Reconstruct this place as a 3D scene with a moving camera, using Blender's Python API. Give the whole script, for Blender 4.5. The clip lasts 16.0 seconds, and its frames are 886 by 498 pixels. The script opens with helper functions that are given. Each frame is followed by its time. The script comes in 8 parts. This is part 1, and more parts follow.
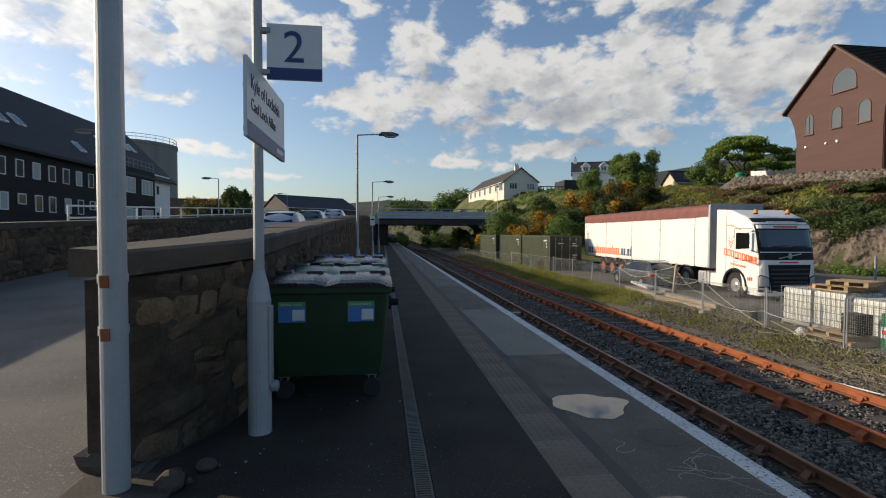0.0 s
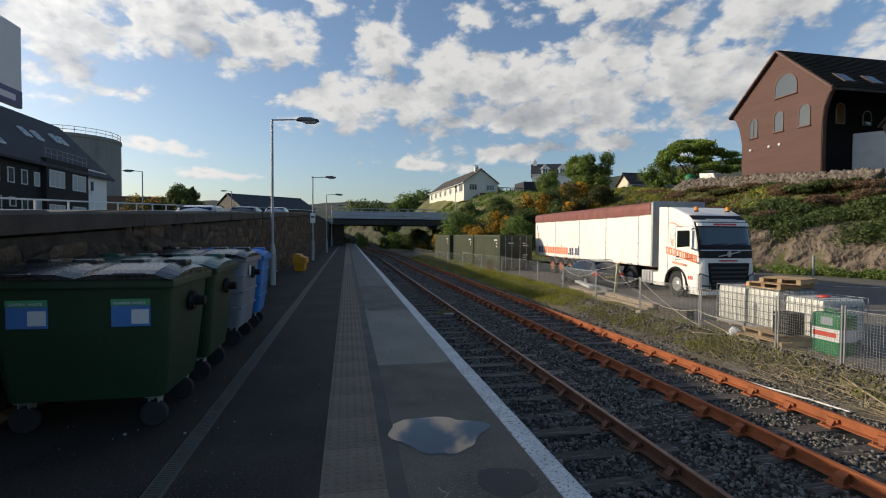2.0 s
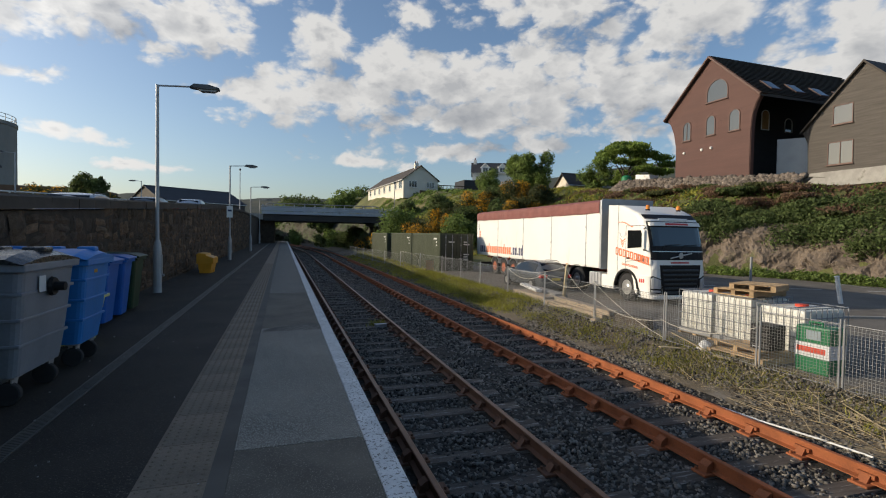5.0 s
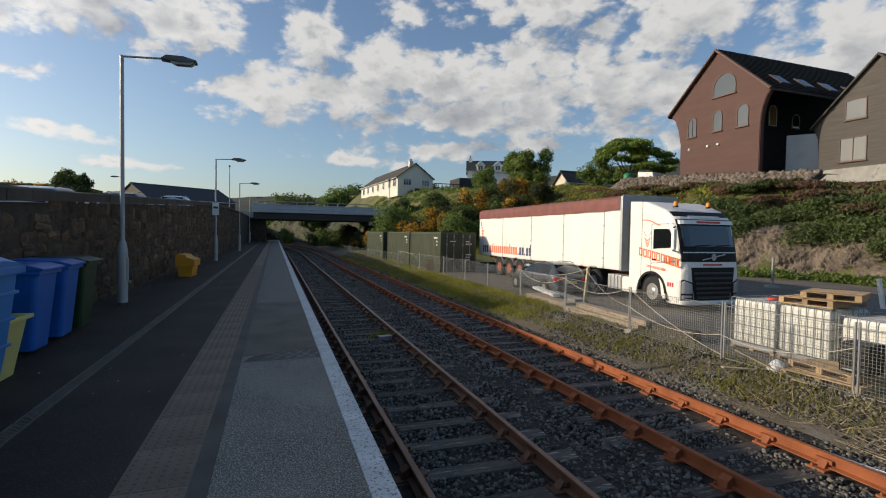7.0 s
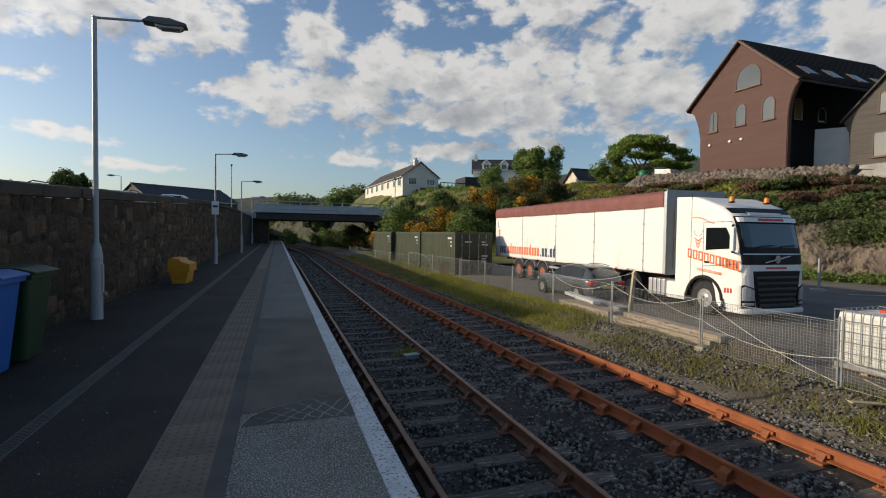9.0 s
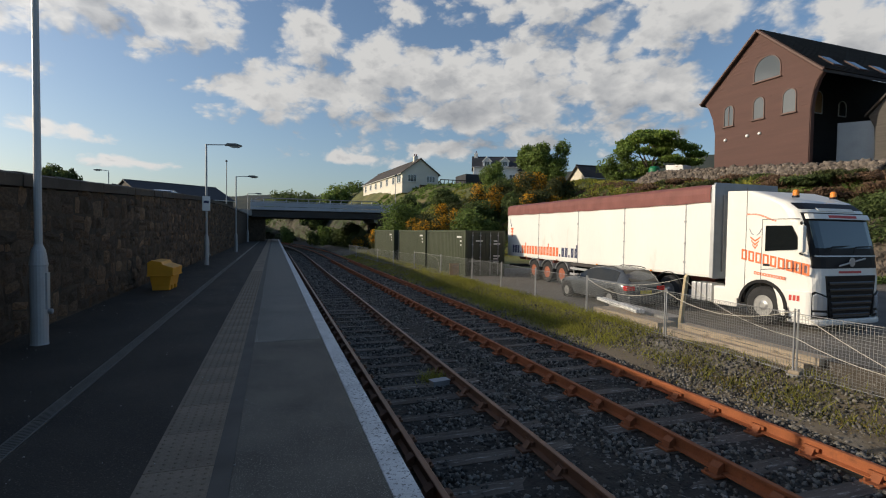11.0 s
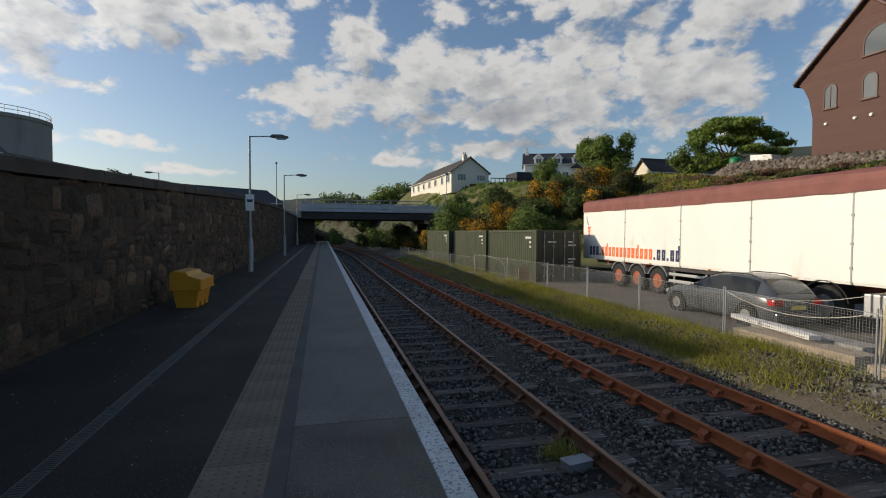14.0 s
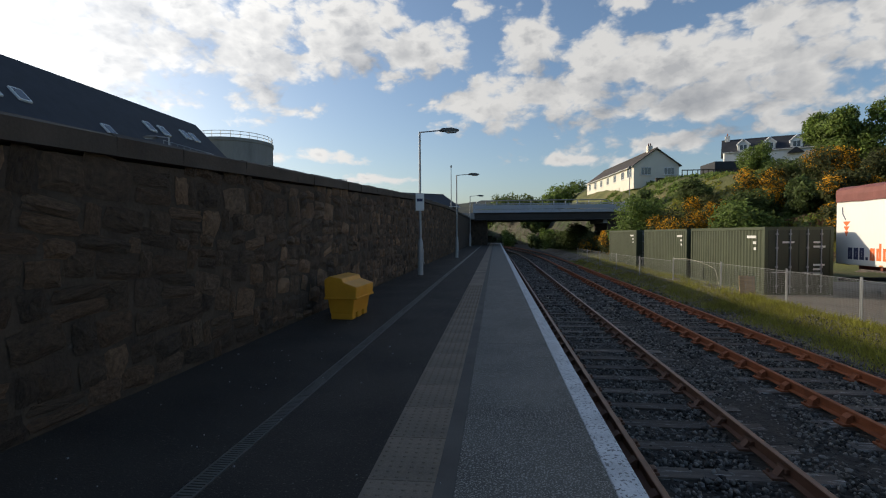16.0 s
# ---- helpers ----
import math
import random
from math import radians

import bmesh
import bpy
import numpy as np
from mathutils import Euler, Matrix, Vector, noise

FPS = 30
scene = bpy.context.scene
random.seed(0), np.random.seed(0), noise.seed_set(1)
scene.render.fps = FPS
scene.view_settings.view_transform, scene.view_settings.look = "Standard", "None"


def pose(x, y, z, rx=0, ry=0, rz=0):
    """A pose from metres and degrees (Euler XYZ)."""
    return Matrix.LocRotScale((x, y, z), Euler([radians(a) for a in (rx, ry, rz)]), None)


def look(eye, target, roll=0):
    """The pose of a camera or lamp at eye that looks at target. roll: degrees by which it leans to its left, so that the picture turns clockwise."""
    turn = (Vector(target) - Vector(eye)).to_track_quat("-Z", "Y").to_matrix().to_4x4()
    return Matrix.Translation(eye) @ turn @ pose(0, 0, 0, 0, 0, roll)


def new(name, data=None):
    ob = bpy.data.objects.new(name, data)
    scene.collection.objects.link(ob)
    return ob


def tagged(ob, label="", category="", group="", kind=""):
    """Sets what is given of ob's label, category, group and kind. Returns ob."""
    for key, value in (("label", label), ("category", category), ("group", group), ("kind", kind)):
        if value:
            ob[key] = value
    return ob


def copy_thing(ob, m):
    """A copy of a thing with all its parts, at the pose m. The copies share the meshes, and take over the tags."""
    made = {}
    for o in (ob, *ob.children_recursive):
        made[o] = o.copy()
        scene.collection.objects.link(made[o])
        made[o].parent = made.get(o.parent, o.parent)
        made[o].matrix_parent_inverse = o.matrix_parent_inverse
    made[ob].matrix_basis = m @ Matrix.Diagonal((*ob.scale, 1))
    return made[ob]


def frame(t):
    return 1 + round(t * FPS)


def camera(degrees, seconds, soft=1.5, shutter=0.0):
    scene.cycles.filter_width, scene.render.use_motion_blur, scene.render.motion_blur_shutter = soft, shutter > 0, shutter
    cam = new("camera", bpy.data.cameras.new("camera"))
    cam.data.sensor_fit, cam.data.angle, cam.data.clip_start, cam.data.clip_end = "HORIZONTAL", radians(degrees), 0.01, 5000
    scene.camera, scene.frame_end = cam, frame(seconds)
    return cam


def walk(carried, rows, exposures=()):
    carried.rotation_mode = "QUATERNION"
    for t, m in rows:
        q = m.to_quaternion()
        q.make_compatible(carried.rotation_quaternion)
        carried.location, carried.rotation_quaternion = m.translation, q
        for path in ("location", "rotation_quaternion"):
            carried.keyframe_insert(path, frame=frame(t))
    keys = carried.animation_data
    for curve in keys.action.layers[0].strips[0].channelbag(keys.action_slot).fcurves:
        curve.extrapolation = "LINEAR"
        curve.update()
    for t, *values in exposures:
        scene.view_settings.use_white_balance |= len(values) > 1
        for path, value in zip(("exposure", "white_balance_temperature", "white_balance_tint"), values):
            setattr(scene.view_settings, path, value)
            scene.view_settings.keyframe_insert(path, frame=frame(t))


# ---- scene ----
cam = camera(84.6, 16.0, soft=1.1)

PATH = [
    (0, (-2.725, 3.522, 1.722), (-2.479, 5.506, 1.66), 0.2),
    (0.5, (-2.305, 3.786, 1.653), (-2.056, 5.769, 1.592), 0.2),
    (1, (-1.889, 3.996, 1.592), (-1.607, 5.975, 1.535), 0.2),
    (1.5, (-1.587, 4.196, 1.574), (-1.251, 6.167, 1.52), 0.3),
    (2, (-1.336, 4.499, 1.522), (-0.95, 6.46, 1.469), 0.4),
    (2.5, (-1.059, 4.756, 1.503), (-0.62, 6.707, 1.449), 0.5),
    (3, (-0.893, 5.047, 1.528), (-0.398, 6.984, 1.475), 0.6),
    (3.5, (-0.788, 5.398, 1.535), (-0.255, 7.325, 1.481), 0.7),
    (4, (-0.68, 5.771, 1.511), (-0.113, 7.688, 1.456), 0.8),
    (6.5, (-0.661, 7.997, 1.509), (0.001, 9.883, 1.45), 1.1),
    (7, (-0.626, 8.448, 1.508), (0.028, 10.337, 1.447), 1.0),
    (7.5, (-0.686, 8.928, 1.499), (-0.042, 10.821, 1.436), 1.0),
    (8, (-0.663, 9.426, 1.475), (-0.026, 11.321, 1.412), 1.0),
    (8.5, (-0.638, 9.905, 1.47), (-0.001, 11.8, 1.407), 0.9),
    (9, (-0.704, 10.428, 1.501), (-0.059, 12.32, 1.44), 0.8),
    (9.2, (-0.685, 10.641, 1.472), (-0.038, 12.533, 1.409), 0.7),
    (11.3, (-0.774, 12.751, 1.51), (-0.114, 14.638, 1.441), 0.8),
    (11.5, (-0.824, 12.96, 1.507), (-0.163, 14.846, 1.443), 0.7),
    (12, (-0.801, 13.473, 1.488), (-0.151, 15.363, 1.423), 0.6),
    (12.5, (-0.772, 13.942, 1.491), (-0.143, 15.839, 1.426), 0.5),
    (13, (-0.787, 14.455, 1.515), (-0.195, 16.364, 1.449), 0.5),
    (13.5, (-0.722, 14.983, 1.486), (-0.173, 16.905, 1.42), 0.4),
    (14, (-0.766, 15.543, 1.478), (-0.286, 17.484, 1.411), 0.3),
    (14.5, (-0.789, 16.069, 1.449), (-0.46, 18.041, 1.384), 0.1),
    (15, (-0.791, 16.618, 1.458), (-0.706, 18.615, 1.395), -0.1),
    (15.5, (-0.82, 17.282, 1.455), (-0.959, 19.276, 1.392), -0.1),
    (16, (-0.75, 17.871, 1.426), (-0.964, 19.859, 1.365), -0.3),
]
EXPOSURES = [(0, .05), (4, .05), (6.5, 0), (9.2, -.06), (11.3, -.12), (12.5, -.15), (14, -.14), (15.5, -.02), (16, 0)]
walk(cam, [(t, look(eye, target, roll)) for t, eye, target, roll in PATH], EXPOSURES)

# ---- light ----
SUN_AZ, SUN_EL = radians(-70.0), radians(18.5)   # azimuth from +y, clockwise
world = bpy.data.worlds.new("world")
scene.world = world
world.use_nodes = True
wn, wl = world.node_tree.nodes, world.node_tree.links
wn.clear()


def wnode(tree, kind, **props):
    n = tree.nodes.new(kind)
    for k, v in props.items():
        if k == "op":
            n.operation = v
        elif k == "clamp":
            n.use_clamp = v
        else:
            n.inputs[k].default_value = v
    return n


def math_node(tree, op, a, b=None, c=None, clamp=False):
    n = tree.nodes.new("ShaderNodeMath")
    n.operation, n.use_clamp = op, clamp
    for i, v in enumerate((a, b, c)):
        if v is None:
            continue
        if isinstance(v, (int, float)):
            n.inputs[i].default_value = v
        else:
            tree.links.new(v, n.inputs[i])
    return n.outputs[0]


# clouds: azimuth, elevation, half width, half height (degrees)
BANKS = [
    (-39, 21, 10, 8), (-27, 20.5, 8, 6), (-17, 22, 7, 4.5), (-9, 20.5, 6, 3.6), (3.6, 20.8, 3.4, 3.6), (11, 18, 4, 4), (5, 15.5, 10, 2.8),
    (19, 17, 6, 4), (28, 17.5, 7, 4.6), (38, 15.5, 6, 4.6), (43.5, 14.6, 4.5, 3.8), (22, 13.6, 17, 2.4), (-2, 14, 5, 2.2), (44, 22, 9, 3), (58, 16.5, 7, 4), (30, 25, 9, 2.6),
]
STREAKS = [
    (17, 9.6, 8, 1.1), (9, 8.2, 6, .8), (26, 10, 8, 1.0), (33, 11.8, 8, 1.2), (5.5, 23.4, 1.4, 1.7), (14, 24, 2.6, 1.5), (-21, 8.8, 6, .8), (-13, 6.4, 4, .5), (-23, 13.5, 3, .7), (-2, 24, 2.4, 1.2),
]
CLOUDS = [(*c, 1.0) for c in BANKS] + [(*c, .62) for c in STREAKS] + [(-62, 24, 16, 9, .9)]
cg = bpy.data.node_groups.new("cloud_density", "ShaderNodeTree")
cg.interface.new_socket("ae", in_out="INPUT", socket_type="NodeSocketVector")
cg.interface.new_socket("density", in_out="OUTPUT", socket_type="NodeSocketFloat")
g_in, g_out = cg.nodes.new("NodeGroupInput"), cg.nodes.new("NodeGroupOutput")
total = None
for az, el, rx, ry, w in CLOUDS:
    sub = cg.nodes.new("ShaderNodeVectorMath")
    sub.operation = "SUBTRACT"
    sub.inputs[1].default_value = (az, el, 0)
    cg.links.new(g_in.outputs[0], sub.inputs[0])
    mul = cg.nodes.new("ShaderNodeVectorMath")
    mul.operation = "MULTIPLY"
    mul.inputs[1].default_value = (1 / rx, 1 / ry, 0)
    cg.links.new(sub.outputs[0], mul.inputs[0])
    ln = cg.nodes.new("ShaderNodeVectorMath")
    ln.operation = "LENGTH"
    cg.links.new(mul.outputs[0], ln.inputs[0])
    b = math_node(cg, "MULTIPLY_ADD", ln.outputs["Value"], -w * .8, w * 1.0)
    total = b if total is None else math_node(cg, "SMOOTH_MAX", total, b, .25)
nz_map = cg.nodes.new("ShaderNodeVectorMath")
nz_map.operation = "MULTIPLY"
nz_map.inputs[1].default_value = (.085, .14, 1)
cg.links.new(g_in.outputs[0], nz_map.inputs[0])
nz = cg.nodes.new("ShaderNodeTexNoise")
nz.inputs["Scale"].default_value, nz.inputs["Detail"].default_value, nz.inputs["Roughness"].default_value = 1.9, 9.0, .56
nz.inputs["Distortion"].default_value = .2
cg.links.new(nz_map.outputs[0], nz.inputs["Vector"])
puff = cg.nodes.new("ShaderNodeTexVoronoi")
puff.feature = "SMOOTH_F1"
puff.inputs["Scale"].default_value, puff.inputs["Detail"].default_value, puff.inputs["Roughness"].default_value = 3.4, 3.0, .55
puff.inputs["Smoothness"].default_value = .35
warp = cg.nodes.new("ShaderNodeVectorMath")
warp.operation = "MULTIPLY_ADD"
warp.inputs[1].default_value = (.35, .35, .35)
cg.links.new(nz.outputs["Color"], warp.inputs[0])
cg.links.new(nz_map.outputs[0], warp.inputs[2])
cg.links.new(warp.outputs[0], puff.inputs["Vector"])
far = math_node(cg, "MAXIMUM", total, -.45)
dens = math_node(cg, "MULTIPLY_ADD", nz.outputs[0], 1.75, -.875)
dens = math_node(cg, "ADD", dens, math_node(cg, "MULTIPLY_ADD", puff.outputs["Distance"], -.75, .81))
dens = math_node(cg, "ADD", dens, far)
cg.links.new(dens, g_out.inputs[0])

tc = wn.new("ShaderNodeTexCoord")
sep = wn.new("ShaderNodeSeparateXYZ")
wl.new(tc.outputs["Generated"], sep.inputs[0])
wt = world.node_tree
az_n = math_node(wt, "MULTIPLY", math_node(wt, "ARCTAN2", sep.outputs[0], sep.outputs[1]), 57.2958)
el_n = math_node(wt, "MULTIPLY", math_node(wt, "ARCSINE", sep.outputs[2]), 57.2958)
comb = wn.new("ShaderNodeCombineXYZ")
wl.new(az_n, comb.inputs[0])
wl.new(el_n, comb.inputs[1])
shift = wn.new("ShaderNodeVectorMath")
shift.operation = "ADD"
shift.inputs[1].default_value = (-1.6, 3.4, 0)
wl.new(comb.outputs[0], shift.inputs[0])
d1, d2 = wn.new("ShaderNodeGroup"), wn.new("ShaderNodeGroup")
d1.node_tree = d2.node_tree = cg
wl.new(comb.outputs[0], d1.inputs[0])
wl.new(shift.outputs[0], d2.inputs[0])
cover = wn.new("ShaderNodeMapRange")
cover.interpolation_type = "SMOOTHSTEP"
cover.inputs["From Min"].default_value, cover.inputs["From Max"].default_value = .08, .60
wl.new(d1.outputs[0], cover.inputs["Value"])
lit = math_node(wt, "MULTIPLY_ADD", math_node(wt, "SUBTRACT", d1.outputs[0], d2.outputs[0]), .55, .66, clamp=True)
thick = wn.new("ShaderNodeMapRange")
thick.inputs["From Min"].default_value, thick.inputs["From Max"].default_value = .45, 1.3
thick.inputs["To Min"].default_value, thick.inputs["To Max"].default_value = 1.0, .38
wl.new(d1.outputs[0], thick.inputs["Value"])
lit2 = math_node(wt, "MULTIPLY", lit, thick.outputs[0], clamp=True)
cramp = wn.new("ShaderNodeValToRGB")
cramp.color_ramp.elements[0].color = (.27, .31, .38, 1)
cramp.color_ramp.elements[1].color = (1.0, .99, .97, 1)
cramp.color_ramp.elements[1].position = .75
wl.new(lit2, cramp.inputs[0])
sky = wn.new("ShaderNodeTexSky")
sky.sky_type = "NISHITA"
sky.sun_disc = False
sky.sun_elevation, sky.sun_rotation = SUN_EL, SUN_AZ
sky.air_density, sky.dust_density, sky.ozone_density = 1.0, 1.7, 2.6
bg_sky, bg_cloud, mix = wn.new("ShaderNodeBackground"), wn.new("ShaderNodeBackground"), wn.new("ShaderNodeMixShader")
bg_sky.inputs[1].default_value = .145
glow = wn.new("ShaderNodeVectorMath")
glow.operation = "DOT_PRODUCT"
glow.inputs[1].default_value = (math.sin(SUN_AZ) * math.cos(SUN_EL), math.cos(SUN_AZ) * math.cos(SUN_EL), math.sin(SUN_EL))
wl.new(tc.outputs["Generated"], glow.inputs[0])
near_sun = math_node(wt, "POWER", math_node(wt, "MAXIMUM", glow.outputs["Value"], 0.0), 4.0)
wl.new(math_node(wt, "MULTIPLY_ADD", near_sun, .95, .68), bg_cloud.inputs[1])
wl.new(sky.outputs[0], bg_sky.inputs[0])
wl.new(cramp.outputs[0], bg_cloud.inputs[0])
wl.new(cover.outputs[0], mix.inputs[0])
wl.new(bg_sky.outputs[0], mix.inputs[1])
wl.new(bg_cloud.outputs[0], mix.inputs[2])
wo = wn.new("ShaderNodeOutputWorld")
wl.new(mix.outputs[0], wo.inputs[0])

sun_data = bpy.data.lights.new("sun", "SUN")
sun_data.energy, sun_data.angle, sun_data.color = 4.3, radians(.5), (1.0, .86, .66)
sun = new("sun", sun_data)
to_sun = Vector((math.sin(SUN_AZ) * math.cos(SUN_EL), math.cos(SUN_AZ) * math.cos(SUN_EL), math.sin(SUN_EL)))
sun.matrix_world = look(to_sun * 100, (0, 0, 0))


# ---- materials ----
def mat(name, color, rough=.8, metal=0.0, var=.25, scale=3.0, grain=40.0, bump=.15, dark=None, spec=.4, stain=None, stain_scale=1.2, stain_at=.58, stretch=(1, 1, 1), rand=0.0, bump_dist=.01, sharp=False):
    """Procedural paint, stone, wood or metal: colour with large and fine variation, stains and relief."""
    m = bpy.data.materials.new(name)
    m.use_nodes = True
    t = m.node_tree
    n, l = t.nodes, t.links
    b = n["Principled BSDF"]
    b.inputs["Metallic"].default_value = metal
    b.inputs["Specular IOR Level"].default_value = spec
    co = n.new("ShaderNodeTexCoord")
    mp = n.new("ShaderNodeMapping")
    mp.inputs["Scale"].default_value = stretch
    l.new(co.outputs["Object"], mp.inputs[0])
    big, fine = n.new("ShaderNodeTexNoise"), n.new("ShaderNodeTexNoise")
    for q, s, d in ((big, scale, 4), (fine, grain, 5)):
        q.inputs["Scale"].default_value, q.inputs["Detail"].default_value = s, d
        l.new(mp.outputs[0], q.inputs["Vector"])
    if rand:
        oi = n.new("ShaderNodeObjectInfo")
        add = n.new("ShaderNodeVectorMath")
        add.operation = "ADD"
        sc = n.new("ShaderNodeVectorMath")
        sc.operation = "SCALE"
        sc.inputs["Scale"].default_value = 37.0
        l.new(oi.outputs["Random"], sc.inputs[0])
        l.new(mp.outputs[0], add.inputs[0])
        l.new(sc.outputs[0], add.inputs[1])
        l.new(add.outputs[0], big.inputs["Vector"])
    s = math_node(t, "ADD", math_node(t, "MULTIPLY", big.outputs[0], .65), math_node(t, "MULTIPLY", fine.outputs[0], .35))
    mr = n.new("ShaderNodeMapRange")
    mr.inputs["From Min"].default_value, mr.inputs["From Max"].default_value = .3, .7
    l.new(s, mr.inputs["Value"])
    mx = n.new("ShaderNodeMix")
    mx.data_type = "RGBA"
    lo = dark or tuple(c * (1 - var) for c in color)
    hi = tuple(min(1, c * (1 + var)) for c in color)
    mx.inputs["A"].default_value = (*lo, 1)
    mx.inputs["B"].default_value = (*hi, 1)
    l.new(mr.outputs[0], mx.inputs["Factor"])
    out = mx.outputs["Result"]
    if stain:
        sn = n.new("ShaderNodeTexNoise")
        sn.inputs["Scale"].default_value, sn.inputs["Detail"].default_value = stain_scale, 8
        sn.inputs["Roughness"].default_value = .65
        l.new(mp.outputs[0], sn.inputs["Vector"])
        sm = n.new("ShaderNodeMapRange")
        sm.inputs["From Min"].default_value, sm.inputs["From Max"].default_value = stain_at, stain_at + (.02 if sharp else .12)
        l.new(sn.outputs[0], sm.inputs["Value"])
        m2 = n.new("ShaderNodeMix")
        m2.data_type = "RGBA"
        l.new(sm.outputs[0], m2.inputs["Factor"])
        l.new(out, m2.inputs["A"])
        m2.inputs["B"].default_value = (*stain, 1)
        out = m2.outputs["Result"]
    if rand:
        hs = n.new("ShaderNodeHueSaturation")
        ri = n.new("ShaderNodeMapRange")
        ri.inputs["To Min"].default_value, ri.inputs["To Max"].default_value = 1 - rand, 1 + rand
        geo = n.new("ShaderNodeNewGeometry")
        rr = math_node(t, "FRACT", math_node(t, "ADD", oi.outputs["Random"], geo.outputs["Random Per Island"]))
        l.new(rr, ri.inputs["Value"])
        l.new(ri.outputs[0], hs.inputs["Value"])
        l.new(out, hs.inputs["Color"])
        out = hs.outputs[0]
    l.new(out, b.inputs["Base Color"])
    rg = n.new("ShaderNodeMapRange")
    rg.inputs["To Min"].default_value, rg.inputs["To Max"].default_value = max(0.02, rough - .1), min(1, rough + .1)
    l.new(fine.outputs[0], rg.inputs["Value"])
    l.new(rg.outputs[0], b.inputs["Roughness"])
    if bump:
        bp = n.new("ShaderNodeBump")
        bp.inputs["Strength"].default_value, bp.inputs["Distance"].default_value = bump, bump_dist
        l.new(s, bp.inputs["Height"])
        l.new(bp.outputs[0], b.inputs["Normal"])
    return m


def glass(name, color=(.03, .04, .05), rough=.05):
    m = bpy.data.materials.new(name)
    m.use_nodes = True
    b = m.node_tree.nodes["Principled BSDF"]
    b.inputs["Base Color"].default_value = (*color, 1)
    b.inputs["Roughness"].default_value = rough
    b.inputs["Specular IOR Level"].default_value = .8
    return m


M = {}
M["asphalt"] = mat("asphalt", (.030, .0235, .0165), .85, var=.7, scale=1.1, grain=90, bump=1.0, bump_dist=.016, stain=(.13, .11, .085), stain_scale=62, stain_at=.595, sharp=True)
M["asphalt_road"] = mat("asphalt_road", (.145, .13, .11), .85, var=.45, scale=.6, grain=70, bump=.9, bump_dist=.012, stain=(.25, .225, .19), stain_scale=34, stain_at=.60, sharp=True)
M["tactile"] = mat("tactile_paving", (.215, .164, .115), .85, var=.5, scale=1.5, grain=80, bump=.3)
M["slab"] = mat("platform_slab", (.13, .116, .09), .8, var=.5, scale=1.2, grain=220, bump=.9, bump_dist=.006, stain=(.42, .39, .33), stain_scale=95, stain_at=.53, sharp=True)
M["slab_old"] = mat("platform_slab_old", (.115, .098, .074), .85, var=.45, scale=1.6, grain=160, bump=.4, stain=(.27, .24, .195), stain_scale=90, stain_at=.58, sharp=True)
M["whiteline"] = mat("worn_white_paint", (.6, .595, .57), .7, var=.25, scale=4, grain=60, bump=.15, stain=(.2, .19, .17), stain_scale=38, stain_at=.56, sharp=True)
M["concrete"] = mat("concrete", (.3, .29, .27), .85, var=.25, scale=2, grain=60, bump=.3, stain=(.16, .15, .13), stain_scale=1.5)
M["drain"] = mat("drain_metal", (.12, .108, .09), .6, metal=.2, var=.3, scale=4, grain=50)
M["stone"] = mat("rubble_stone", (.092, .066, .044), .9, var=.55, scale=6, grain=42, bump=1.0, bump_dist=.045, rand=.25, stain=(.17, .148, .12), stain_scale=3.5, stain_at=.68)


def tint_by_stone(m, colours):
    """Each stone takes one of a few tones; the grain stays."""
    t = m.node_tree
    n, l = t.nodes, t.links
    b = n["Principled BSDF"]
    src = b.inputs["Base Color"].links[0].from_socket
    oi, geo = n.new("ShaderNodeObjectInfo"), n.new("ShaderNodeNewGeometry")
    pick = math_node(t, "FRACT", math_node(t, "ADD", math_node(t, "MULTIPLY", oi.outputs["Random"], 7.3), math_node(t, "MULTIPLY", geo.outputs["Random Per Island"], 5.7)))
    ramp = n.new("ShaderNodeValToRGB")
    ramp.color_ramp.interpolation = "CONSTANT"
    e = ramp.color_ramp.elements
    e[0].position, e[0].color = 0, (*colours[0], 1)
    e[1].position, e[1].color = 1 / len(colours), (*colours[1], 1)
    for i, c in enumerate(colours[2:], 2):
        e.new(i / len(colours)).color = (*c, 1)
    l.new(pick, ramp.inputs[0])
    mx = n.new("ShaderNodeMix")
    mx.data_type, mx.blend_type = "RGBA", "MULTIPLY"
    mx.inputs["Factor"].default_value = 1.0
    l.new(src, mx.inputs["A"])
    l.new(ramp.outputs[0], mx.inputs["B"])
    l.new(mx.outputs["Result"], b.inputs["Base Color"])


tint_by_stone(M["stone"], [(.66, .66, .66), (.95, .93, .9), (1.12, 1.02, .92), (.8, .76, .7), (1.4, 1.26, 1.1), (1.0, .9, .8), (.72, .72, .7), (1.2, 1.15, 1.08), (.9, .86, .8), (1.7, 1.5, 1.3)])
M["mortar"] = mat("old_mortar", (.058, .044, .031), .95, var=.6, scale=3, grain=30, bump=.8, bump_dist=.03, stain=(.2, .18, .15), stain_scale=2.5, stain_at=.66)
M["coping"] = mat("stone_coping", (.075, .06, .046), .9, var=.35, scale=2, grain=40, bump=.6, bump_dist=.02, stain=(.2, .18, .145), stain_scale=3, stain_at=.64)
M["ballast"] = mat("ballast_bed", (.032, .027, .021), .9, var=.5, scale=6, grain=25, bump=1.0, bump_dist=.05)
M["pebble"] = mat("ballast_stone", (.115, .105, .09), .85, var=.45, scale=8, grain=60, bump=.3, rand=.9)
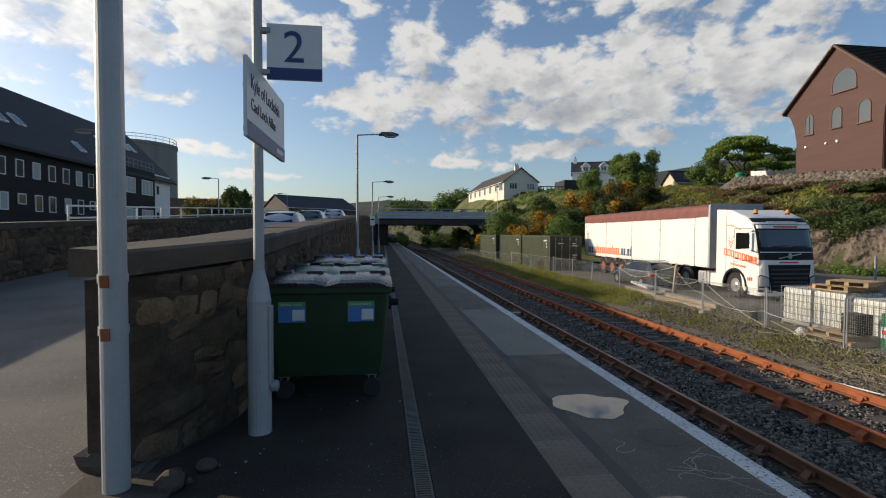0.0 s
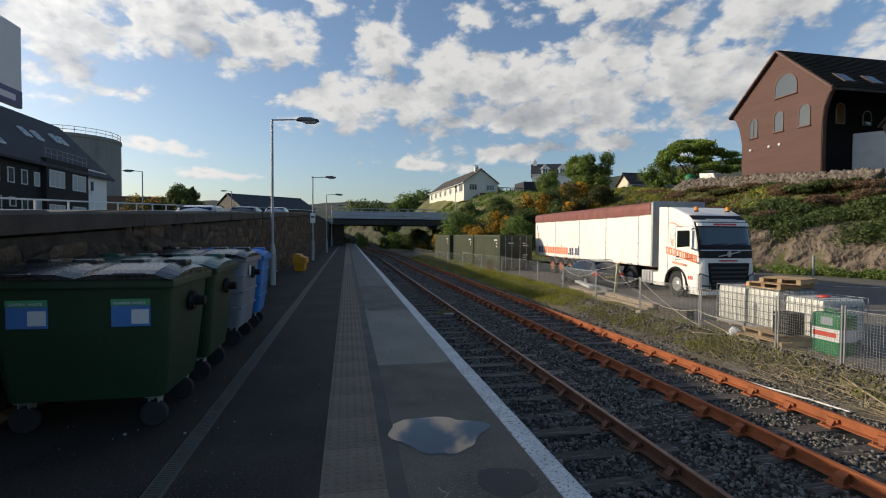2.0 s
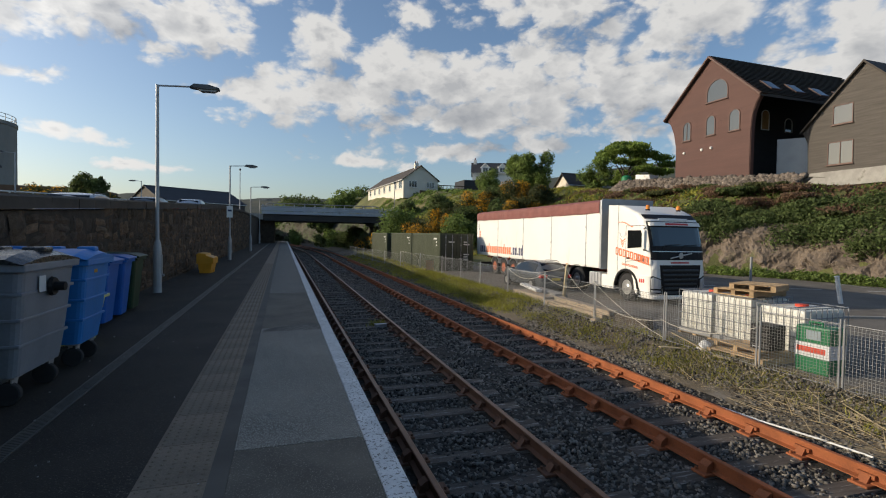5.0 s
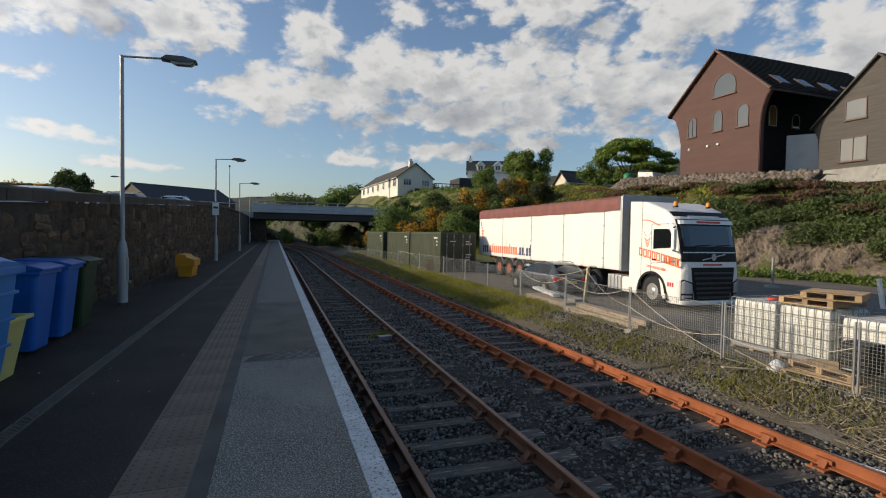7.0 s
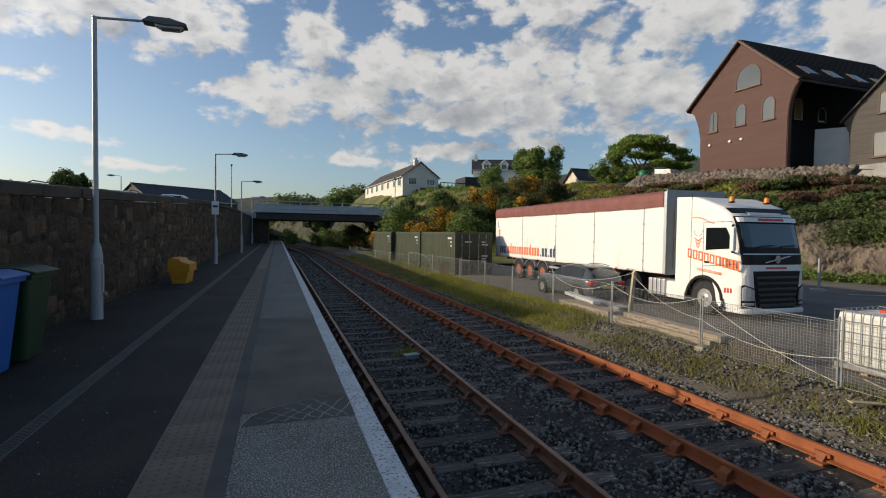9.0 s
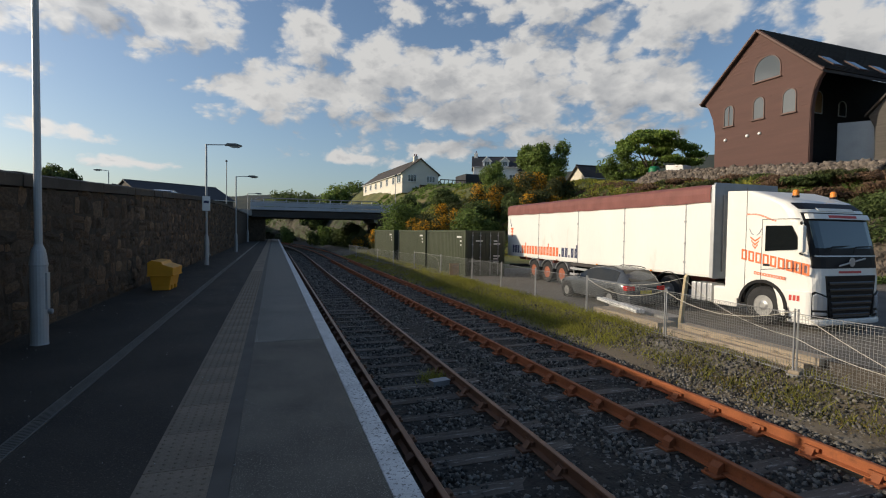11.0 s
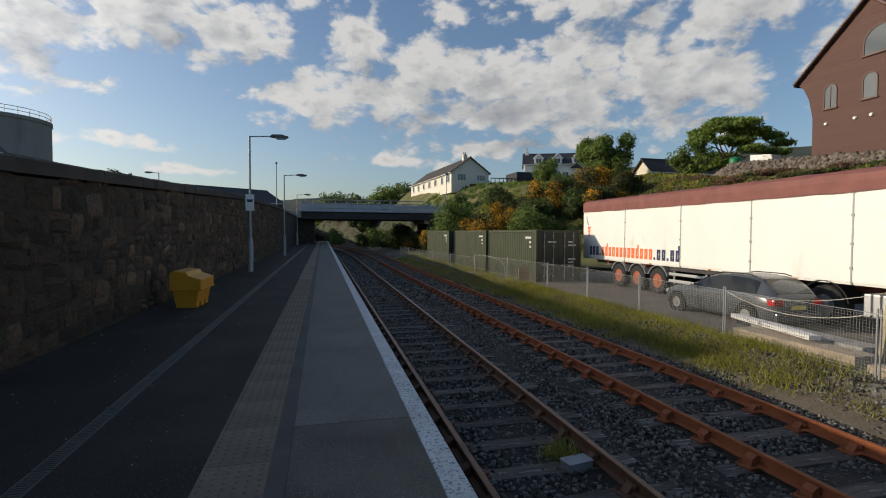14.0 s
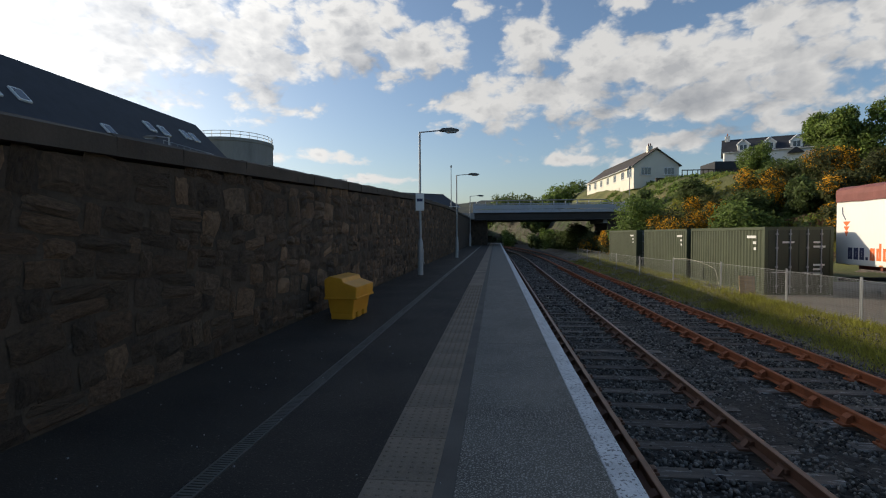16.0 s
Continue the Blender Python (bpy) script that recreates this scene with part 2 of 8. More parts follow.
M["timber"] = mat("sleeper_timber", (.09, .073, .058), .9, var=.45, scale=2, grain=25, bump=.7, bump_dist=.012, stretch=(1, 9, 6), rand=.3, stain=(.36, .34, .31), stain_scale=2.2, stain_at=.55)
M["rust"] = mat("rusty_rail", (.30, .095, .035), .75, metal=.15, var=.35, scale=3, grain=60, bump=.3, stain=(.2, .07, .03), stain_scale=3, stain_at=.58)
M["rail_top"] = mat("worn_rail_head", (.22, .12, .075), .45, metal=.6, var=.3, scale=3, grain=60, bump=.1)
M["rail_brown"] = mat("brown_rail", (.15, .075, .045), .65, metal=.3, var=.35, scale=3, grain=60, bump=.3)
M["soil"] = mat("yard_soil", (.125, .10, .068), .95, var=.4, scale=.7, grain=22, bump=.9, bump_dist=.05, stain=(.20, .18, .15), stain_scale=.8, stain_at=.52)
M["grassland"] = mat("rough_grass", (.10, .105, .035), .95, var=.5, scale=.25, grain=9, bump=1.0, bump_dist=.25, stain=(.17, .14, .06), stain_scale=.15, stain_at=.55)
M["rock"] = mat("quarried_rock", (.15, .118, .09), .9, var=.5, scale=.6, grain=5, bump=1.0, bump_dist=.4, stain=(.10, .11, .04), stain_scale=.5, stain_at=.57)
M["rock_mossy"] = mat("mossy_rock", (.06, .054, .037), .9, var=.5, scale=.6, grain=5, bump=1.0, bump_dist=.4, stain=(.045, .065, .018), stain_scale=.4, stain_at=.48)
M["galv"] = mat("galvanised_steel", (.30, .305, .31), .55, metal=.4, var=.15, scale=3, grain=40, bump=.05)
M["post_grey"] = mat("grey_painted_steel", (.36, .372, .38), .45, metal=.1, var=.12, scale=2, grain=30, bump=.08, stain=(.22, .2, .18), stain_scale=3, stain_at=.68)


# ---- building blocks ----
def to_mesh(name, bm, material, smooth=False):
    me = bpy.data.meshes.new(name)
    bm.normal_update()
    bm.to_mesh(me)
    bm.free()
    for m in (material if isinstance(material, (list, tuple)) else [material]):
        me.materials.append(m)
    if smooth:
        for p in me.polygons:
            p.use_smooth = True
    return me


def structure(name, bm, material, label="", category="", smooth=False, kind="structure"):
    return tagged(new(name, to_mesh(name, bm, material, smooth)), label, category, "", kind)


def thing(name, m, label, category, group="", kind=""):
    e = new(name)
    e.empty_display_size = .2
    e.matrix_world = m
    return tagged(e, label, category, group, kind)


def part(name, bm, material, parent, label="", smooth=False):
    ob = new(name, to_mesh(name, bm, material, smooth))
    ob.parent = parent
    return tagged(ob, label)


def box(bm, x0, x1, y0, y1, z0, z1, bevel=0.0, m=None):
    r = bmesh.ops.create_cube(bm, size=1)
    vs = r["verts"]
    for v in vs:
        v.co = Vector((x0 + (v.co.x + .5) * (x1 - x0), y0 + (v.co.y + .5) * (y1 - y0), z0 + (v.co.z + .5) * (z1 - z0)))
    if bevel:
        es = list({e for v in vs for e in v.link_edges})
        g = bmesh.ops.bevel(bm, geom=es, offset=bevel, segments=2, affect="EDGES", profile=.6)
        vs = list({v for f in g["faces"] for v in f.verts} | {v for v in vs if v.is_valid})
    if m is not None:
        bmesh.ops.transform(bm, matrix=m, verts=vs)
    return bm


def tube(bm, p0, p1, r0, r1=None, seg=12, caps=True):
    p0, p1 = Vector(p0), Vector(p1)
    d = p1 - p0
    r1 = r0 if r1 is None else r1
    m = Matrix.Translation((p0 + p1) / 2) @ d.to_track_quat("Z", "Y").to_matrix().to_4x4()
    bmesh.ops.create_cone(bm, cap_ends=caps, segments=seg, radius1=r0, radius2=max(r1, 1e-4), depth=d.length, matrix=m)
    return bm


def pipe(bm, pts, r, seg=6):
    for a, b in zip(pts, pts[1:]):
        tube(bm, a, b, r, seg=seg)
    return bm


def prism(bm, profile, axis, a, b, bevel=0.0):
    """A closed profile in the plane across the axis ('x', 'y' or 'z'), drawn out from a to b."""
    def at(p, q):
        return {"x": (q, p[0], p[1]), "y": (p[0], q, p[1]), "z": (p[0], p[1], q)}[axis]
    v0 = [bm.verts.new(at(p, a)) for p in profile]
    v1 = [bm.verts.new(at(p, b)) for p in profile]
    n = len(profile)
    fs = [bm.faces.new(v0), bm.faces.new(v1[::-1])]
    for i in range(n):
        fs.append(bm.faces.new((v0[i], v1[i], v1[(i + 1) % n], v0[(i + 1) % n])))
    bmesh.ops.recalc_face_normals(bm, faces=fs)
    if bevel:
        es = list({e for f in fs for e in f.edges})
        bmesh.ops.bevel(bm, geom=es, offset=bevel, segments=2, affect="EDGES", profile=.6)
    return bm


def lathe(bm, profile, seg=20, centre=(0, 0, 0), axis="z", caps=True):
    """Rings of (radius, height) turned round an axis."""
    rings = []
    for r, h in profile:
        ring = []
        for i in range(seg):
            a = 2 * math.pi * i / seg
            p = (r * math.cos(a), r * math.sin(a), h)
            p = {"z": p, "x": (p[2], p[0], p[1]), "y": (p[0], p[2], p[1])}[axis]
            ring.append(bm.verts.new(Vector(p) + Vector(centre)))
        rings.append(ring)
    fs = []
    for a, b in zip(rings, rings[1:]):
        for i in range(seg):
            fs.append(bm.faces.new((a[i], a[(i + 1) % seg], b[(i + 1) % seg], b[i])))
    if caps:
        fs += [bm.faces.new(rings[0]), bm.faces.new(rings[-1])]
    bmesh.ops.recalc_face_normals(bm, faces=fs)
    return bm


def B():
    return bmesh.new()


def grid(nx, ny, f):
    bm = bmesh.new()
    vs = [[bm.verts.new(f(i / (nx - 1), j / (ny - 1))) for i in range(nx)] for j in range(ny)]
    for j in range(ny - 1):
        for i in range(nx - 1):
            bm.faces.new((vs[j][i], vs[j][i + 1], vs[j + 1][i + 1], vs[j + 1][i]))
    bmesh.ops.recalc_face_normals(bm, faces=bm.faces)
    return bm


def raw_mesh(name, verts, faces, material, smooth=False):
    me = bpy.data.meshes.new(name)
    me.from_pydata(verts, [], faces)
    me.materials.append(material)
    if smooth:
        me.polygons.foreach_set("use_smooth", [True] * len(me.polygons))
    me.update()
    return me


def smooth01(a, b, v):
    t = min(1, max(0, (v - a) / (b - a)))
    return t * t * (3 - 2 * t)


def interp(v, xs, ys):
    return float(np.interp(v, xs, ys))


# ---- ground ----
RAIL_Z = -0.98
BED_Z = -1.235
YARD_Z = -0.87


def foot(y):
    return interp(y, (0, 29, 38, 48, 62, 80, 110, 200), (30, 30, 25, 20, 14.5, 13, 10, 5))


def plateau(y):
    return interp(y, (0, 34, 45, 53, 62, 80, 100, 118, 250), (5.2, 5.35, 6.3, 6.8, 7.7, 8.6, 10.1, 12.3, 15))


def rise(y):
    """Widths of the steep rocky foot and of the slope above it."""
    return interp(y, (0, 36, 50, 62, 80, 120), (2.0, 2.2, 7, 9, 7, 6)), interp(y, (0, 35, 50, 62, 80, 120), (4.2, 4.5, 9, 10, 9, 10))


def hill(x, y):
    f, (w1, w2), p = foot(y), rise(y), plateau(y) - YARD_Z
    h = p * (.5 * smooth01(f, f + w1, x) + .5 * smooth01(f + w1 * .8, f + w1 + w2, x)) 
    bumpy = noise.noise(Vector((x * .25, y * .25, 0))) * .5 * smooth01(f + 1, f + 6, x)
    return YARD_Z + h + bumpy


def yard(x, y):
    """Ground on the far side of the tracks."""
    if x < 6.6:
        return BED_Z + .02
    z = BED_Z + (YARD_Z - BED_Z) * smooth01(6.6, 7.9, x)
    if x > foot(y) - 1:
        z = max(z, hill(x, y)) if x > foot(y) else z
    return z


def carpark(y):
    return interp(y, (-60, 9, 20, 26, 37, 45, 80, 300), (-.05, .02, .7, 1.2, 1.9, 2.3, 3.2, 3.4))


def ground_z(x, y):
    if x < -4.3:
        return carpark(y) - .12
    if x < .62:
        return BED_Z - .4
    return yard(x, y)


def ramp_points(lo, hi, dense_lo, dense_hi, step, grow):
    out, v = [], dense_lo
    while v < dense_hi:
        out.append(v)
        v += step
    s = step
    while v < hi:
        out.append(v)
        s *= grow
        v += s
    out.append(hi)
    v, s, left = dense_lo, step, []
    while v > lo:
        s *= grow
        v -= s
        left.append(max(v, lo))
    return left[::-1] + out


gx = sorted(set(ramp_points(-1500, 1500, 6.5, 60, 1.3, 1.35)) | {-4.31, -4.29, .61, .63})
gy = ramp_points(-600, 2500, 0, 130, 1.6, 1.3)
verts = [(x, y, ground_z(x, y)) for y in gy for x in gx]
nx_ = len(gx)
faces = [(j * nx_ + i, j * nx_ + i + 1, (j + 1) * nx_ + i + 1, (j + 1) * nx_ + i) for j in range(len(gy) - 1) for i in range(nx_ - 1)]
ground = tagged(new("ground", raw_mesh("ground", verts, faces, M["grassland"], True)), "rough grassy ground and hillside around the station", "ground", "", "structure")


def sheet(name, x0, x1, y0, y1, zf, material, label, category, step=2.0, lift=.0, jitter=0.0):
    nx, ny = max(2, int((x1 - x0) / step) + 1), max(2, int((y1 - y0) / step) + 1)
    def f(u, v):
        x, y = x0 + u * (x1 - x0), y0 + v * (y1 - y0)
        return Vector((x, y, zf(x, y) + lift + jitter * noise.noise(Vector((x * .8, y * .8, 3)))))
    return structure(name, grid(nx, ny, f), material, label, category, smooth=True)


# near-black strip: shade below the platform overhang, put into its colour
structure("track_gutter", box(B(), -.1, .62, -40, 120, BED_Z - .3, BED_Z - .12), mat("black_muck", (.012, .011, .010), .95, var=.4), "black strip with the shade under the platform edge painted in", "ground")
sheet("ballast", .6, 6.8, -40, 160, lambda x, y: BED_Z + .05, M["ballast"], "dark grey crushed stone bed under the tracks", "ballast", .5, 0, .04)
sheet("verge", 6.3, 8.05, -20, 95, lambda x, y: BED_Z + .03 + (YARD_Z - BED_Z) * smooth01(6.5, 7.9, x), M["soil"], "weedy gravel strip beside the tracks", "verge", .5, .03, .05)
sheet("yard", 7.9, 30.2, -30, 42, lambda x, y: YARD_Z, M["asphalt_road"], "worn grey tarmac lorry yard", "road", 4, .02)
sheet("car_park", -28, -4.45, -20, 75, lambda x, y: carpark(y), M["asphalt_road"], "worn tarmac car park behind the stone wall", "road", 2.5, .0)

# platform
platform = thing("platform", pose(0, 0, 0), "long tarmac station platform with tactile strip", "platform", kind="structure")
PL0, PL1 = -30.0, 96.0
part("tarmac", prism(B(), [(-4.4, -.3), (-1.48, -.3), (-1.48, 0), (-2.38, 0), (-2.38, -.02), (-2.52, -.02), (-2.52, 0), (-4.4, 0)], "y", PL0, 9.0), M["asphalt"], platform)
part("forecourt", box(B(), -28, -4.4, PL0, 9.0, -.3, 0), M["asphalt_road"], platform, "grey tarmac forecourt")
part("tarmac", prism(B(), [(-4.4, -.3), (-1.48, -.3), (-1.48, 0), (-2.38, 0), (-2.38, -.02), (-2.52, -.02), (-2.52, 0), (-4.4, 0)], "y", 9.0, PL1), M["asphalt"], platform)
part("facing", prism(B(), [(-1.6, BED_Z), (-.1, BED_Z), (-.1, -.12), (.03, -.12), (.03, -.03), (-1.6, -.03)], "y", PL0, PL1), M["slab_old"], platform, "dark masonry platform face")
# tactile strip: blister slabs, joint strip, surface slabs, edge line
rng = np.random.default_rng(4)


def blister_slab():
    bm = B()
    box(bm, 0, .40, .003, .597, -.04, .004, .004)
    for i in range(6):
        for j in range(9):
            x, y = .035 + i * .066, .036 + j * .066
            bmesh.ops.create_cone(bm, cap_ends=True, segments=6, radius1=.016, radius2=.008, depth=.007, matrix=pose(x, y, .0065))
    return to_mesh("tactile_slab", bm, M["tactile"])


slab_me = blister_slab()
for i in range(44):
    ob = new("tactile_slab", slab_me)
    ob.parent = platform
    ob.location = (-1.495, 5.0 + i * .6, 0)
bm = B()
for y0, y1 in ((PL0, 5.0), (31.4, PL1)):
    box(bm, -1.495, -1.095, y0, y1, -.04, .004)
part("tactile_strip", bm, M["tactile"], platform)
M["joint_strip"] = mat("joint_strip_tarmac", (.098, .086, .07), .85, var=.35, scale=2, grain=200, bump=.5, bump_dist=.004)
part("joint_strip", box(B(), -1.0945, -.9805, PL0, PL1, -.05, .003), M["joint_strip"], platform)
SLABS = [(-30, 2.4, 0), (2.4, 10.2, 0), (10.2, 14.7, 1), (14.7, 19.35, 0), (19.35, 24.2, 2), (24.2, 40, 2), (40, PL1, 2)]
M["slab_mid"] = mat("platform_slab_mid", (.10, .09, .071), .8, var=.5, scale=1.4, grain=200, bump=.9, bump_dist=.006, stain=(.38, .35, .30), stain_scale=90, stain_at=.545, sharp=True)
for y0, y1, k in SLABS:
    part("surface_slab", box(B(), -.98, -.094, y0 + .004, y1 - .004, -.06, .002, .004), (M["slab_old"], M["slab"], M["slab_mid"])[k], platform)
part("edge_line", box(B(), -.092, .075, PL0, PL1, -.12, .004, .012), M["whiteline"], platform, "worn white painted platform edge")

# drain channel with slotted gratings
part("drain_channel", box(B(), -2.515, -2.385, PL0, PL1, -.06, -.006), M["drain"], platform, "grey slotted drain channel")


def grating():
    bm = B()
    box(bm, -.062, -.048, 0, .99, -.008, .002)
    box(bm, .048, .062, 0, .99, -.008, .002)
    for i in range(33):
        box(bm, -.05, .05, .008 + i * .03, .024 + i * .03, -.008, .001)
    return to_mesh("grating", bm, M["drain"])


gr = grating()
for i in range(34):
    ob = new("grating", gr)
    ob.parent = platform
    ob.location = (-2.45, 4.0 + i, 0)

# puddles and patches lying on the slabs
water = glass("puddle_water", (.02, .022, .024), .03)


def blob_sheet(cx, cy, rx, ry, seed, z=.006, n=40, taper=0.0):
    bm = B()
    vs = []
    for i in range(n):
        a = 2 * math.pi * i / n
        k = 1 + .25 * noise.noise(Vector((math.cos(a) * 1.7, math.sin(a) * 1.7, seed))) + .07 * noise.noise(Vector((math.cos(a) * 7, math.sin(a) * 7, seed)))
        kx = 1 + taper * math.sin(a)
        vs.append(bm.verts.new((cx + rx * k * kx * math.cos(a), cy + ry * k * math.sin(a), z)))
    f = bm.faces.new(vs)
    if f.normal.z < 0:
        f.normal_flip()
    return bm


M["damp"] = mat("damp_tarmac", (.02, .02, .02), .5, var=.2, scale=4, grain=90, bump=.3)
structure("puddle", blob_sheet(-.64, 8.12, .36, .34, 2.0, taper=.35), water, "shallow puddle reflecting the sky", "puddle")
structure("puddle", blob_sheet(-.85, 6.15, .25, .3, 5.0), water, "shallow puddle reflecting the sky", "puddle")
structure("damp_patch", blob_sheet(-.36, 7.35, .2, .17, 8.0, .0045), M["damp"], "dark broken patch in the platform", "stain")
arc_patch = [(-.97, 14.41), (-.09, 14.41)] + [(-.09 - .88 * k / 14, 14.41 + .56 * math.sqrt(max(0, 1 - (k / 14) ** 1.6))) for k in range(14)]
bm = B()
bm.faces.new([bm.verts.new((x, y, .0045)) for x, y in arc_patch])
bmesh.ops.recalc_face_normals(bm, faces=bm.faces)
structure("patch", bm, M["joint_strip"], "worn curved repair in the platform with pale cracks", "stain")
crack_m = mat("crack_filler", (.33, .31, .27), .9, var=.2)
bm = B()
for k in range(9):
    x, y = -.75 + rng.random() * .5, 6.6 + rng.random() * .8
    a = rng.random() * 6.28
    for s in range(10):
        a += rng.normal() * .6
        nx2, ny2 = x + math.cos(a) * .05, y + math.sin(a) * .05
        if not -.95 < nx2 < -.13:
            break
        w = .004
        px, py = -math.sin(a) * w, math.cos(a) * w
        bm.faces.new([bm.verts.new(q) for q in ((x - px, y - py, .004), (nx2 - px, ny2 - py, .004), (nx2 + px, ny2 + py, .004), (x + px, y + py, .004))])
        x, y = nx2, ny2
lines = [[(-.97 + .88 * k / 14, 14.41 + .56 * math.sqrt(max(0, 1 - ((14 - k) / 14) ** 1.6)) + .008 * math.sin(k * 2.3)) for k in range(15)]]
for k in range(5):
    lines.append([(-.8 + k * .14 + s * .05 + .01 * math.sin(s * 2 + k), 14.42 + s * (.055 + .012 * k)) for s in range(6)])
    lines.append([(-.62 + k * .12 - s * .05 + .012 * math.sin(s * 3 + k), 14.42 + s * (.03 + .016 * k)) for s in range(6)])
for pts in lines:
    for (xa, ya), (xb, yb) in zip(pts, pts[1:]):
        bm.faces.new([bm.verts.new(q) for q in ((xa - .005, ya, .0062), (xa + .005, ya, .0062), (xb + .005, yb, .0062), (xb - .005, yb, .0062))])
bmesh.ops.recalc_face_normals(bm, faces=bm.faces)
structure("crack", bm, crack_m, "pale crazed cracks in the platform slabs", "crack")
bm = B()
for k in range(350):
    x, y, s = -.2 - 3.7 * rng.random() ** .6, rng.uniform(5, 30), rng.uniform(.002, .0055) * (1.8 if k % 14 == 0 else 1)
    box(bm, x - s, x + s, y - s * rng.uniform(.6, 1.6), y + s, .002, .004 + s)
structure("litter", bm, M["concrete"], "small pale grit and litter on the platform", "litter", kind="stuff")

# ---- railway tracks ----
RAILS = ((.80, 2.305), (4.03, 5.535))


def rail_profile(x, z):
    return [(x - .07, z - .155), (x + .07, z - .155), (x + .07, z - .143), (x + .012, z - .128), (x + .010, z - .045),
            (x + .034, z - .036), (x + .035, z - .006), (x + .026, z), (x - .026, z), (x - .035, z - .006), (x - .034, z - .036), (x - .010, z - .045), (x - .012, z - .128), (x - .07, z - .143)]


def bend(bm, y0=62, k=.0016):
    """The line swings away beyond the bridge."""
    for v in bm.verts:
        if v.co.y > y0:
            v.co.x -= k * (v.co.y - y0) ** 2


def rail(x, material, parent):
    bm = B()
    prof = rail_profile(x, RAIL_Z)
    cuts = [-40.0, 62.0] + [62 + i * 6.0 for i in range(1, 17)]
    rings = [[bm.verts.new((p[0], y, p[1])) for p in prof] for y in cuts]
    for a, b in zip(rings, rings[1:]):
        for i in range(len(prof)):
            bm.faces.new((a[i], a[(i + 1) % len(prof)], b[(i + 1) % len(prof)], b[i]))
    bm.faces.new(rings[0])
    bm.faces.new(rings[-1])
    bmesh.ops.recalc_face_normals(bm, faces=bm.faces)
    bend(bm)
    for f in bm.faces:
        f.material_index = 1 if f.normal.z > .8 and f.calc_center_median().z > RAIL_Z - .01 else 0
    return part("rail", bm, [material, M["rail_top"] if material != M["rust"] else M["rust"]], parent)


def sleeper_mesh(k):
    bm = B()
    box(bm, -1.28, 1.28, -.125, .125, -.13, 0, .012)
    r = random.Random(k)
    for v in bm.verts:
        v.co += Vector((r.uniform(-.012, .012), r.uniform(-.008, .008), r.uniform(-.008, .006)))
    return to_mesh("sleeper", bm, M["timber"])


def chair_mesh(material):
    bm = B()
    box(bm, -.19, .19, -.1, .1, 0, .03, .008)
    prism(bm, [(.03, .03), (.13, .03), (.115, .10), (.055, .145), (.028, .145)], "y", -.06, .06)
    prism(bm, [(-.03, .03), (-.028, .11), (-.06, .11), (-.12, .03)], "y", -.05, .05)
    box(bm, -.055, -.012, -.09, .1, .07, .12, .006)
    tube(bm, (.155, -.06, .03), (.155, -.06, .06), .018, seg=6)
    tube(bm, (-.155, .06, .03), (-.155, .06, .06), .018, seg=6)
    return to_mesh("chair", bm, material)


sleepers = [sleeper_mesh(k) for k in range(5)]
chairs = [chair_mesh(M["rail_brown"]), chair_mesh(M["rust"])]
for ti, ((xa, xb), rm, lab) in enumerate(zip(RAILS, (M["rail_brown"], M["rust"]), ("brown steel rails on weathered timber sleepers", "orange rusted rails in cast chairs on timber sleepers"))):
    track = thing("railway_track", pose(0, 0, 0), lab, "railway track", "railway tracks", "structure")
    rail(xa, rm, track)
    rail(xb, rm, track)
    xc = (xa + xb) / 2
    far_bm = B()
    for i in range(150):
        y = 3.0 + i * .70 + (.2 if ti else 0)
        dx, rot = rng.normal() * .03, rng.normal() * .008
        if i < 75:
            ob = new("sleeper", sleepers[i % 5])
            ob.parent = track
            ob.location, ob.rotation_euler = (xc + dx, y, RAIL_Z - .185 + rng.normal() * .006), (0, 0, rot)
            for x in (xa, xb):
                c = new("chair", chairs[ti])
                c.parent = track
                c.location, c.rotation_euler = (x, y, RAIL_Z - .185), (0, 0, 0 if x == xb else math.pi)
        else:
            box(far_bm, xc - 1.28, xc + 1.28, y - .12, y + .12, RAIL_Z - .3, RAIL_Z - .185)
            for x in (xa, xb):
                box(far_bm, x - .15, x + .15, y - .08, y + .08, RAIL_Z - .186, RAIL_Z - .09)
    bend(far_bm)
    tagged(part("sleepers_beyond", far_bm, M["timber"], track), kind="stuff")


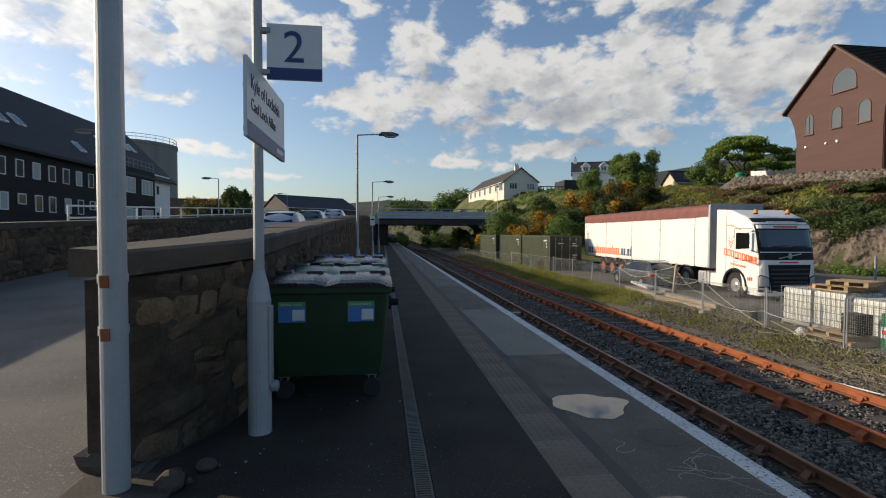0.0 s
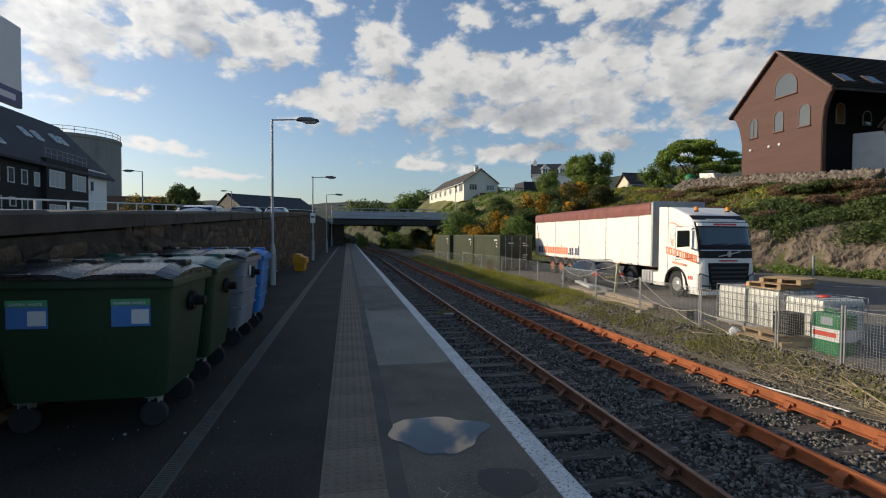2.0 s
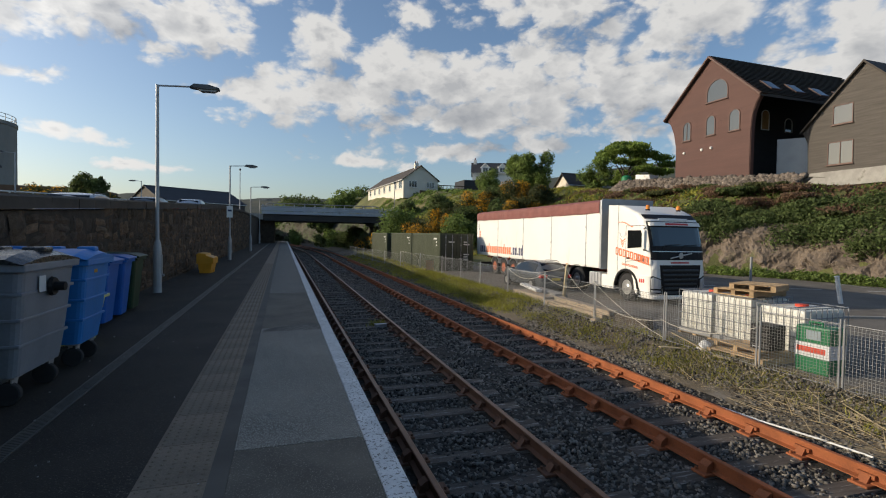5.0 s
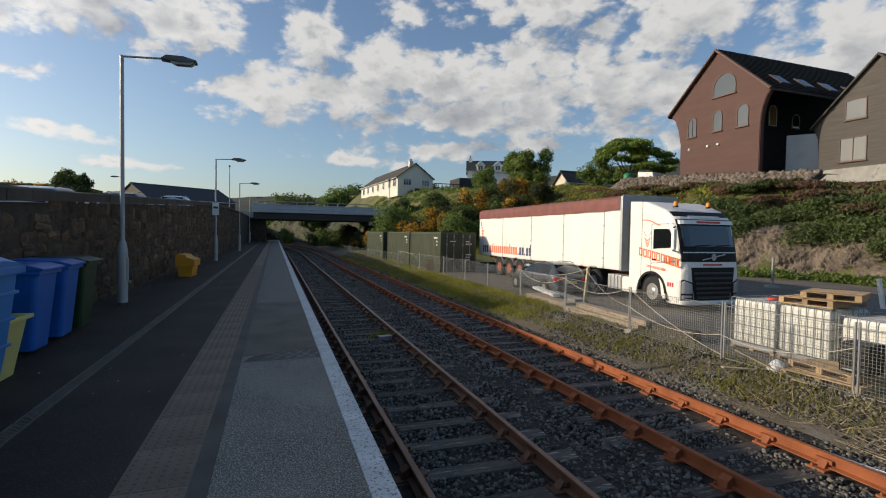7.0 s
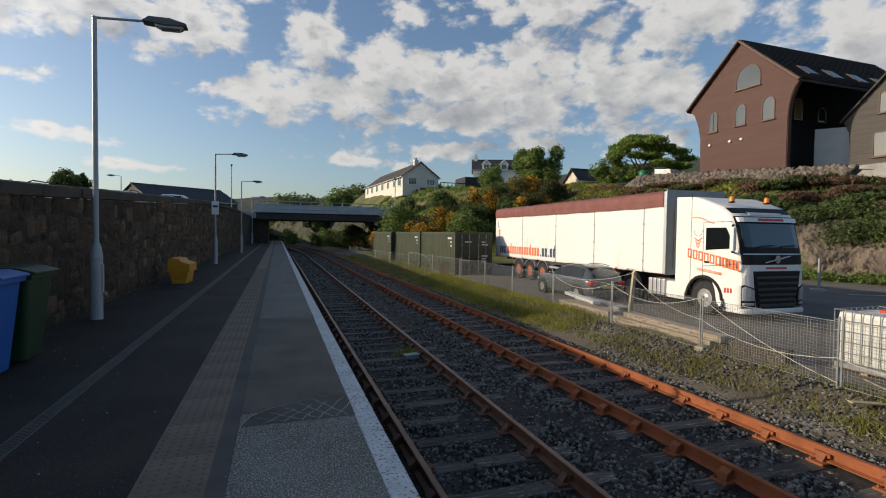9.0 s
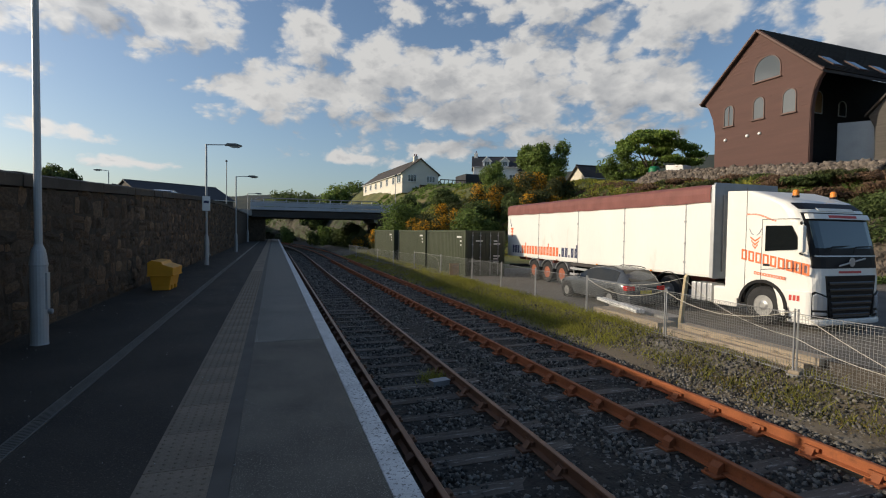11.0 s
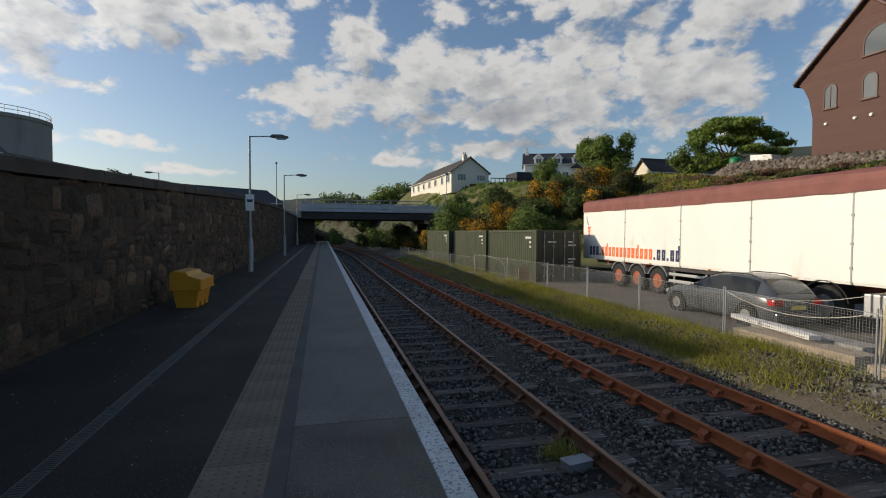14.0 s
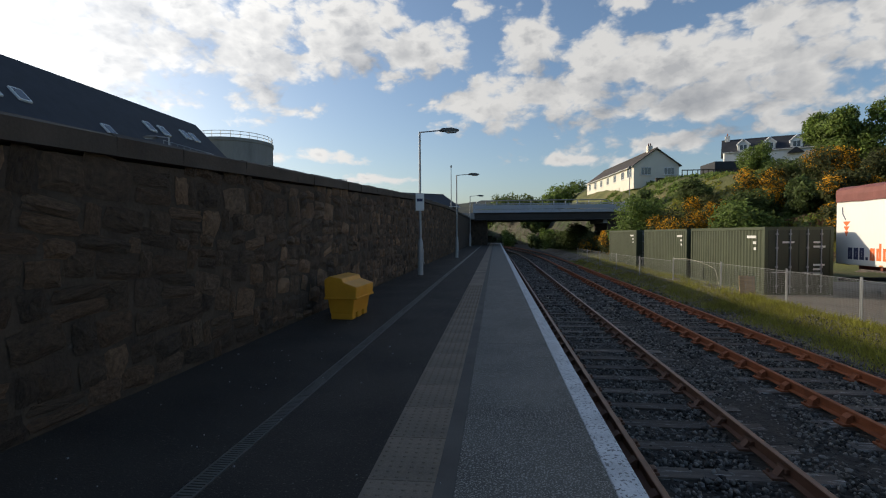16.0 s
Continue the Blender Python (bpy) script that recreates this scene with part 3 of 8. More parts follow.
def scatter_stones(name, n, area, size, material, label, category, seed=1, z_of=None):
    """Many small angular stones in one mesh."""
    r = np.random.default_rng(seed)
    base = np.array([(-1, -1, -1), (1, -1, -1), (1, 1, -1), (-1, 1, -1), (-1, -1, 1), (1, -1, 1), (1, 1, 1), (-1, 1, 1)], float)
    quads = np.array([(0, 3, 2, 1), (4, 5, 6, 7), (0, 1, 5, 4), (1, 2, 6, 5), (2, 3, 7, 6), (3, 0, 4, 7)])
    pos = area(r, n)
    n = len(pos)
    shape = base[None] * r.uniform(.55, 1.0, (n, 8, 3)) * r.uniform(.6, 1.25, (n, 1, 3))
    ax = r.normal(size=(n, 3))
    ax /= np.linalg.norm(ax, axis=1)[:, None]
    an = r.uniform(0, 6.28, n)
    c, s = np.cos(an)[:, None, None], np.sin(an)[:, None, None]
    k = ax[:, None, :]
    rot = shape * c + np.cross(np.broadcast_to(k, shape.shape), shape) * s + k * (shape * k).sum(-1, keepdims=True) * (1 - c)
    v = rot * (r.uniform(size[0], size[1], n)[:, None, None]) + pos[:, None, :]
    f = quads[None] + (np.arange(n) * 8)[:, None, None]
    me = bpy.data.meshes.new(name)
    me.vertices.add(n * 8)
    me.vertices.foreach_set("co", v.reshape(-1))
    me.loops.add(n * 24)
    me.loops.foreach_set("vertex_index", f.reshape(-1).astype(np.int32))
    me.polygons.add(n * 6)
    me.polygons.foreach_set("loop_start", np.arange(0, n * 24, 4, dtype=np.int32))
    me.materials.append(material)
    me.update(calc_edges=True)
    me.validate()
    return tagged(new(name, me), label, category, "", "stuff")


def on_bed(y0, y1, x0=.62, x1=6.9):
    def f(r, n):
        x, y = r.uniform(x0, x1, n), y0 + (y1 - y0) * r.random(n) ** 1.4
        h = np.full(n, BED_Z + .035) + .02 * np.sin(x * 5) * np.sin(y * 1.7) + r.uniform(0, .03, n)
        for xs in RAILS:
            for xr in xs:
                h = np.where(np.abs(x - xr) < .13, BED_Z, h)
        for k, (xa, xb) in enumerate(RAILS):
            off = np.abs(((y - 3.0 - (.2 if k else 0) + .35) % .7) - .35)
            h = np.where((np.abs(x - (xa + xb) / 2) < 1.27) & (off < .12) & (r.random(n) < .82), BED_Z - .06, h)
        h = np.where(x > 6.4, h + (x - 6.4) * .12, h)
        return np.stack([x, y, h], 1)
    return f


scatter_stones("ballast_stones", 85000, on_bed(5.5, 34), (.013, .031), M["pebble"], "loose grey crushed stones between the rails", "ballast", 3)
scatter_stones("ballast_stones", 9000, on_bed(34, 70), (.03, .06), M["pebble"], "loose grey crushed stones between the rails", "ballast", 5)

def on_verge(r, n):
    x, y = r.uniform(6.6, 7.75, n), 6 + 26 * r.random(n) ** 1.2
    k = np.clip((x - 6.5) / 1.4, 0, 1)
    return np.stack([x, y, BED_Z + .065 + (YARD_Z - BED_Z) * k * k * (3 - 2 * k) + r.uniform(0, .015, n)], 1)


scatter_stones("verge_stones", 11000, on_verge, (.008, .026), M["pebble"], "loose stones spilled over the weedy verge", "ballast", 9)

# ---- station wall ----
WALL_X, WALL_Y0, WALL_Y1, WALL_T = -4.0, 7.2, 90.0, .62


def wall_top(y):
    return interp(y, (7, 9, 21, 37, 50, 90), (1.60, 1.70, 2.26, 3.0, 3.35, 3.6))


def wall_x(y):
    return WALL_X - interp(y, (7.1, 7.25, 7.5, 8.0, 8.6, 90), (.62, .55, .33, .12, 0, 0))


def stone_block(k):
    """One rough stone, unit size, front face towards +x."""
    r = random.Random(k)
    bm = B()
    bmesh.ops.create_grid(bm, x_segments=3, y_segments=3, size=.5)
    for v in bm.verts:
        y, z = v.co.x, v.co.y
        edge = max(abs(y), abs(z)) > .49
        if edge:
            if abs(y) > .49 and abs(z) > .49:
                y, z = y * r.uniform(.88, 1.0), z * r.uniform(.88, 1.0)
            y, z = y + r.uniform(-.05, .03) * (1 if y > 0 else -1), z + r.uniform(-.05, .03) * (1 if z > 0 else -1)
        v.co = Vector((r.uniform(-.05, .3) if edge else r.uniform(.35, .8), y, z))
    bm.faces.ensure_lookup_table()
    bmesh.ops.recalc_face_normals(bm, faces=bm.faces)
    if sum(f.normal.x for f in bm.faces) < 0:
        bmesh.ops.reverse_faces(bm, faces=bm.faces)
    return bm


def courses(y0, y1, top_of, seed):
    """Stones of a rubble wall: centre y, centre z, width, height."""
    r = random.Random(seed)
    out, z = [], .02
    while z < 3.7:
        h = r.uniform(.14, .33)
        y = y0 - r.random() * .3
        while y < y1:
            w = r.uniform(.14, .30) if r.random() < .45 else r.uniform(.28, .58)
            top = top_of(y + w / 2) - .2
            if z + h * .6 < top:
                if r.random() < .25 and h > .2:
                    out.append((y + w / 2, z + h * .27, w, h * .5))
                    out.append((y + w / 2, z + h * .77, w, h * .46))
                else:
                    hh = min(h * r.uniform(.8, 1.2), top - z + .03)
                    out.append((y + w / 2 + r.uniform(-.03, .03), z + h / 2 + r.uniform(-.05, .05), w * r.uniform(.88, 1.12), hh))
            y += w
        z += h
    return out


def joined_stones(name, specs, parent, place, meshes_src, material):
    vs, fs = [], []
    for i, (y, z, w, h) in enumerate(specs):
        src = meshes_src[i % len(meshes_src)]
        base = len(vs)
        d = .03 + .055 * ((i * 37) % 11) / 11
        for c in src[0]:
            ca = .22 * math.sin(i * 12.9)
            vs.append(place(y + (c[1] * w - c[2] * h * ca) * .98, z + (c[2] * h + c[1] * w * ca) * .97, c[0] * d))
        fs += [tuple(base + q for q in f) for f in src[1]]
    ob = new(name, raw_mesh(name, vs, fs, material))
    ob.parent = parent
    return tagged(ob, kind="stuff")


stone_src, stone_me = [], []
for k in range(14):
    bm = stone_block(k)
    bm.verts.index_update()
    stone_src.append(([tuple(v.co) for v in bm.verts], [tuple(v.index for v in f.verts) for f in bm.faces]))
    stone_me.append(to_mesh("stone", bm, M["stone"]))
station_wall = thing("wall_station", pose(WALL_X, WALL_Y0, 0), "dark brown rubble stone retaining wall with coping", "wall", kind="structure")
bm = B()
ys = [7.2, 7.35, 7.5, 7.75, 8.0, 8.6] + [8.6 + i * 4.07 for i in range(1, 21)]
rings = []
for y in ys:
    x, t = wall_x(y), wall_top(y) - .22
    x2 = WALL_X - WALL_T - interp(y, (7, 8.6), (.2, 0))
    rings.append([bm.verts.new((q[0] - WALL_X, y - WALL_Y0, q[1])) for q in ((x, -.1), (x, t), (x2, t), (x2, -.1))])
for a, b in zip(rings, rings[1:]):
    for i in range(4):
        bm.faces.new((a[i], a[(i + 1) % 4], b[(i + 1) % 4], b[i]))
bm.faces.new(rings[0])
bm.faces.new(rings[-1])
bmesh.ops.recalc_face_normals(bm, faces=bm.faces)
part("core", bm, M["mortar"], station_wall, "crumbling dark mortar")
specs = courses(WALL_Y0 + .1, 60, wall_top, 7)
near = [s for s in specs if 18.3 < s[0] < 25.0]
near, rest = near[:300], near[300:] + [s for s in specs if not 18.3 < s[0] < 25.0]
joined_stones("stones_beyond", rest, station_wall, lambda y, z, d: (wall_x(y) + d - WALL_X, y - WALL_Y0, z), stone_src, M["stone"])
NEAR_STONES = near
cop_y = WALL_Y0 - .06
r_cop = random.Random(2)
while cop_y < 88:
    ln = r_cop.uniform(.7, 1.3) if cop_y < 45 else 6
    y2 = cop_y + ln
    bm = B()
    x1a, x1b, za, zb = wall_x(cop_y) + .07, wall_x(y2) + .07, wall_top(cop_y), wall_top(y2)
    x2a = WALL_X - WALL_T - .06 - interp(cop_y, (7, 8.6), (.2, 0))
    x2b = WALL_X - WALL_T - .06 - interp(y2, (7, 8.6), (.2, 0))
    j = [r_cop.uniform(-.012, .012) for _ in range(8)]
    pts = [(x1a + j[0], cop_y + .006, za - .19), (x1a + j[1], cop_y + .006, za - .03), (x1a - .06, cop_y + .006, za + j[2]), (x2a, cop_y + .006, za + j[3]), (x2a, cop_y + .006, za - .19),
           (x1b + j[4], y2 - .006, zb - .19), (x1b + j[5], y2 - .006, zb - .03), (x1b - .06, y2 - .006, zb + j[6]), (x2b, y2 - .006, zb + j[7]), (x2b, y2 - .006, zb - .19)]
    vs = [bm.verts.new((p[0] - WALL_X, p[1] - WALL_Y0, p[2])) for p in pts]
    bm.faces.new(vs[:5])
    bm.faces.new(vs[5:])
    for i in range(5):
        bm.faces.new((vs[i], vs[(i + 1) % 5], vs[5 + (i + 1) % 5], vs[5 + i]))
    bmesh.ops.recalc_face_normals(bm, faces=bm.faces)
    part("coping_stone", bm, M["coping"], station_wall)
    cop_y = y2


# ---- vehicles, containers ----
M["white_paint"] = mat("white_vehicle_paint", (.80, .78, .73), .35, var=.05, scale=1.2, grain=20, bump=.03, stain=(.62, .58, .5), stain_scale=1.1, stain_at=.66)
M["trailer_panel"] = mat("white_trailer_panel", (.78, .77, .73), .45, var=.04, scale=.8, grain=10, bump=.03, stain=(.66, .63, .57), stain_scale=.9, stain_at=.62, stretch=(1, 1, .3))
M["tarp"] = mat("maroon_tarpaulin", (.20, .075, .065), .7, var=.2, scale=2, grain=20, bump=.2, bump_dist=.03)
M["rubber"] = mat("rubber", (.025, .025, .026), .8, var=.3, scale=5, grain=60, bump=.2)
M["rim"] = mat("steel_rim", (.42, .42, .41), .4, metal=.7, var=.2, scale=8, grain=40)
M["bulkhead"] = mat("blue_grey_bulkhead", (.23, .26, .29), .5, var=.2, scale=2, grain=40)
M["rim_rust"] = mat("orange_rim", (.33, .10, .05), .6, var=.3, scale=6, grain=40)
M["black_plastic"] = mat("black_plastic", (.014, .014, .015), .5, var=.25, scale=5, grain=60, bump=.1, spec=.2)
M["chassis"] = mat("dark_chassis", (.05, .045, .045), .7, var=.3, scale=3, grain=40)
M["chassis_red"] = mat("red_chassis", (.22, .06, .045), .6, var=.3, scale=3, grain=40)
M["alu"] = mat("aluminium", (.55, .56, .57), .4, metal=.6, var=.1, scale=3, grain=40)
M["orange"] = mat("orange_vinyl", (.75, .17, .05), .5, var=.08)
M["navy"] = mat("navy_vinyl", (.03, .04, .10), .5, var=.1)
M["red_vinyl"] = mat("red_vinyl", (.55, .06, .05), .5, var=.1)
M["amber"] = mat("amber_lens", (.8, .25, .03), .25, var=.1, spec=.6)
M["red_lens"] = mat("red_lens", (.5, .02, .02), .2, var=.1, spec=.6)
M["clear_lens"] = mat("clear_lens", (.5, .52, .54), .12, metal=.4, var=.2, spec=.7)
M["tint"] = glass("tinted_glass", (.008, .01, .011), .04)
M["tint"].node_tree.nodes["Principled BSDF"].inputs["Specular IOR Level"].default_value = .45
M["screen"] = glass("blue_green_windscreen", (.035, .055, .065), .05)
M["grille_gloss"] = mat("glossy_black_slats", (.022, .022, .024), .3, var=.2, scale=5, grain=60, bump=.05, spec=.5)
M["grey_cab"] = mat("light_grey_panel", (.42, .45, .48), .5, var=.08, scale=2)
M["car_paint"] = mat("dark_grey_car_paint", (.13, .14, .15), .25, metal=.4, var=.12, scale=2, grain=100, bump=.02)
M["car_white"] = mat("silver_car_paint", (.5, .51, .52), .25, metal=.5, var=.08, scale=2, grain=100, bump=.02)
M["container"] = mat("olive_container_paint", (.055, .066, .035), .6, var=.2, scale=1.5, grain=30, bump=.08, stain=(.09, .08, .05), stain_scale=1.2, stain_at=.64)
M["container_dark"] = mat("dark_green_container_paint", (.035, .042, .026), .6, var=.2, scale=1.5, grain=30, bump=.08)
M["lettering"] = mat("white_stencil", (.6, .6, .57), .7, var=.15)


def glyph_bars(bm, x, y0, z0, ys, size, pattern, sign=-1):
    """Letter-sized bars on a face turned to -x: x for a low letter, l for a tall one, . for a dot."""
    y = y0
    for ch in pattern:
        if ch == ".":
            box(bm, x - .004, x, min(y, y + sign * size * .18), max(y, y + sign * size * .18), z0, z0 + size * .18)
            y += sign * size * .34
            continue
        if ch == " ":
            y += sign * size * .45
            continue
        h = size * (.72 if ch == "x" else 1.0)
        k = 1.0 if ch in "xL" else .72
        w = ys
        a, b = min(y, y + sign * w), max(y, y + sign * w)
        t = size * .17
        box(bm, x - .004, x, a, a + t, z0, z0 + h)
        box(bm, x - .004, x, b - t, b, z0, z0 + h * k)
        box(bm, x - .0045, x, a, b, z0, z0 + t)
        box(bm, x - .0045, x, a, b, z0 + h * k - t, z0 + h * k)
        y += sign * (w + size * .13)
    return bm


def add_wheel(parent, x, y, z, r, w, rim, side=-1, dish=.05):
    """A wheel whose axle runs along x; its outer face looks to side."""
    tyre = part("wheel", lathe(B(), [(r * .53, -w / 2), (r * .9, -w / 2), (r * .985, -w * .36), (r, -w * .2), (r, w * .2), (r * .985, w * .36), (r * .9, w / 2), (r * .53, w / 2)], 28, (x, y, z), "x", False), M["rubber"], parent, smooth=False)
    bm = B()
    s = side
    xo = x + s * w * .46
    prof = [(r * .56, xo), (r * .53, xo - s * .02), (r * .47, xo - s * dish), (r * .30, xo - s * dish * .6), (r * .26, xo + s * .0), (r * .14, xo + s * .03), (r * .01, xo + s * .03)]
    lathe(bm, [(a, b - x) for a, b in prof], 24, (x, y, z), "x")
    part("rim", bm, rim, tyre)
    bm = B()
    for i in range(10):
        a = i * math.pi / 5
        tube(bm, (xo - s * dish, y + r * .385 * math.cos(a), z + r * .385 * math.sin(a)), (xo - s * dish * .62 + s * .012, y + r * .385 * math.cos(a), z + r * .385 * math.sin(a)), r * .06, r * .06, seg=8)
    tagged(part("rim_hole", bm, M["black_plastic"], tyre), kind="stuff")
    return tyre


def arch(cy, cz, r, a0, a1, n=10):
    return [(cy + r * math.cos(radians(a0 + (a1 - a0) * i / n)), cz + r * math.sin(radians(a0 + (a1 - a0) * i / n))) for i in range(n + 1)]


TRUCK = pose(11.68, 20.6, YARD_Z, 0, 0, -1.07)
lorry = thing("lorry", TRUCK, "white lorry cab with orange lettering parked in yard", "lorry")
bm = B()
prof = [(.02, .42), (0, 1.0), (.0, 1.55), (.06, 2.0), (.30, 3.02), (.42, 3.3), (.75, 3.55), (1.3, 3.72), (1.75, 3.92), (2.52, 3.98), (2.52, .62)] + arch(1.36, .53, .64, 8, 172, 12) + [(.66, .42)]
prism(bm, prof, "x", 0, 2.5)
bmesh.ops.bevel(bm, geom=[e for e in bm.edges if abs(e.verts[0].co.x - e.verts[1].co.x) < .01 and (e.calc_face_angle(0) > 1.2) and max(e.verts[0].co.y, e.verts[1].co.y) < 2.4 and min(e.verts[0].co.z, e.verts[1].co.z) > 1.0], offset=.11, segments=4, affect="EDGES", profile=.5)
for v in bm.verts:
    k = max(0, .35 - v.co.y) / .35
    v.co.x = 1.25 + (v.co.x - 1.25) * (1 - .06 * k)
cab = part("cab", bm, M["white_paint"], lorry)
# windscreen and dark surround
def slope(zz):
    return interp(zz, (1.0, 1.55, 2.0, 3.02, 3.3, 3.55), (0, 0, .06, .30, .42, .75))
def front_panel(name, x0, x1, z0, z1, out, material, label="", n=6, parent=None):
    bm = B()
    zs = [z0 + (z1 - z0) * i / n for i in range(n + 1)]
    a = [bm.verts.new((x0, slope(z) - out, z)) for z in zs]
    b = [bm.verts.new((x1, slope(z) - out, z)) for z in zs]
    for i in range(n):
        bm.faces.new((a[i], b[i], b[i + 1], a[i + 1]))
    r = bmesh.ops.extrude_face_region(bm, geom=list(bm.faces))
    for v in [g for g in r["geom"] if isinstance(g, bmesh.types.BMVert)]:
        v.co.y += out + .03
    bmesh.ops.recalc_face_normals(bm, faces=bm.faces)
    return part(name, bm, material, parent or lorry, label)
front_panel("windscreen_surround", .10, 2.40, 1.88, 3.5, .012, M["black_plastic"], n=10)
front_panel("windscreen", .18, 2.32, 2.26, 3.02, .022, M["screen"], "tinted windscreen")
front_panel("screen_trim", .14, 2.36, 2.10, 2.125, .03, M["alu"], "thin bright trim line", n=1)
front_panel("sun_visor", .14, 2.36, 3.07, 3.2, .10, M["white_paint"], "white sun visor")
front_panel("visor_lettering", .75, 1.75, 3.10, 3.17, .106, M["red_vinyl"], n=1)
front_panel("roof_sign", .6, 1.9, 3.28, 3.36, .03, M["lettering"], "faded pale lettering bar", n=1)
for x in (.5, 1.35):
    part("wiper", pipe(B(), [(x, .03, 2.16), (x + .1, .045, 2.3), (x + .75, .06, 2.33)], .012, 5), M["black_plastic"], lorry)
grille_bm = B()
prism(grille_bm, [(.36, 1.64), (2.14, 1.64), (2.10, 1.2), (1.96, .46), (.54, .46), (.40, 1.2)], "y", -.02, .03, .008)
part("grille_surround", grille_bm, M["black_plastic"], lorry, "black grille panel")
for i, (z0, w) in enumerate(((.52, .66), (.68, .69), (.84, .72), (1.02, .75), (1.2, .78), (1.38, .80))):
    bm = prism(B(), [(-.03, z0), (-.055, z0 + .03), (-.05, z0 + .07), (-.024, z0 + .1), (.0, z0 + .1), (.0, z0)], "x", 1.25 - w, 1.25 + w)
    part("grille_slat", bm, M["grille_gloss"], lorry)
front_panel("name_plate", .85, 1.65, 1.72, 1.79, .012, M["red_vinyl"], n=1)
bm = B()
tube(bm, (.78, -.03, 1.93), (1.72, -.02, 2.07), .016, seg=6)
lathe(bm, [(.085, -.03), (.085, .0), (.06, .0), (.06, -.03)], 16, (1.25, -.005, 2.0), "y")
part("badge", bm, M["alu"], lorry)
for x0, x1, xm in ((.05, .42, .12), (2.08, 2.45, 2.38)):
    inner = x1 if x0 < 1 else x0
    outer = x0 if x0 < 1 else x1
    part("headlight_trim", prism(B(), [(outer, .52), (outer, 1.16), (xm, 1.22), (inner, 1.1), (inner + (.04 if x0 < 1 else -.04), .52)], "y", -.022, .10, .01), M["black_plastic"], lorry)
    k = 1 if x0 < 1 else -1
    part("headlight", prism(B(), [(outer + k * .03, .72), (outer + k * .03, 1.12), (xm + k * .02, 1.17), (inner - k * .04, 1.06), (inner - k * .02, .72)], "y", -.045, .05, .012), M["clear_lens"], lorry)
    part("indicator", box(B(), min(outer, inner) + .04, max(outer, inner) - .04, -.05, .02, .58, .66, .01), M["clear_lens"], lorry)
part("bumper", box(B(), .03, 2.47, -.07, .55, .26, .47, .06), M["white_paint"], lorry)
part("bumper_corner", box(B(), .0, .07, -.03, .62, .44, 1.2, .03), M["white_paint"], lorry)
part("bumper_corner", box(B(), 2.43, 2.5, -.03, .62, .44, 1.2, .03), M["white_paint"], lorry)
# side window, door lines, mirror
part("side_window", prism(B(), [(.42, 2.08), (1.32, 2.0), (1.32, 2.68), (.62, 2.68), (.48, 2.4)], "x", -.012, .02), M["tint"], lorry, "open dark side window")
bm = B()
for a, b in (((1.42, .95), (1.42, 2.85)), ((.3, 1.62), (1.42, 1.5)), ((1.9, .65), (1.9, 3.75)), ((.42, 2.85), (1.42, 2.85))):
    tube(bm, (-.004, *a), (-.004, *b), .008, seg=4)
part("panel_seam", bm, M["chassis"], lorry)
mir = part("mirror", box(B(), -.20, -.07, .19, .33, 2.0, 2.68, .05), M["white_paint"], lorry)
part("mirror_arm", tube(B(), (-.12, .3, 2.72), (.05, .42, 2.76), .03, seg=6), M["black_plastic"], mir)
part("mirror_arm", tube(B(), (-.12, .3, 1.98), (.05, .38, 1.96), .03, seg=6), M["black_plastic"], mir)
part("door_handle", box(B(), -.02, .01, 1.18, 1.36, 1.6, 1.66, .01), M["black_plastic"], lorry)
for x in (.55, 1.95):
    bm = B()
    lathe(bm, [(.085, 0), (.085, .05)], 14, (x, .95, 3.62))
    beacon = part("beacon_base", bm, M["black_plastic"], lorry)
    part("beacon", lathe(B(), [(.075, .05), (.075, .16), (.05, .2), (.01, .205)], 14, (x, .95, 3.62)), M["amber"], beacon, "amber beacon")
bm = B()
glyph_bars(bm, -.002, 2.02, 1.70, .175, .29, "LLLLLLLLL", -1)
for v in bm.verts:
    v.co.z -= (1.98 - v.co.y) * .17 - .04
part("door_lettering", bm, M["orange"], lorry, "orange lettering as plain bars")
bm = B()
glyph_bars(bm, -.002, 1.62, 1.38, .075, .11, "xxxxxxxxxx", -1)
for v in bm.verts:
    v.co.z -= (1.62 - v.co.y) * .10 + .02
part("door_lettering", bm, M["orange"], lorry)
bm = B()
for i in range(3):
    z = 2.3 - i * .1
    w = .15 - i * .035
    prism(bm, [(1.62 + w, z + .05), (1.62, z - .06), (1.62 - w, z + .05), (1.62 - w, z + .09), (1.62, z - .01), (1.62 + w, z + .09)], "x", -.006, .0)
part("door_emblem", bm, M["orange"], lorry)
bm = B()
pipe(bm, [(-.004, 1.66, 2.42), (-.004, 1.74, 2.48), (-.004, 1.8, 2.6)], .008, 4)
part("emblem_horn", bm, M["navy"], lorry)
bm = B()
pipe(bm, [(-.004, 1.58, 2.42), (-.004, 1.5, 2.48), (-.004, 1.44, 2.6)], .008, 4)
part("emblem_horn", bm, M["navy"], lorry)
bm = B()
glyph_bars(bm, -.002, 1.9, 2.98, .04, .06, "xxx.xlxxxxxxlxxx.xx.xl", -1)
part("roof_lettering", bm, M["orange"], lorry)
bm = B()
for i, k in enumerate((0, 1, 2)):
    box(bm, -.006, 0, .36 + i * .1, .43 + i * .1, .78, .92)
part("side_flash", bm, M["red_vinyl"], lorry)
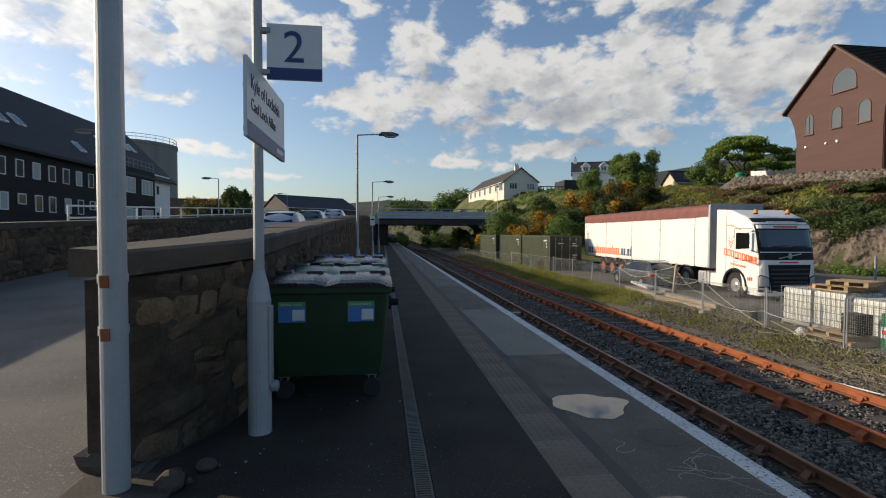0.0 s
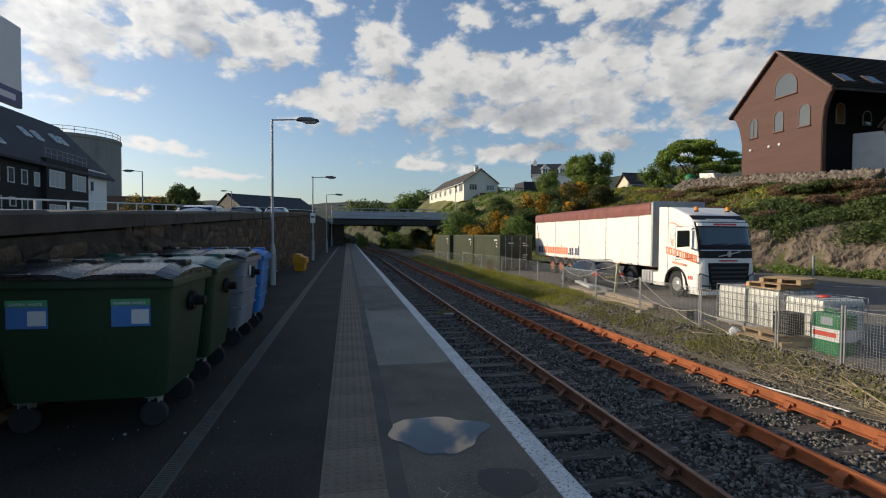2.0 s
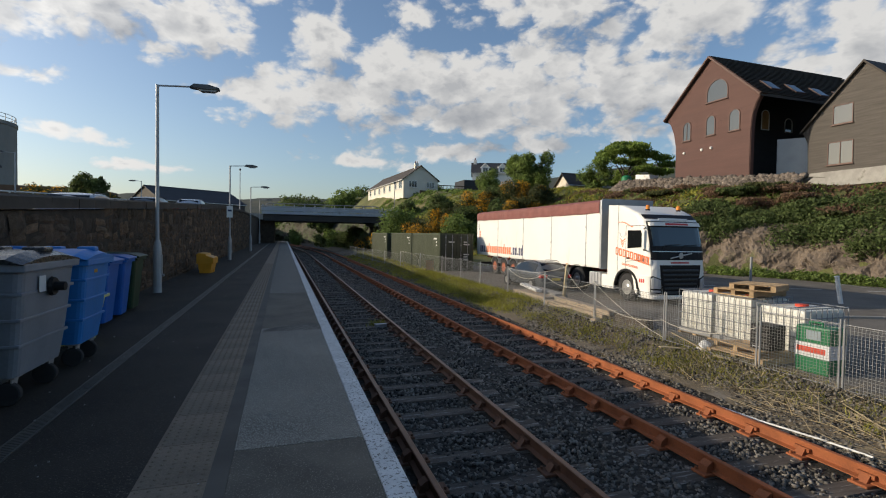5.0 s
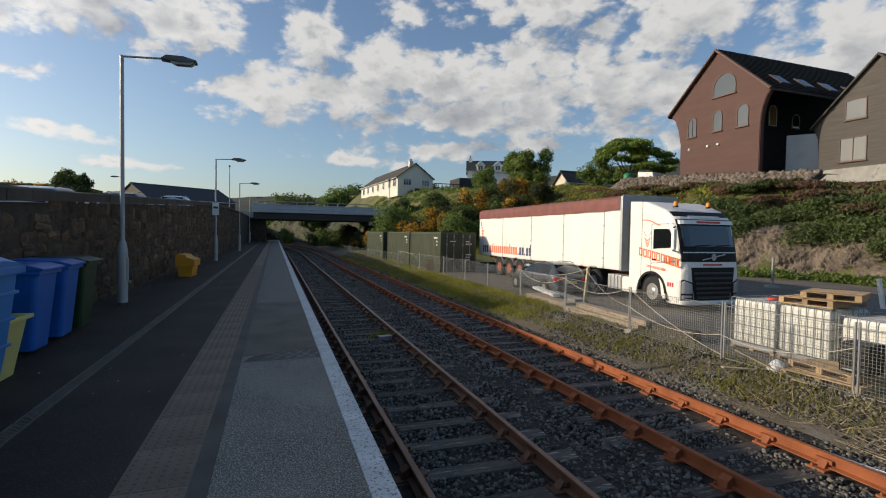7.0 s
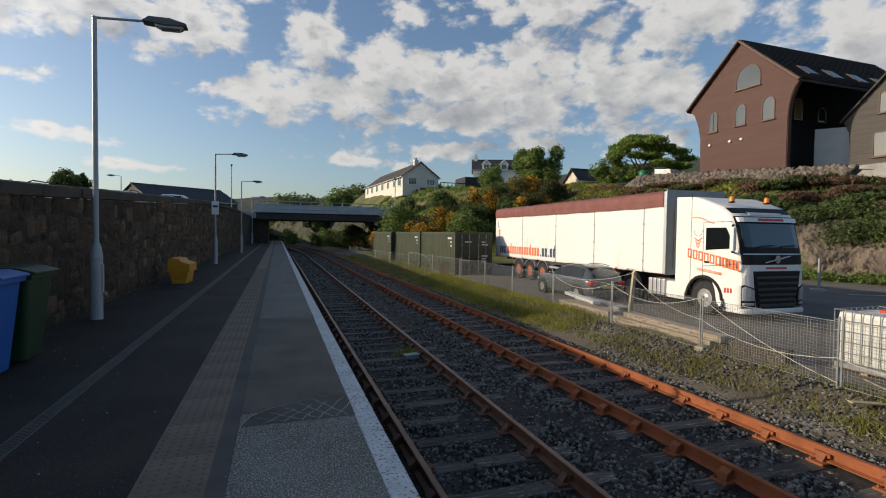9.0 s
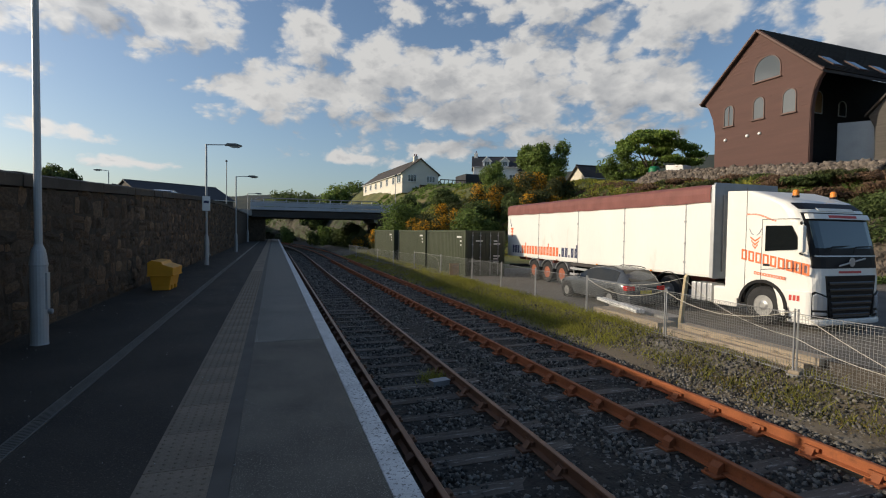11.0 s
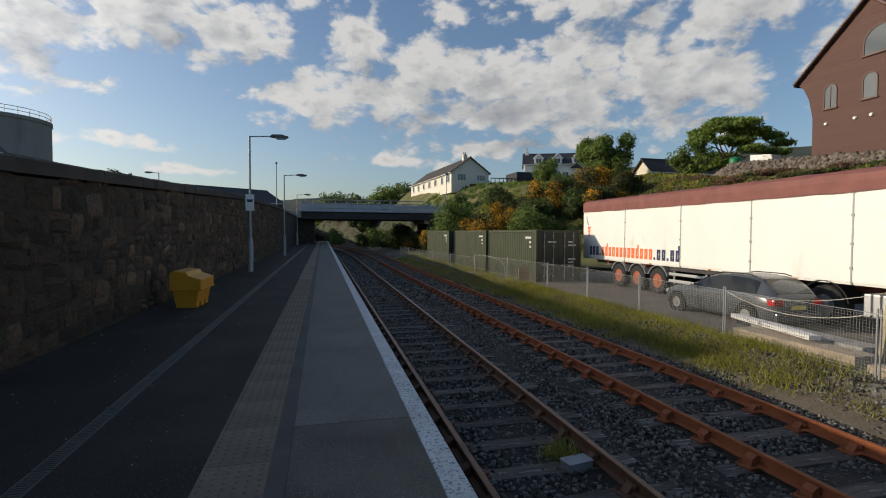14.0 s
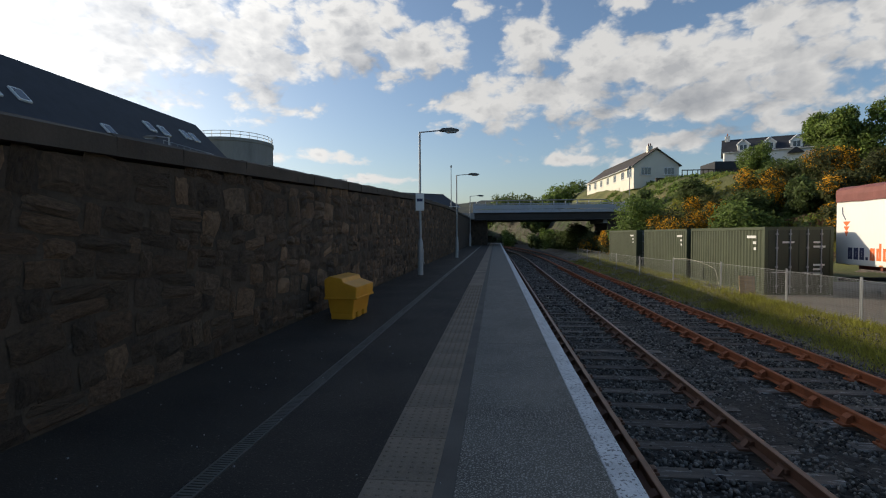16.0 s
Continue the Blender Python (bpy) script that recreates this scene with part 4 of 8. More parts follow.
# wheel arch, steps, tank, chassis
bm = B()
pr = arch(1.36, .53, .70, 0, 180, 14) + arch(1.36, .53, .62, 180, 0, 14)
prism(bm, pr, "x", -.03, .12)
part("wheel_arch", bm, M["black_plastic"], lorry)
part("step", box(B(), .0, .4, .58, .76, .3, .62, .03), M["black_plastic"], lorry)
add_wheel(lorry, .2, 1.36, .53, .53, .32, M["rim"], -1, .02)
add_wheel(lorry, 2.3, 1.36, .53, .53, .32, M["rim"], 1, .02)
part("fuel_tank", box(B(), .02, .6, 2.14, 2.95, .36, .92, .07), M["white_paint"], lorry, "white side tank")
bm = B()
for i in range(4):
    box(bm, .0, .5, 3.0 + i * .2, 3.16 + i * .2, .4, .95, .03)
part("battery_box", bm, M["alu"], lorry)
bm = B()
box(bm, .8, .95, .6, 6.3, .7, .98)
box(bm, 1.55, 1.7, .6, 6.3, .7, .98)
box(bm, .75, 1.75, 4.3, 5.2, .98, 1.12, .03)
part("chassis", bm, M["chassis"], lorry)
for y in (4.75,):
    add_wheel(lorry, .22, y, .53, .53, .4, M["rim"], -1, .14)
    add_wheel(lorry, 2.28, y, .53, .53, .4, M["rim"], 1, .14)
    part("mudguard", prism(B(), arch(y, .53, .66, 10, 170, 12) + arch(y, .53, .62, 170, 10, 12), "x", .02, .5), M["black_plastic"], lorry)
part("rear_window_panel", box(B(), .1, 2.4, 2.33, 2.36, 1.2, 3.6), M["white_paint"], lorry)

CAB_FRONT = ("windscreen", "screen_", "sun_visor", "visor_", "roof_sign", "wiper", "grille", "name_plate", "badge", "headlight", "indicator", "bumper")


def corner_bow(x):
    """How far the cab's nose curves back towards its sides."""
    d = max(0.0, .42 - min(x, 2.5 - x)) / .42
    return .30 * (1 - math.sqrt(max(0.0, 1 - min(1.0, d) ** 2 * .98)))


def round_the_nose(ob, front):
    bm = B()
    bm.from_mesh(ob.data)
    for x in (.06, .14, .26, .42, 2.08, 2.24, 2.36, 2.44):
        bmesh.ops.bisect_plane(bm, geom=list(bm.verts) + list(bm.edges) + list(bm.faces), plane_co=(x, 0, 0), plane_no=(1, 0, 0))
    for v in bm.verts:
        v.co.y += corner_bow(v.co.x) * (1 - smooth01(.45, 1.3, v.co.y))
        k = 1.0 if front else 1 - smooth01(.9, 1.7, v.co.y) if v.co.z > 1.3 else 0.0
        if k > 0:
            v.co.z += k * (interp(v.co.z, (0, .26, .46, 1.64, 1.88, 2.26, 3.02, 3.2, 3.5, 4), (0, .22, .36, 1.44, 1.62, 2.12, 2.80, 2.98, 3.27, 3.7)) - v.co.z)
        if not front and v.co.z > 3:
            v.co.z -= (1 - k) * (v.co.z - 3) * .3
    bm.to_mesh(ob.data)
    bm.free()


for ob in list(lorry.children):
    if ob.name.startswith(CAB_FRONT):
        round_the_nose(ob, True)
    elif ob.name.startswith(("cab", "roof_lettering", "rear_window_panel")):
        round_the_nose(ob, False)
    elif ob.name.startswith("beacon"):
        ob.location.z = -.19

trailer = thing("semi_trailer", TRUCK, "long white box trailer with maroon rolled tarpaulin", "trailer")
T0, T1, TB, TT = 2.98, 17.1, 1.12, 3.86
part("body", box(B(), .02, 2.5, T0, T1, TB, TT - .04, .02), M["trailer_panel"], trailer)
cuts = [T0 + .05, 4.05, 7.0, 10.05, 13.5, T1 - .04]
for a, b in zip(cuts, cuts[1:]):
    part("side_panel", box(B(), -.012, .02, a + .012, b - .012, TB + .06, TT - .5, .006), M["trailer_panel"], trailer)
for c in cuts[1:-1]:
    bm = B()
    box(bm, -.022, .02, c - .02, c + .02, TB, TT - .45, .004)
    for z in (1.5, 2.1, 2.8):
        box(bm, -.04, .0, c - .035, c + .035, z, z + .06, .006)
    part("stake", bm, M["galv"], trailer, "grey hinged stake")
part("front_wall", box(B(), .0, 2.5, T0 - .03, T0 + .04, TB - .02, TT + .12, .012), M["bulkhead"], trailer, "blue-grey front bulkhead")
part("front_ladder", pipe(B(), [(.3, T0 - .06, 1.3), (.3, T0 - .06, 3.6), (.62, T0 - .06, 3.6), (.62, T0 - .06, 1.3)], .02), M["galv"], trailer)
part("corner_post", box(B(), -.03, .1, T0 - .02, T0 + .1, TB, TT + .06, .01), M["alu"], trailer)
bm = B()
n = 60
for side in (0,):
    ringz = [(-.035, TT - .46), (-.05, TT - .2), (-.035, TT - .02), (.1, TT + .07), (.4, TT + .12), (1.25, TT + .14), (2.5, TT)]
    rows_ = []
    for i in range(n + 1):
        y = T0 + .12 + (T1 - T0 - .14) * i / n
        wob = .012 * math.sin(i * 1.7) + .012 * math.sin(i * .63)
        rows_.append([bm.verts.new((x + (wob if j < 4 else 0), y, z + .012 * math.sin(i * .9 + j) - (.03 * math.sin(math.pi * i / n) if j == 0 else 0))) for j, (x, z) in enumerate(ringz)])
    for a, b in zip(rows_, rows_[1:]):
        for j in range(len(ringz) - 1):
            bm.faces.new((a[j], b[j], b[j + 1], a[j + 1]))
bmesh.ops.recalc_face_normals(bm, faces=bm.faces)
part("tarpaulin", bm, M["tarp"], trailer, "maroon side-rolled tarpaulin")
bm = B()
glyph_bars(bm, -.012, 16.4, 1.32, .215, .58, "xxx.", -1)
part("side_lettering", bm, M["navy"], trailer)
bm = B()
glyph_bars(bm, -.012, 15.33, 1.32, .215, .58, "xlxxxxxxxlxxx", -1)
part("side_lettering", bm, M["orange"], trailer, "orange lettering as plain bars")
bm = B()
glyph_bars(bm, -.012, 11.55, 1.32, .215, .58, ".xx.xl", -1)
part("side_lettering", bm, M["navy"], trailer)
bm = B()
for i in range(3):
    z, w = 2.6 - i * .18, .2 - i * .05
    prism(bm, [(16.5 + w, z + .08), (16.5, z - .1), (16.5 - w, z + .08)], "x", -.018, -.012)
part("side_emblem", bm, M["orange"], trailer)
part("emblem_horn", pipe(B(), [(-.016, 16.55, 2.75), (-.016, 16.7, 2.95), (-.016, 16.72, 3.2)], .02, 4), M["navy"], trailer)
bm = B()
box(bm, .75, .9, 3.6, T1 - .1, .92, TB)
box(bm, 1.6, 1.75, 3.6, T1 - .1, .92, TB)
for y in (6.5, 8.5, 10.5, 12.2, 13.6, 14.9):
    box(bm, .1, 2.4, y, y + .1, .98, TB)
part("chassis", bm, M["chassis_red"], trailer, "dull red underframe")
part("side_rail", box(B(), .0, .06, 6.6, 10.6, .98, 1.1, .01), M["chassis"], trailer)
bm = B()
for z in (.55, .8):
    box(bm, .03, .07, 6.9, 10.7, z, z + .1, .01)
for y in (7.2, 8.8, 10.4):
    box(bm, .05, .09, y, y + .06, .5, TB)
part("side_guard", bm, M["alu"], trailer)
for x in (.5, 1.9):
    bm = B()
    box(bm, x, x + .12, 5.95, 6.1, .1, 1.0, .01)
    box(bm, x - .08, x + .2, 5.88, 6.17, .0, .1, .01)
    part("landing_leg", bm, M["chassis"], trailer)
for y in (11.35, 12.66, 13.97):
    for x, s in ((.22, -1), (2.28, 1)):
        add_wheel(trailer, x, y, .52, .52, .4, M["rim_rust"], s, .03)
    part("mudguard", prism(B(), arch(y, .52, .62, 20, 160, 10) + arch(y, .52, .59, 160, 20, 10), "x", .02, .48), M["alu"], trailer)
part("rear_bumper", box(B(), .1, 2.4, T1 - .1, T1, .45, .6, .01), M["chassis"], trailer)
for i in range(4):
    part("marker_light", box(B(), -.02, .0, 5.5 + i * 3.1, 5.6 + i * 3.1, 1.13, 1.17), M["amber"], trailer)


def estate_car(name, m, paint, label, group="", k=1.0):
    """A rounded estate car, nose along +y, 4.5 m long, 1.76 m wide."""
    car = thing(name, m @ Matrix.Scale(k, 4), label, "car", group)
    HW = .88
    st = [0, .1, .3, .55, .8, 1.15, 1.6, 2.05, 2.45, 2.85, 3.2, 3.6, 4.0, 4.3, 4.45, 4.5]
    belt = (0, .3, 1.0, 3.2, 3.9, 4.3, 4.5), (.86, .96, .96, .92, .84, .72, .52)
    roof = (0, .1, .3, .55, .8, 1.15, 1.6, 2.05, 2.45, 2.85, 3.2), (.88, 1.0, 1.2, 1.36, 1.42, 1.45, 1.46, 1.43, 1.34, 1.12, .94)
    def section(y):
        w = HW * interp(y, (0, .12, .5, 3.6, 4.2, 4.5), (.84, .93, 1, 1, .92, .68))
        b = interp(y, *belt)
        t = max(interp(y, *roof) if y < 3.2 else b + interp(y, (3.2, 4.5), (.035, .01)), b + .01)
        wt = w * interp(t - b, (0, .1, .5), (.86, .82, .70))
        g = [(0, .2), (w * .9, .2), (w * .985, .36), (w, .55), (w * .995, b - .12), (w * .95, b - .01), (w * .93, b)]
        g += [(wt + (w * .92 - wt) * .12, b + (t - b) * .84), (wt - .07, t - .015), (wt * .5, t), (0, t + .012)]
        return [(x, y, z) for x, z in g]
    rows = [section(y) for y in st]

    def skin(cells, side, lift=0.0):
        bm, made = B(), {}
        for i, j in cells:
            q = []
            for a, b in ((i, j), (i + 1, j), (i + 1, j + 1), (i, j + 1)):
                if (a, b) not in made:
                    x, y, z = rows[a][b]
                    made[a, b] = bm.verts.new((HW + side * (x + (lift if b > 0 else 0)), y, z + lift))
                q.append(made[a, b])
            bm.faces.new(q)
        bmesh.ops.recalc_face_normals(bm, faces=bm.faces)
        return bm

    glass_side = [(4, 5), (7, 8), (10,)]
    bm = B()
    grid_v = {}
    for side in (-1, 1):
        for i in range(len(st)):
            for j in range(11):
                key = (i, j, side if 0 < j < 10 else 0)
                if key not in grid_v:
                    x, y, z = rows[i][j]
                    grid_v[key] = bm.verts.new((HW + side * x, y, z))
    def gv(i, j, side):
        return grid_v[i, j, side if 0 < j < 10 else 0]
    for side in (-1, 1):
        for i in range(len(st) - 1):
            for j in range(10):
                bm.faces.new((gv(i, j, side), gv(i + 1, j, side), gv(i + 1, j + 1, side), gv(i, j + 1, side)))
    for i in (0, len(st) - 1):
        bm.faces.new([gv(i, j, -1) for j in range(11)] + [gv(i, j, 1) for j in range(9, 0, -1)])
    bmesh.ops.recalc_face_normals(bm, faces=bm.faces)
    part("body", bm, paint, car, smooth=True)
    for side in (-1, 1):
        for cells in ([(3, 6), (4, 6)], [(5, 6), (6, 6)], [(7, 6), (8, 6)]):
            part("side_window", skin(cells, side, .004), M["tint"], car)
        for y in (.82, 3.62):
            xs = HW + side * (HW - .02)
            bm = B()
            lathe(bm, [(.28, -.03), (.385, -.03), (.385, .025), (.33, .03), (.28, .03)], 24, (xs, y, .33), "x", False)
            part("wheel_arch", bm, M["black_plastic"], car)
            add_wheel(car, HW + side * (HW - .06), y, .33, .33, .2, M["rim"], side, .02)
        part("mirror", box(B(), *sorted((HW + side * (HW - .02), HW + side * (HW + .15))), 2.72, 2.86, .93, 1.06, .04), paint, car)
        part("door_handle", box(B(), *sorted((HW + side * (HW - .01), HW + side * (HW + .02))), 1.75, 1.93, .78, .81, .006), paint, car)
        part("tail_light", box(B(), *sorted((HW + side * .46, HW + side * .83)), -.015, .22, .68, .86, .05), M["red_lens"], car)
        part("headlight", box(B(), *sorted((HW + side * .38, HW + side * .70)), 4.2, 4.47, .56, .68, .05), M["clear_lens"], car)
        part("roof_rail", pipe(B(), [(HW + side * .60, .75, 1.42), (HW + side * .59, 1.0, 1.475), (HW + side * .58, 2.0, 1.465), (HW + side * .58, 2.3, 1.38)], .016, 6), M["black_plastic"], car)
    def band(name, i0, i1, lab):
        bm = B()
        vs = []
        for i in (i0, i1):
            for side in (-1, 1):
                x, y, z = rows[i][8]
                vs.append(bm.verts.new((HW + side * (x - .01), y, z + .03)))
        bm.faces.new((vs[0], vs[1], vs[3], vs[2]))
        r = bmesh.ops.extrude_face_region(bm, geom=list(bm.faces))
        for v in [g for g in r["geom"] if isinstance(g, bmesh.types.BMVert)]:
            v.co.z -= .03
        bmesh.ops.recalc_face_normals(bm, faces=bm.faces)
        part(name, bm, M["tint"], car, lab)
    band("rear_window", 1, 3, "dark rear window")
    band("windscreen", 8, 10, "dark windscreen")
    part("number_plate", box(B(), .64, 1.12, -.025, .01, .58, .69, .004), mat("number_plate", (.6, .5, .1), .5), car)
    part("rear_bumper", box(B(), .14, 1.62, -.05, .2, .24, .5, .05), paint, car)
    part("front_bumper", box(B(), .3, 1.46, 4.4, 4.53, .22, .4, .04), M["black_plastic"], car)
    return car


estate_car("car", pose(9.7, 24.95, YARD_Z - .01, 0, 0, -1), M["car_paint"], "dark grey estate car parked beside the lorry", "", .9)


def shipping_container(m, dark=False):
    c = thing("shipping_container", m, "olive green steel shipping container in the yard", "container", "shipping containers")
    L, W, H = 6.06, 2.4, 2.5
    bm = B()
    for x in (0, W - .12):
        for y in (0, L - .12):
            box(bm, x, x + .12, y, y + .12, 0, H, .008)
    for z in (0, H - .12):
        box(bm, 0, .08, .1, L - .1, z, z + .12)
        box(bm, W - .08, W, .1, L - .1, z, z + .12)
        box(bm, .1, W - .1, 0, .08, z, z + .12)
        box(bm, .1, W - .1, L - .08, L, z, z + .12)
    part("frame", bm, M["container"], c)
    bm = B()
    n, pts = 26, []
    p = (L - .24) / n
    for i in range(n):
        y = .12 + i * p
        pts += [(.02, y), (.02, y + p * .3), (.055, y + p * .5), (.055, y + p * .8)]
    pts.append((.02, L - .12))
    for x_sign in (0, 1):
        lo = [bm.verts.new((x if not x_sign else W - x, y, .1)) for x, y in pts]
        hi = [bm.verts.new((x if not x_sign else W - x, y, H - .1)) for x, y in pts]
        for i in range(len(pts) - 1):
            bm.faces.new((lo[i], lo[i + 1], hi[i + 1], hi[i]))
    part("corrugated_side", bm, M["container"], c)
    part("roof", box(B(), .06, W - .06, .06, L - .06, H - .03, H - .01), M["container"], c)
    part("end_wall", box(B(), .1, W - .1, L - .06, L - .03, .1, H - .1), M["container"], c)
    part("floor", box(B(), .06, W - .06, .06, L - .06, .06, .1), M["container"], c)
    for k, (x0, x1) in enumerate(((.13, W / 2 - .005), (W / 2 + .005, W - .13))):
        d = part("door", box(B(), x0, x1, .012, .05, .12, H - .12, .008), M["container_dark"], c)
        bm = B()
        for fx in (.28, .72):
            x = x0 + (x1 - x0) * fx
            tube(bm, (x, -.012, .08), (x, -.012, H - .08), .02, seg=8)
            for z in (.3, 1.0, 1.7, 2.2):
                box(bm, x - .04, x + .04, -.03, .012, z, z + .07)
        part("locking_bar", bm, M["galv"], d)
        bm = B()
        box(bm, x0 + .12, x0 + .75, -.03, -.01, .82, .86)
        part("door_lever", bm, M["galv"], d)
        r = random.Random(k)
        for i in range(5):
            if k or i < 1:
                part("stencil", box(B(), x0 + .5, x0 + .5 + r.uniform(.2, .45), .004, .01, 1.9 - i * .16 - (0.5 if i > 1 else 0), 1.97 - i * .16 - (.5 if i > 1 else 0)), M["lettering"], d, "small white stencil bar")
    for i, w in enumerate((.62, .2, .16)):
        part("side_stencil", box(B(), .004, .012, .55, .55 + w, 2.08 - i * .22, 2.18 - i * .22), M["lettering"], c)
    return c


c0 = shipping_container(pose(9.0, 36.75, YARD_Z, 0, 0, 2.4))
copy_thing(c0, pose(8.95, 43.9, YARD_Z, 0, 0, 3))
copy_thing(c0, pose(8.5, 51.2, YARD_Z, 0, 0, 3.4))


# ---- foliage ----
M["leaf_light"] = mat("light_green_leaves", (.19, .265, .055), .7, var=.35, scale=.7, grain=6, bump=0, rand=.4)
M["leaf"] = mat("green_leaves", (.15, .21, .05), .7, var=.45, scale=.7, grain=6, bump=0, rand=.45)
M["leaf_dark"] = mat("dark_leaves", (.095, .13, .04), .75, var=.45, scale=.7, grain=6, bump=0, rand=.45)
M["leaf_gorse"] = mat("gorse_green", (.075, .085, .03), .8, var=.4, scale=.7, grain=6, bump=0, rand=.4)
M["flower"] = mat("gorse_flowers", (.74, .38, .02), .7, var=.3, scale=.7, grain=6, bump=0, rand=.35)
M["bramble"] = mat("dry_bramble", (.16, .10, .062), .85, var=.4, scale=.8, grain=6, bump=0, rand=.4)
M["blade"] = mat("grass_blades", (.25, .245, .045), .8, var=.5, scale=.6, grain=5, bump=0, rand=.4)
M["straw"] = mat("dry_stalks", (.38, .31, .19), .8, var=.3, scale=1, grain=10, bump=0, rand=.3)
M["bark"] = mat("bark", (.09, .07, .055), .9, var=.4, scale=4, grain=30, bump=.6)


def let_light_through(m, share=.45):
    """Thin leaves: part of the light passes."""
    t = m.node_tree
    b, out = t.nodes["Principled BSDF"], t.nodes["Material Output"]
    tr, mx = t.nodes.new("ShaderNodeBsdfTranslucent"), t.nodes.new("ShaderNodeMixShader")
    t.links.new(b.inputs["Base Color"].links[0].from_socket, tr.inputs["Color"])
    mx.inputs[0].default_value = share
    t.links.new(b.outputs[0], mx.inputs[1])
    t.links.new(tr.outputs[0], mx.inputs[2])
    t.links.new(mx.outputs[0], out.inputs["Surface"])


for key in ("leaf_light", "leaf", "leaf_dark", "leaf_gorse", "flower", "blade", "bramble"):
    let_light_through(M[key])


def leaf_mesh(name, pos, size, material, seed=0, aspect=1.6, outward=1.1):
    """Leaves or sprigs: one folded four-sided blade at every place."""
    r = np.random.default_rng(seed)
    n = len(pos)
    pos = np.asarray(pos, float)
    away = pos - pos.mean(0)
    away /= np.linalg.norm(away, axis=1)[:, None] + 1e-6
    nrm = r.normal(size=(n, 3)) + away * outward + np.array((0, 0, .35 * outward))
    nrm /= np.linalg.norm(nrm, axis=1)[:, None]
    u = np.cross(nrm, r.normal(size=(n, 3)))
    u /= np.linalg.norm(u, axis=1)[:, None]
    w = np.cross(nrm, u)
    s = (size * r.uniform(.6, 1.4, n))[:, None]
    v = np.stack([pos - u * s * aspect, pos + w * s * .6 + nrm * s * .2, pos + u * s * aspect, pos - w * s * .6 + nrm * s * .2], 1)
    me = bpy.data.meshes.new(name)
    me.vertices.add(n * 4)
    me.vertices.foreach_set("co", v.reshape(-1))
    me.loops.add(n * 4)
    me.loops.foreach_set("vertex_index", np.arange(n * 4, dtype=np.int32))
    me.polygons.add(n)
    me.polygons.foreach_set("loop_start", np.arange(0, n * 4, 4, dtype=np.int32))
    me.materials.append(material)
    me.update(calc_edges=True)
    return me


def clump(blobs, n, seed=0):
    """Places in uneven clumps round a set of blobs (x, y, z, radius x, y, z)."""
    r = np.random.default_rng(seed)
    b = np.array(blobs, float)
    vol = (b[:, 3] * b[:, 4] * b[:, 5]) ** .67
    idx = r.choice(len(b), n, p=vol / vol.sum())
    d = r.normal(size=(n, 3))
    d /= np.linalg.norm(d, axis=1)[:, None]
    sub = r.normal(size=(n // 14 + 1, 3)) * .13
    d2 = d * (r.random(n) ** .33)[:, None] + sub[r.integers(0, len(sub), n)]
    return b[idx, :3] + d2 * b[idx, 3:]


def ball_blobs(cx, cy, cz, rx, ry, rz, n, seed, small=.45):
    r = np.random.default_rng(seed)
    out = []
    for i in range(n):
        d = r.normal(size=3)
        d /= np.linalg.norm(d)
        k = r.uniform(.45, .85)
        s = r.uniform(.6, 1.2) * small
        out.append((cx + d[0] * rx * k, cy + d[1] * ry * k, cz + d[2] * rz * k, rx * s, ry * s, rz * s))
    return out


def bush(name, x, y, z, rx, ry, rz, n, size, material, label, seed, flowers=0, category="bush", group=""):
    b = thing(name, pose(x, y, z - .15), label, category, group)
    blobs = ball_blobs(0, 0, rz * .8, rx, ry, rz, 16, seed)
    crown = new("foliage", leaf_mesh("foliage", clump(blobs, n, seed), size, material, seed))
    crown.parent = b
    bm = B()
    r = random.Random(seed)
    for i in range(5):
        tube(bm, (0, 0, 0), (r.uniform(-.5, .5) * rx, r.uniform(-.5, .5) * ry, rz * r.uniform(.6, 1.2)), .05, .015, 5)
    part("stem", bm, M["bark"], b)
    if flowers:
        pick = random.Random(seed + 1).sample(blobs, 9)
        fb = [(p[0], p[1], p[2] + p[5] * .2, p[3] * .85, p[4] * .85, p[5] * .85) for p in pick]
        f = new("blossom", leaf_mesh("blossom", clump(fb, flowers, seed + 5), size * .8, M["flower"], seed + 2, 1.0))
        f.parent = b
        tagged(f, "orange-yellow gorse flowers")
    return b


def tree(name, x, y, z, h, crown_r, crown_z, n, size, material, label, seed, flat=1.0, blobs_n=22, small=.36):
    t = thing(name, pose(x, y, z - .2), label, "tree")
    r = random.Random(seed)
    bm = B()
    top = Vector((r.uniform(-.3, .3), r.uniform(-.3, .3), h * .62))
    tube(bm, (0, 0, 0), top * .5, h * .035, h * .024, 9)
    tube(bm, top * .5, top, h * .024, h * .012, 8)
    part("trunk", bm, M["bark"], t)
    blobs = ball_blobs(0, 0, crown_z, crown_r, crown_r, crown_r * flat, blobs_n, seed, small)
    bm = B()
    for q in blobs[:12]:
        a = top * r.uniform(.4, .95)
        tube(bm, a, Vector(q[:3]) * .9 + a * .1, h * .012, h * .003, 5)
    part("limb", bm, M["bark"], t)
    c = new("crown", leaf_mesh("crown", clump(blobs, n, seed), size, material, seed))
    c.parent = t
    return t


def on_hill(x, y):
    return hill(x, y)


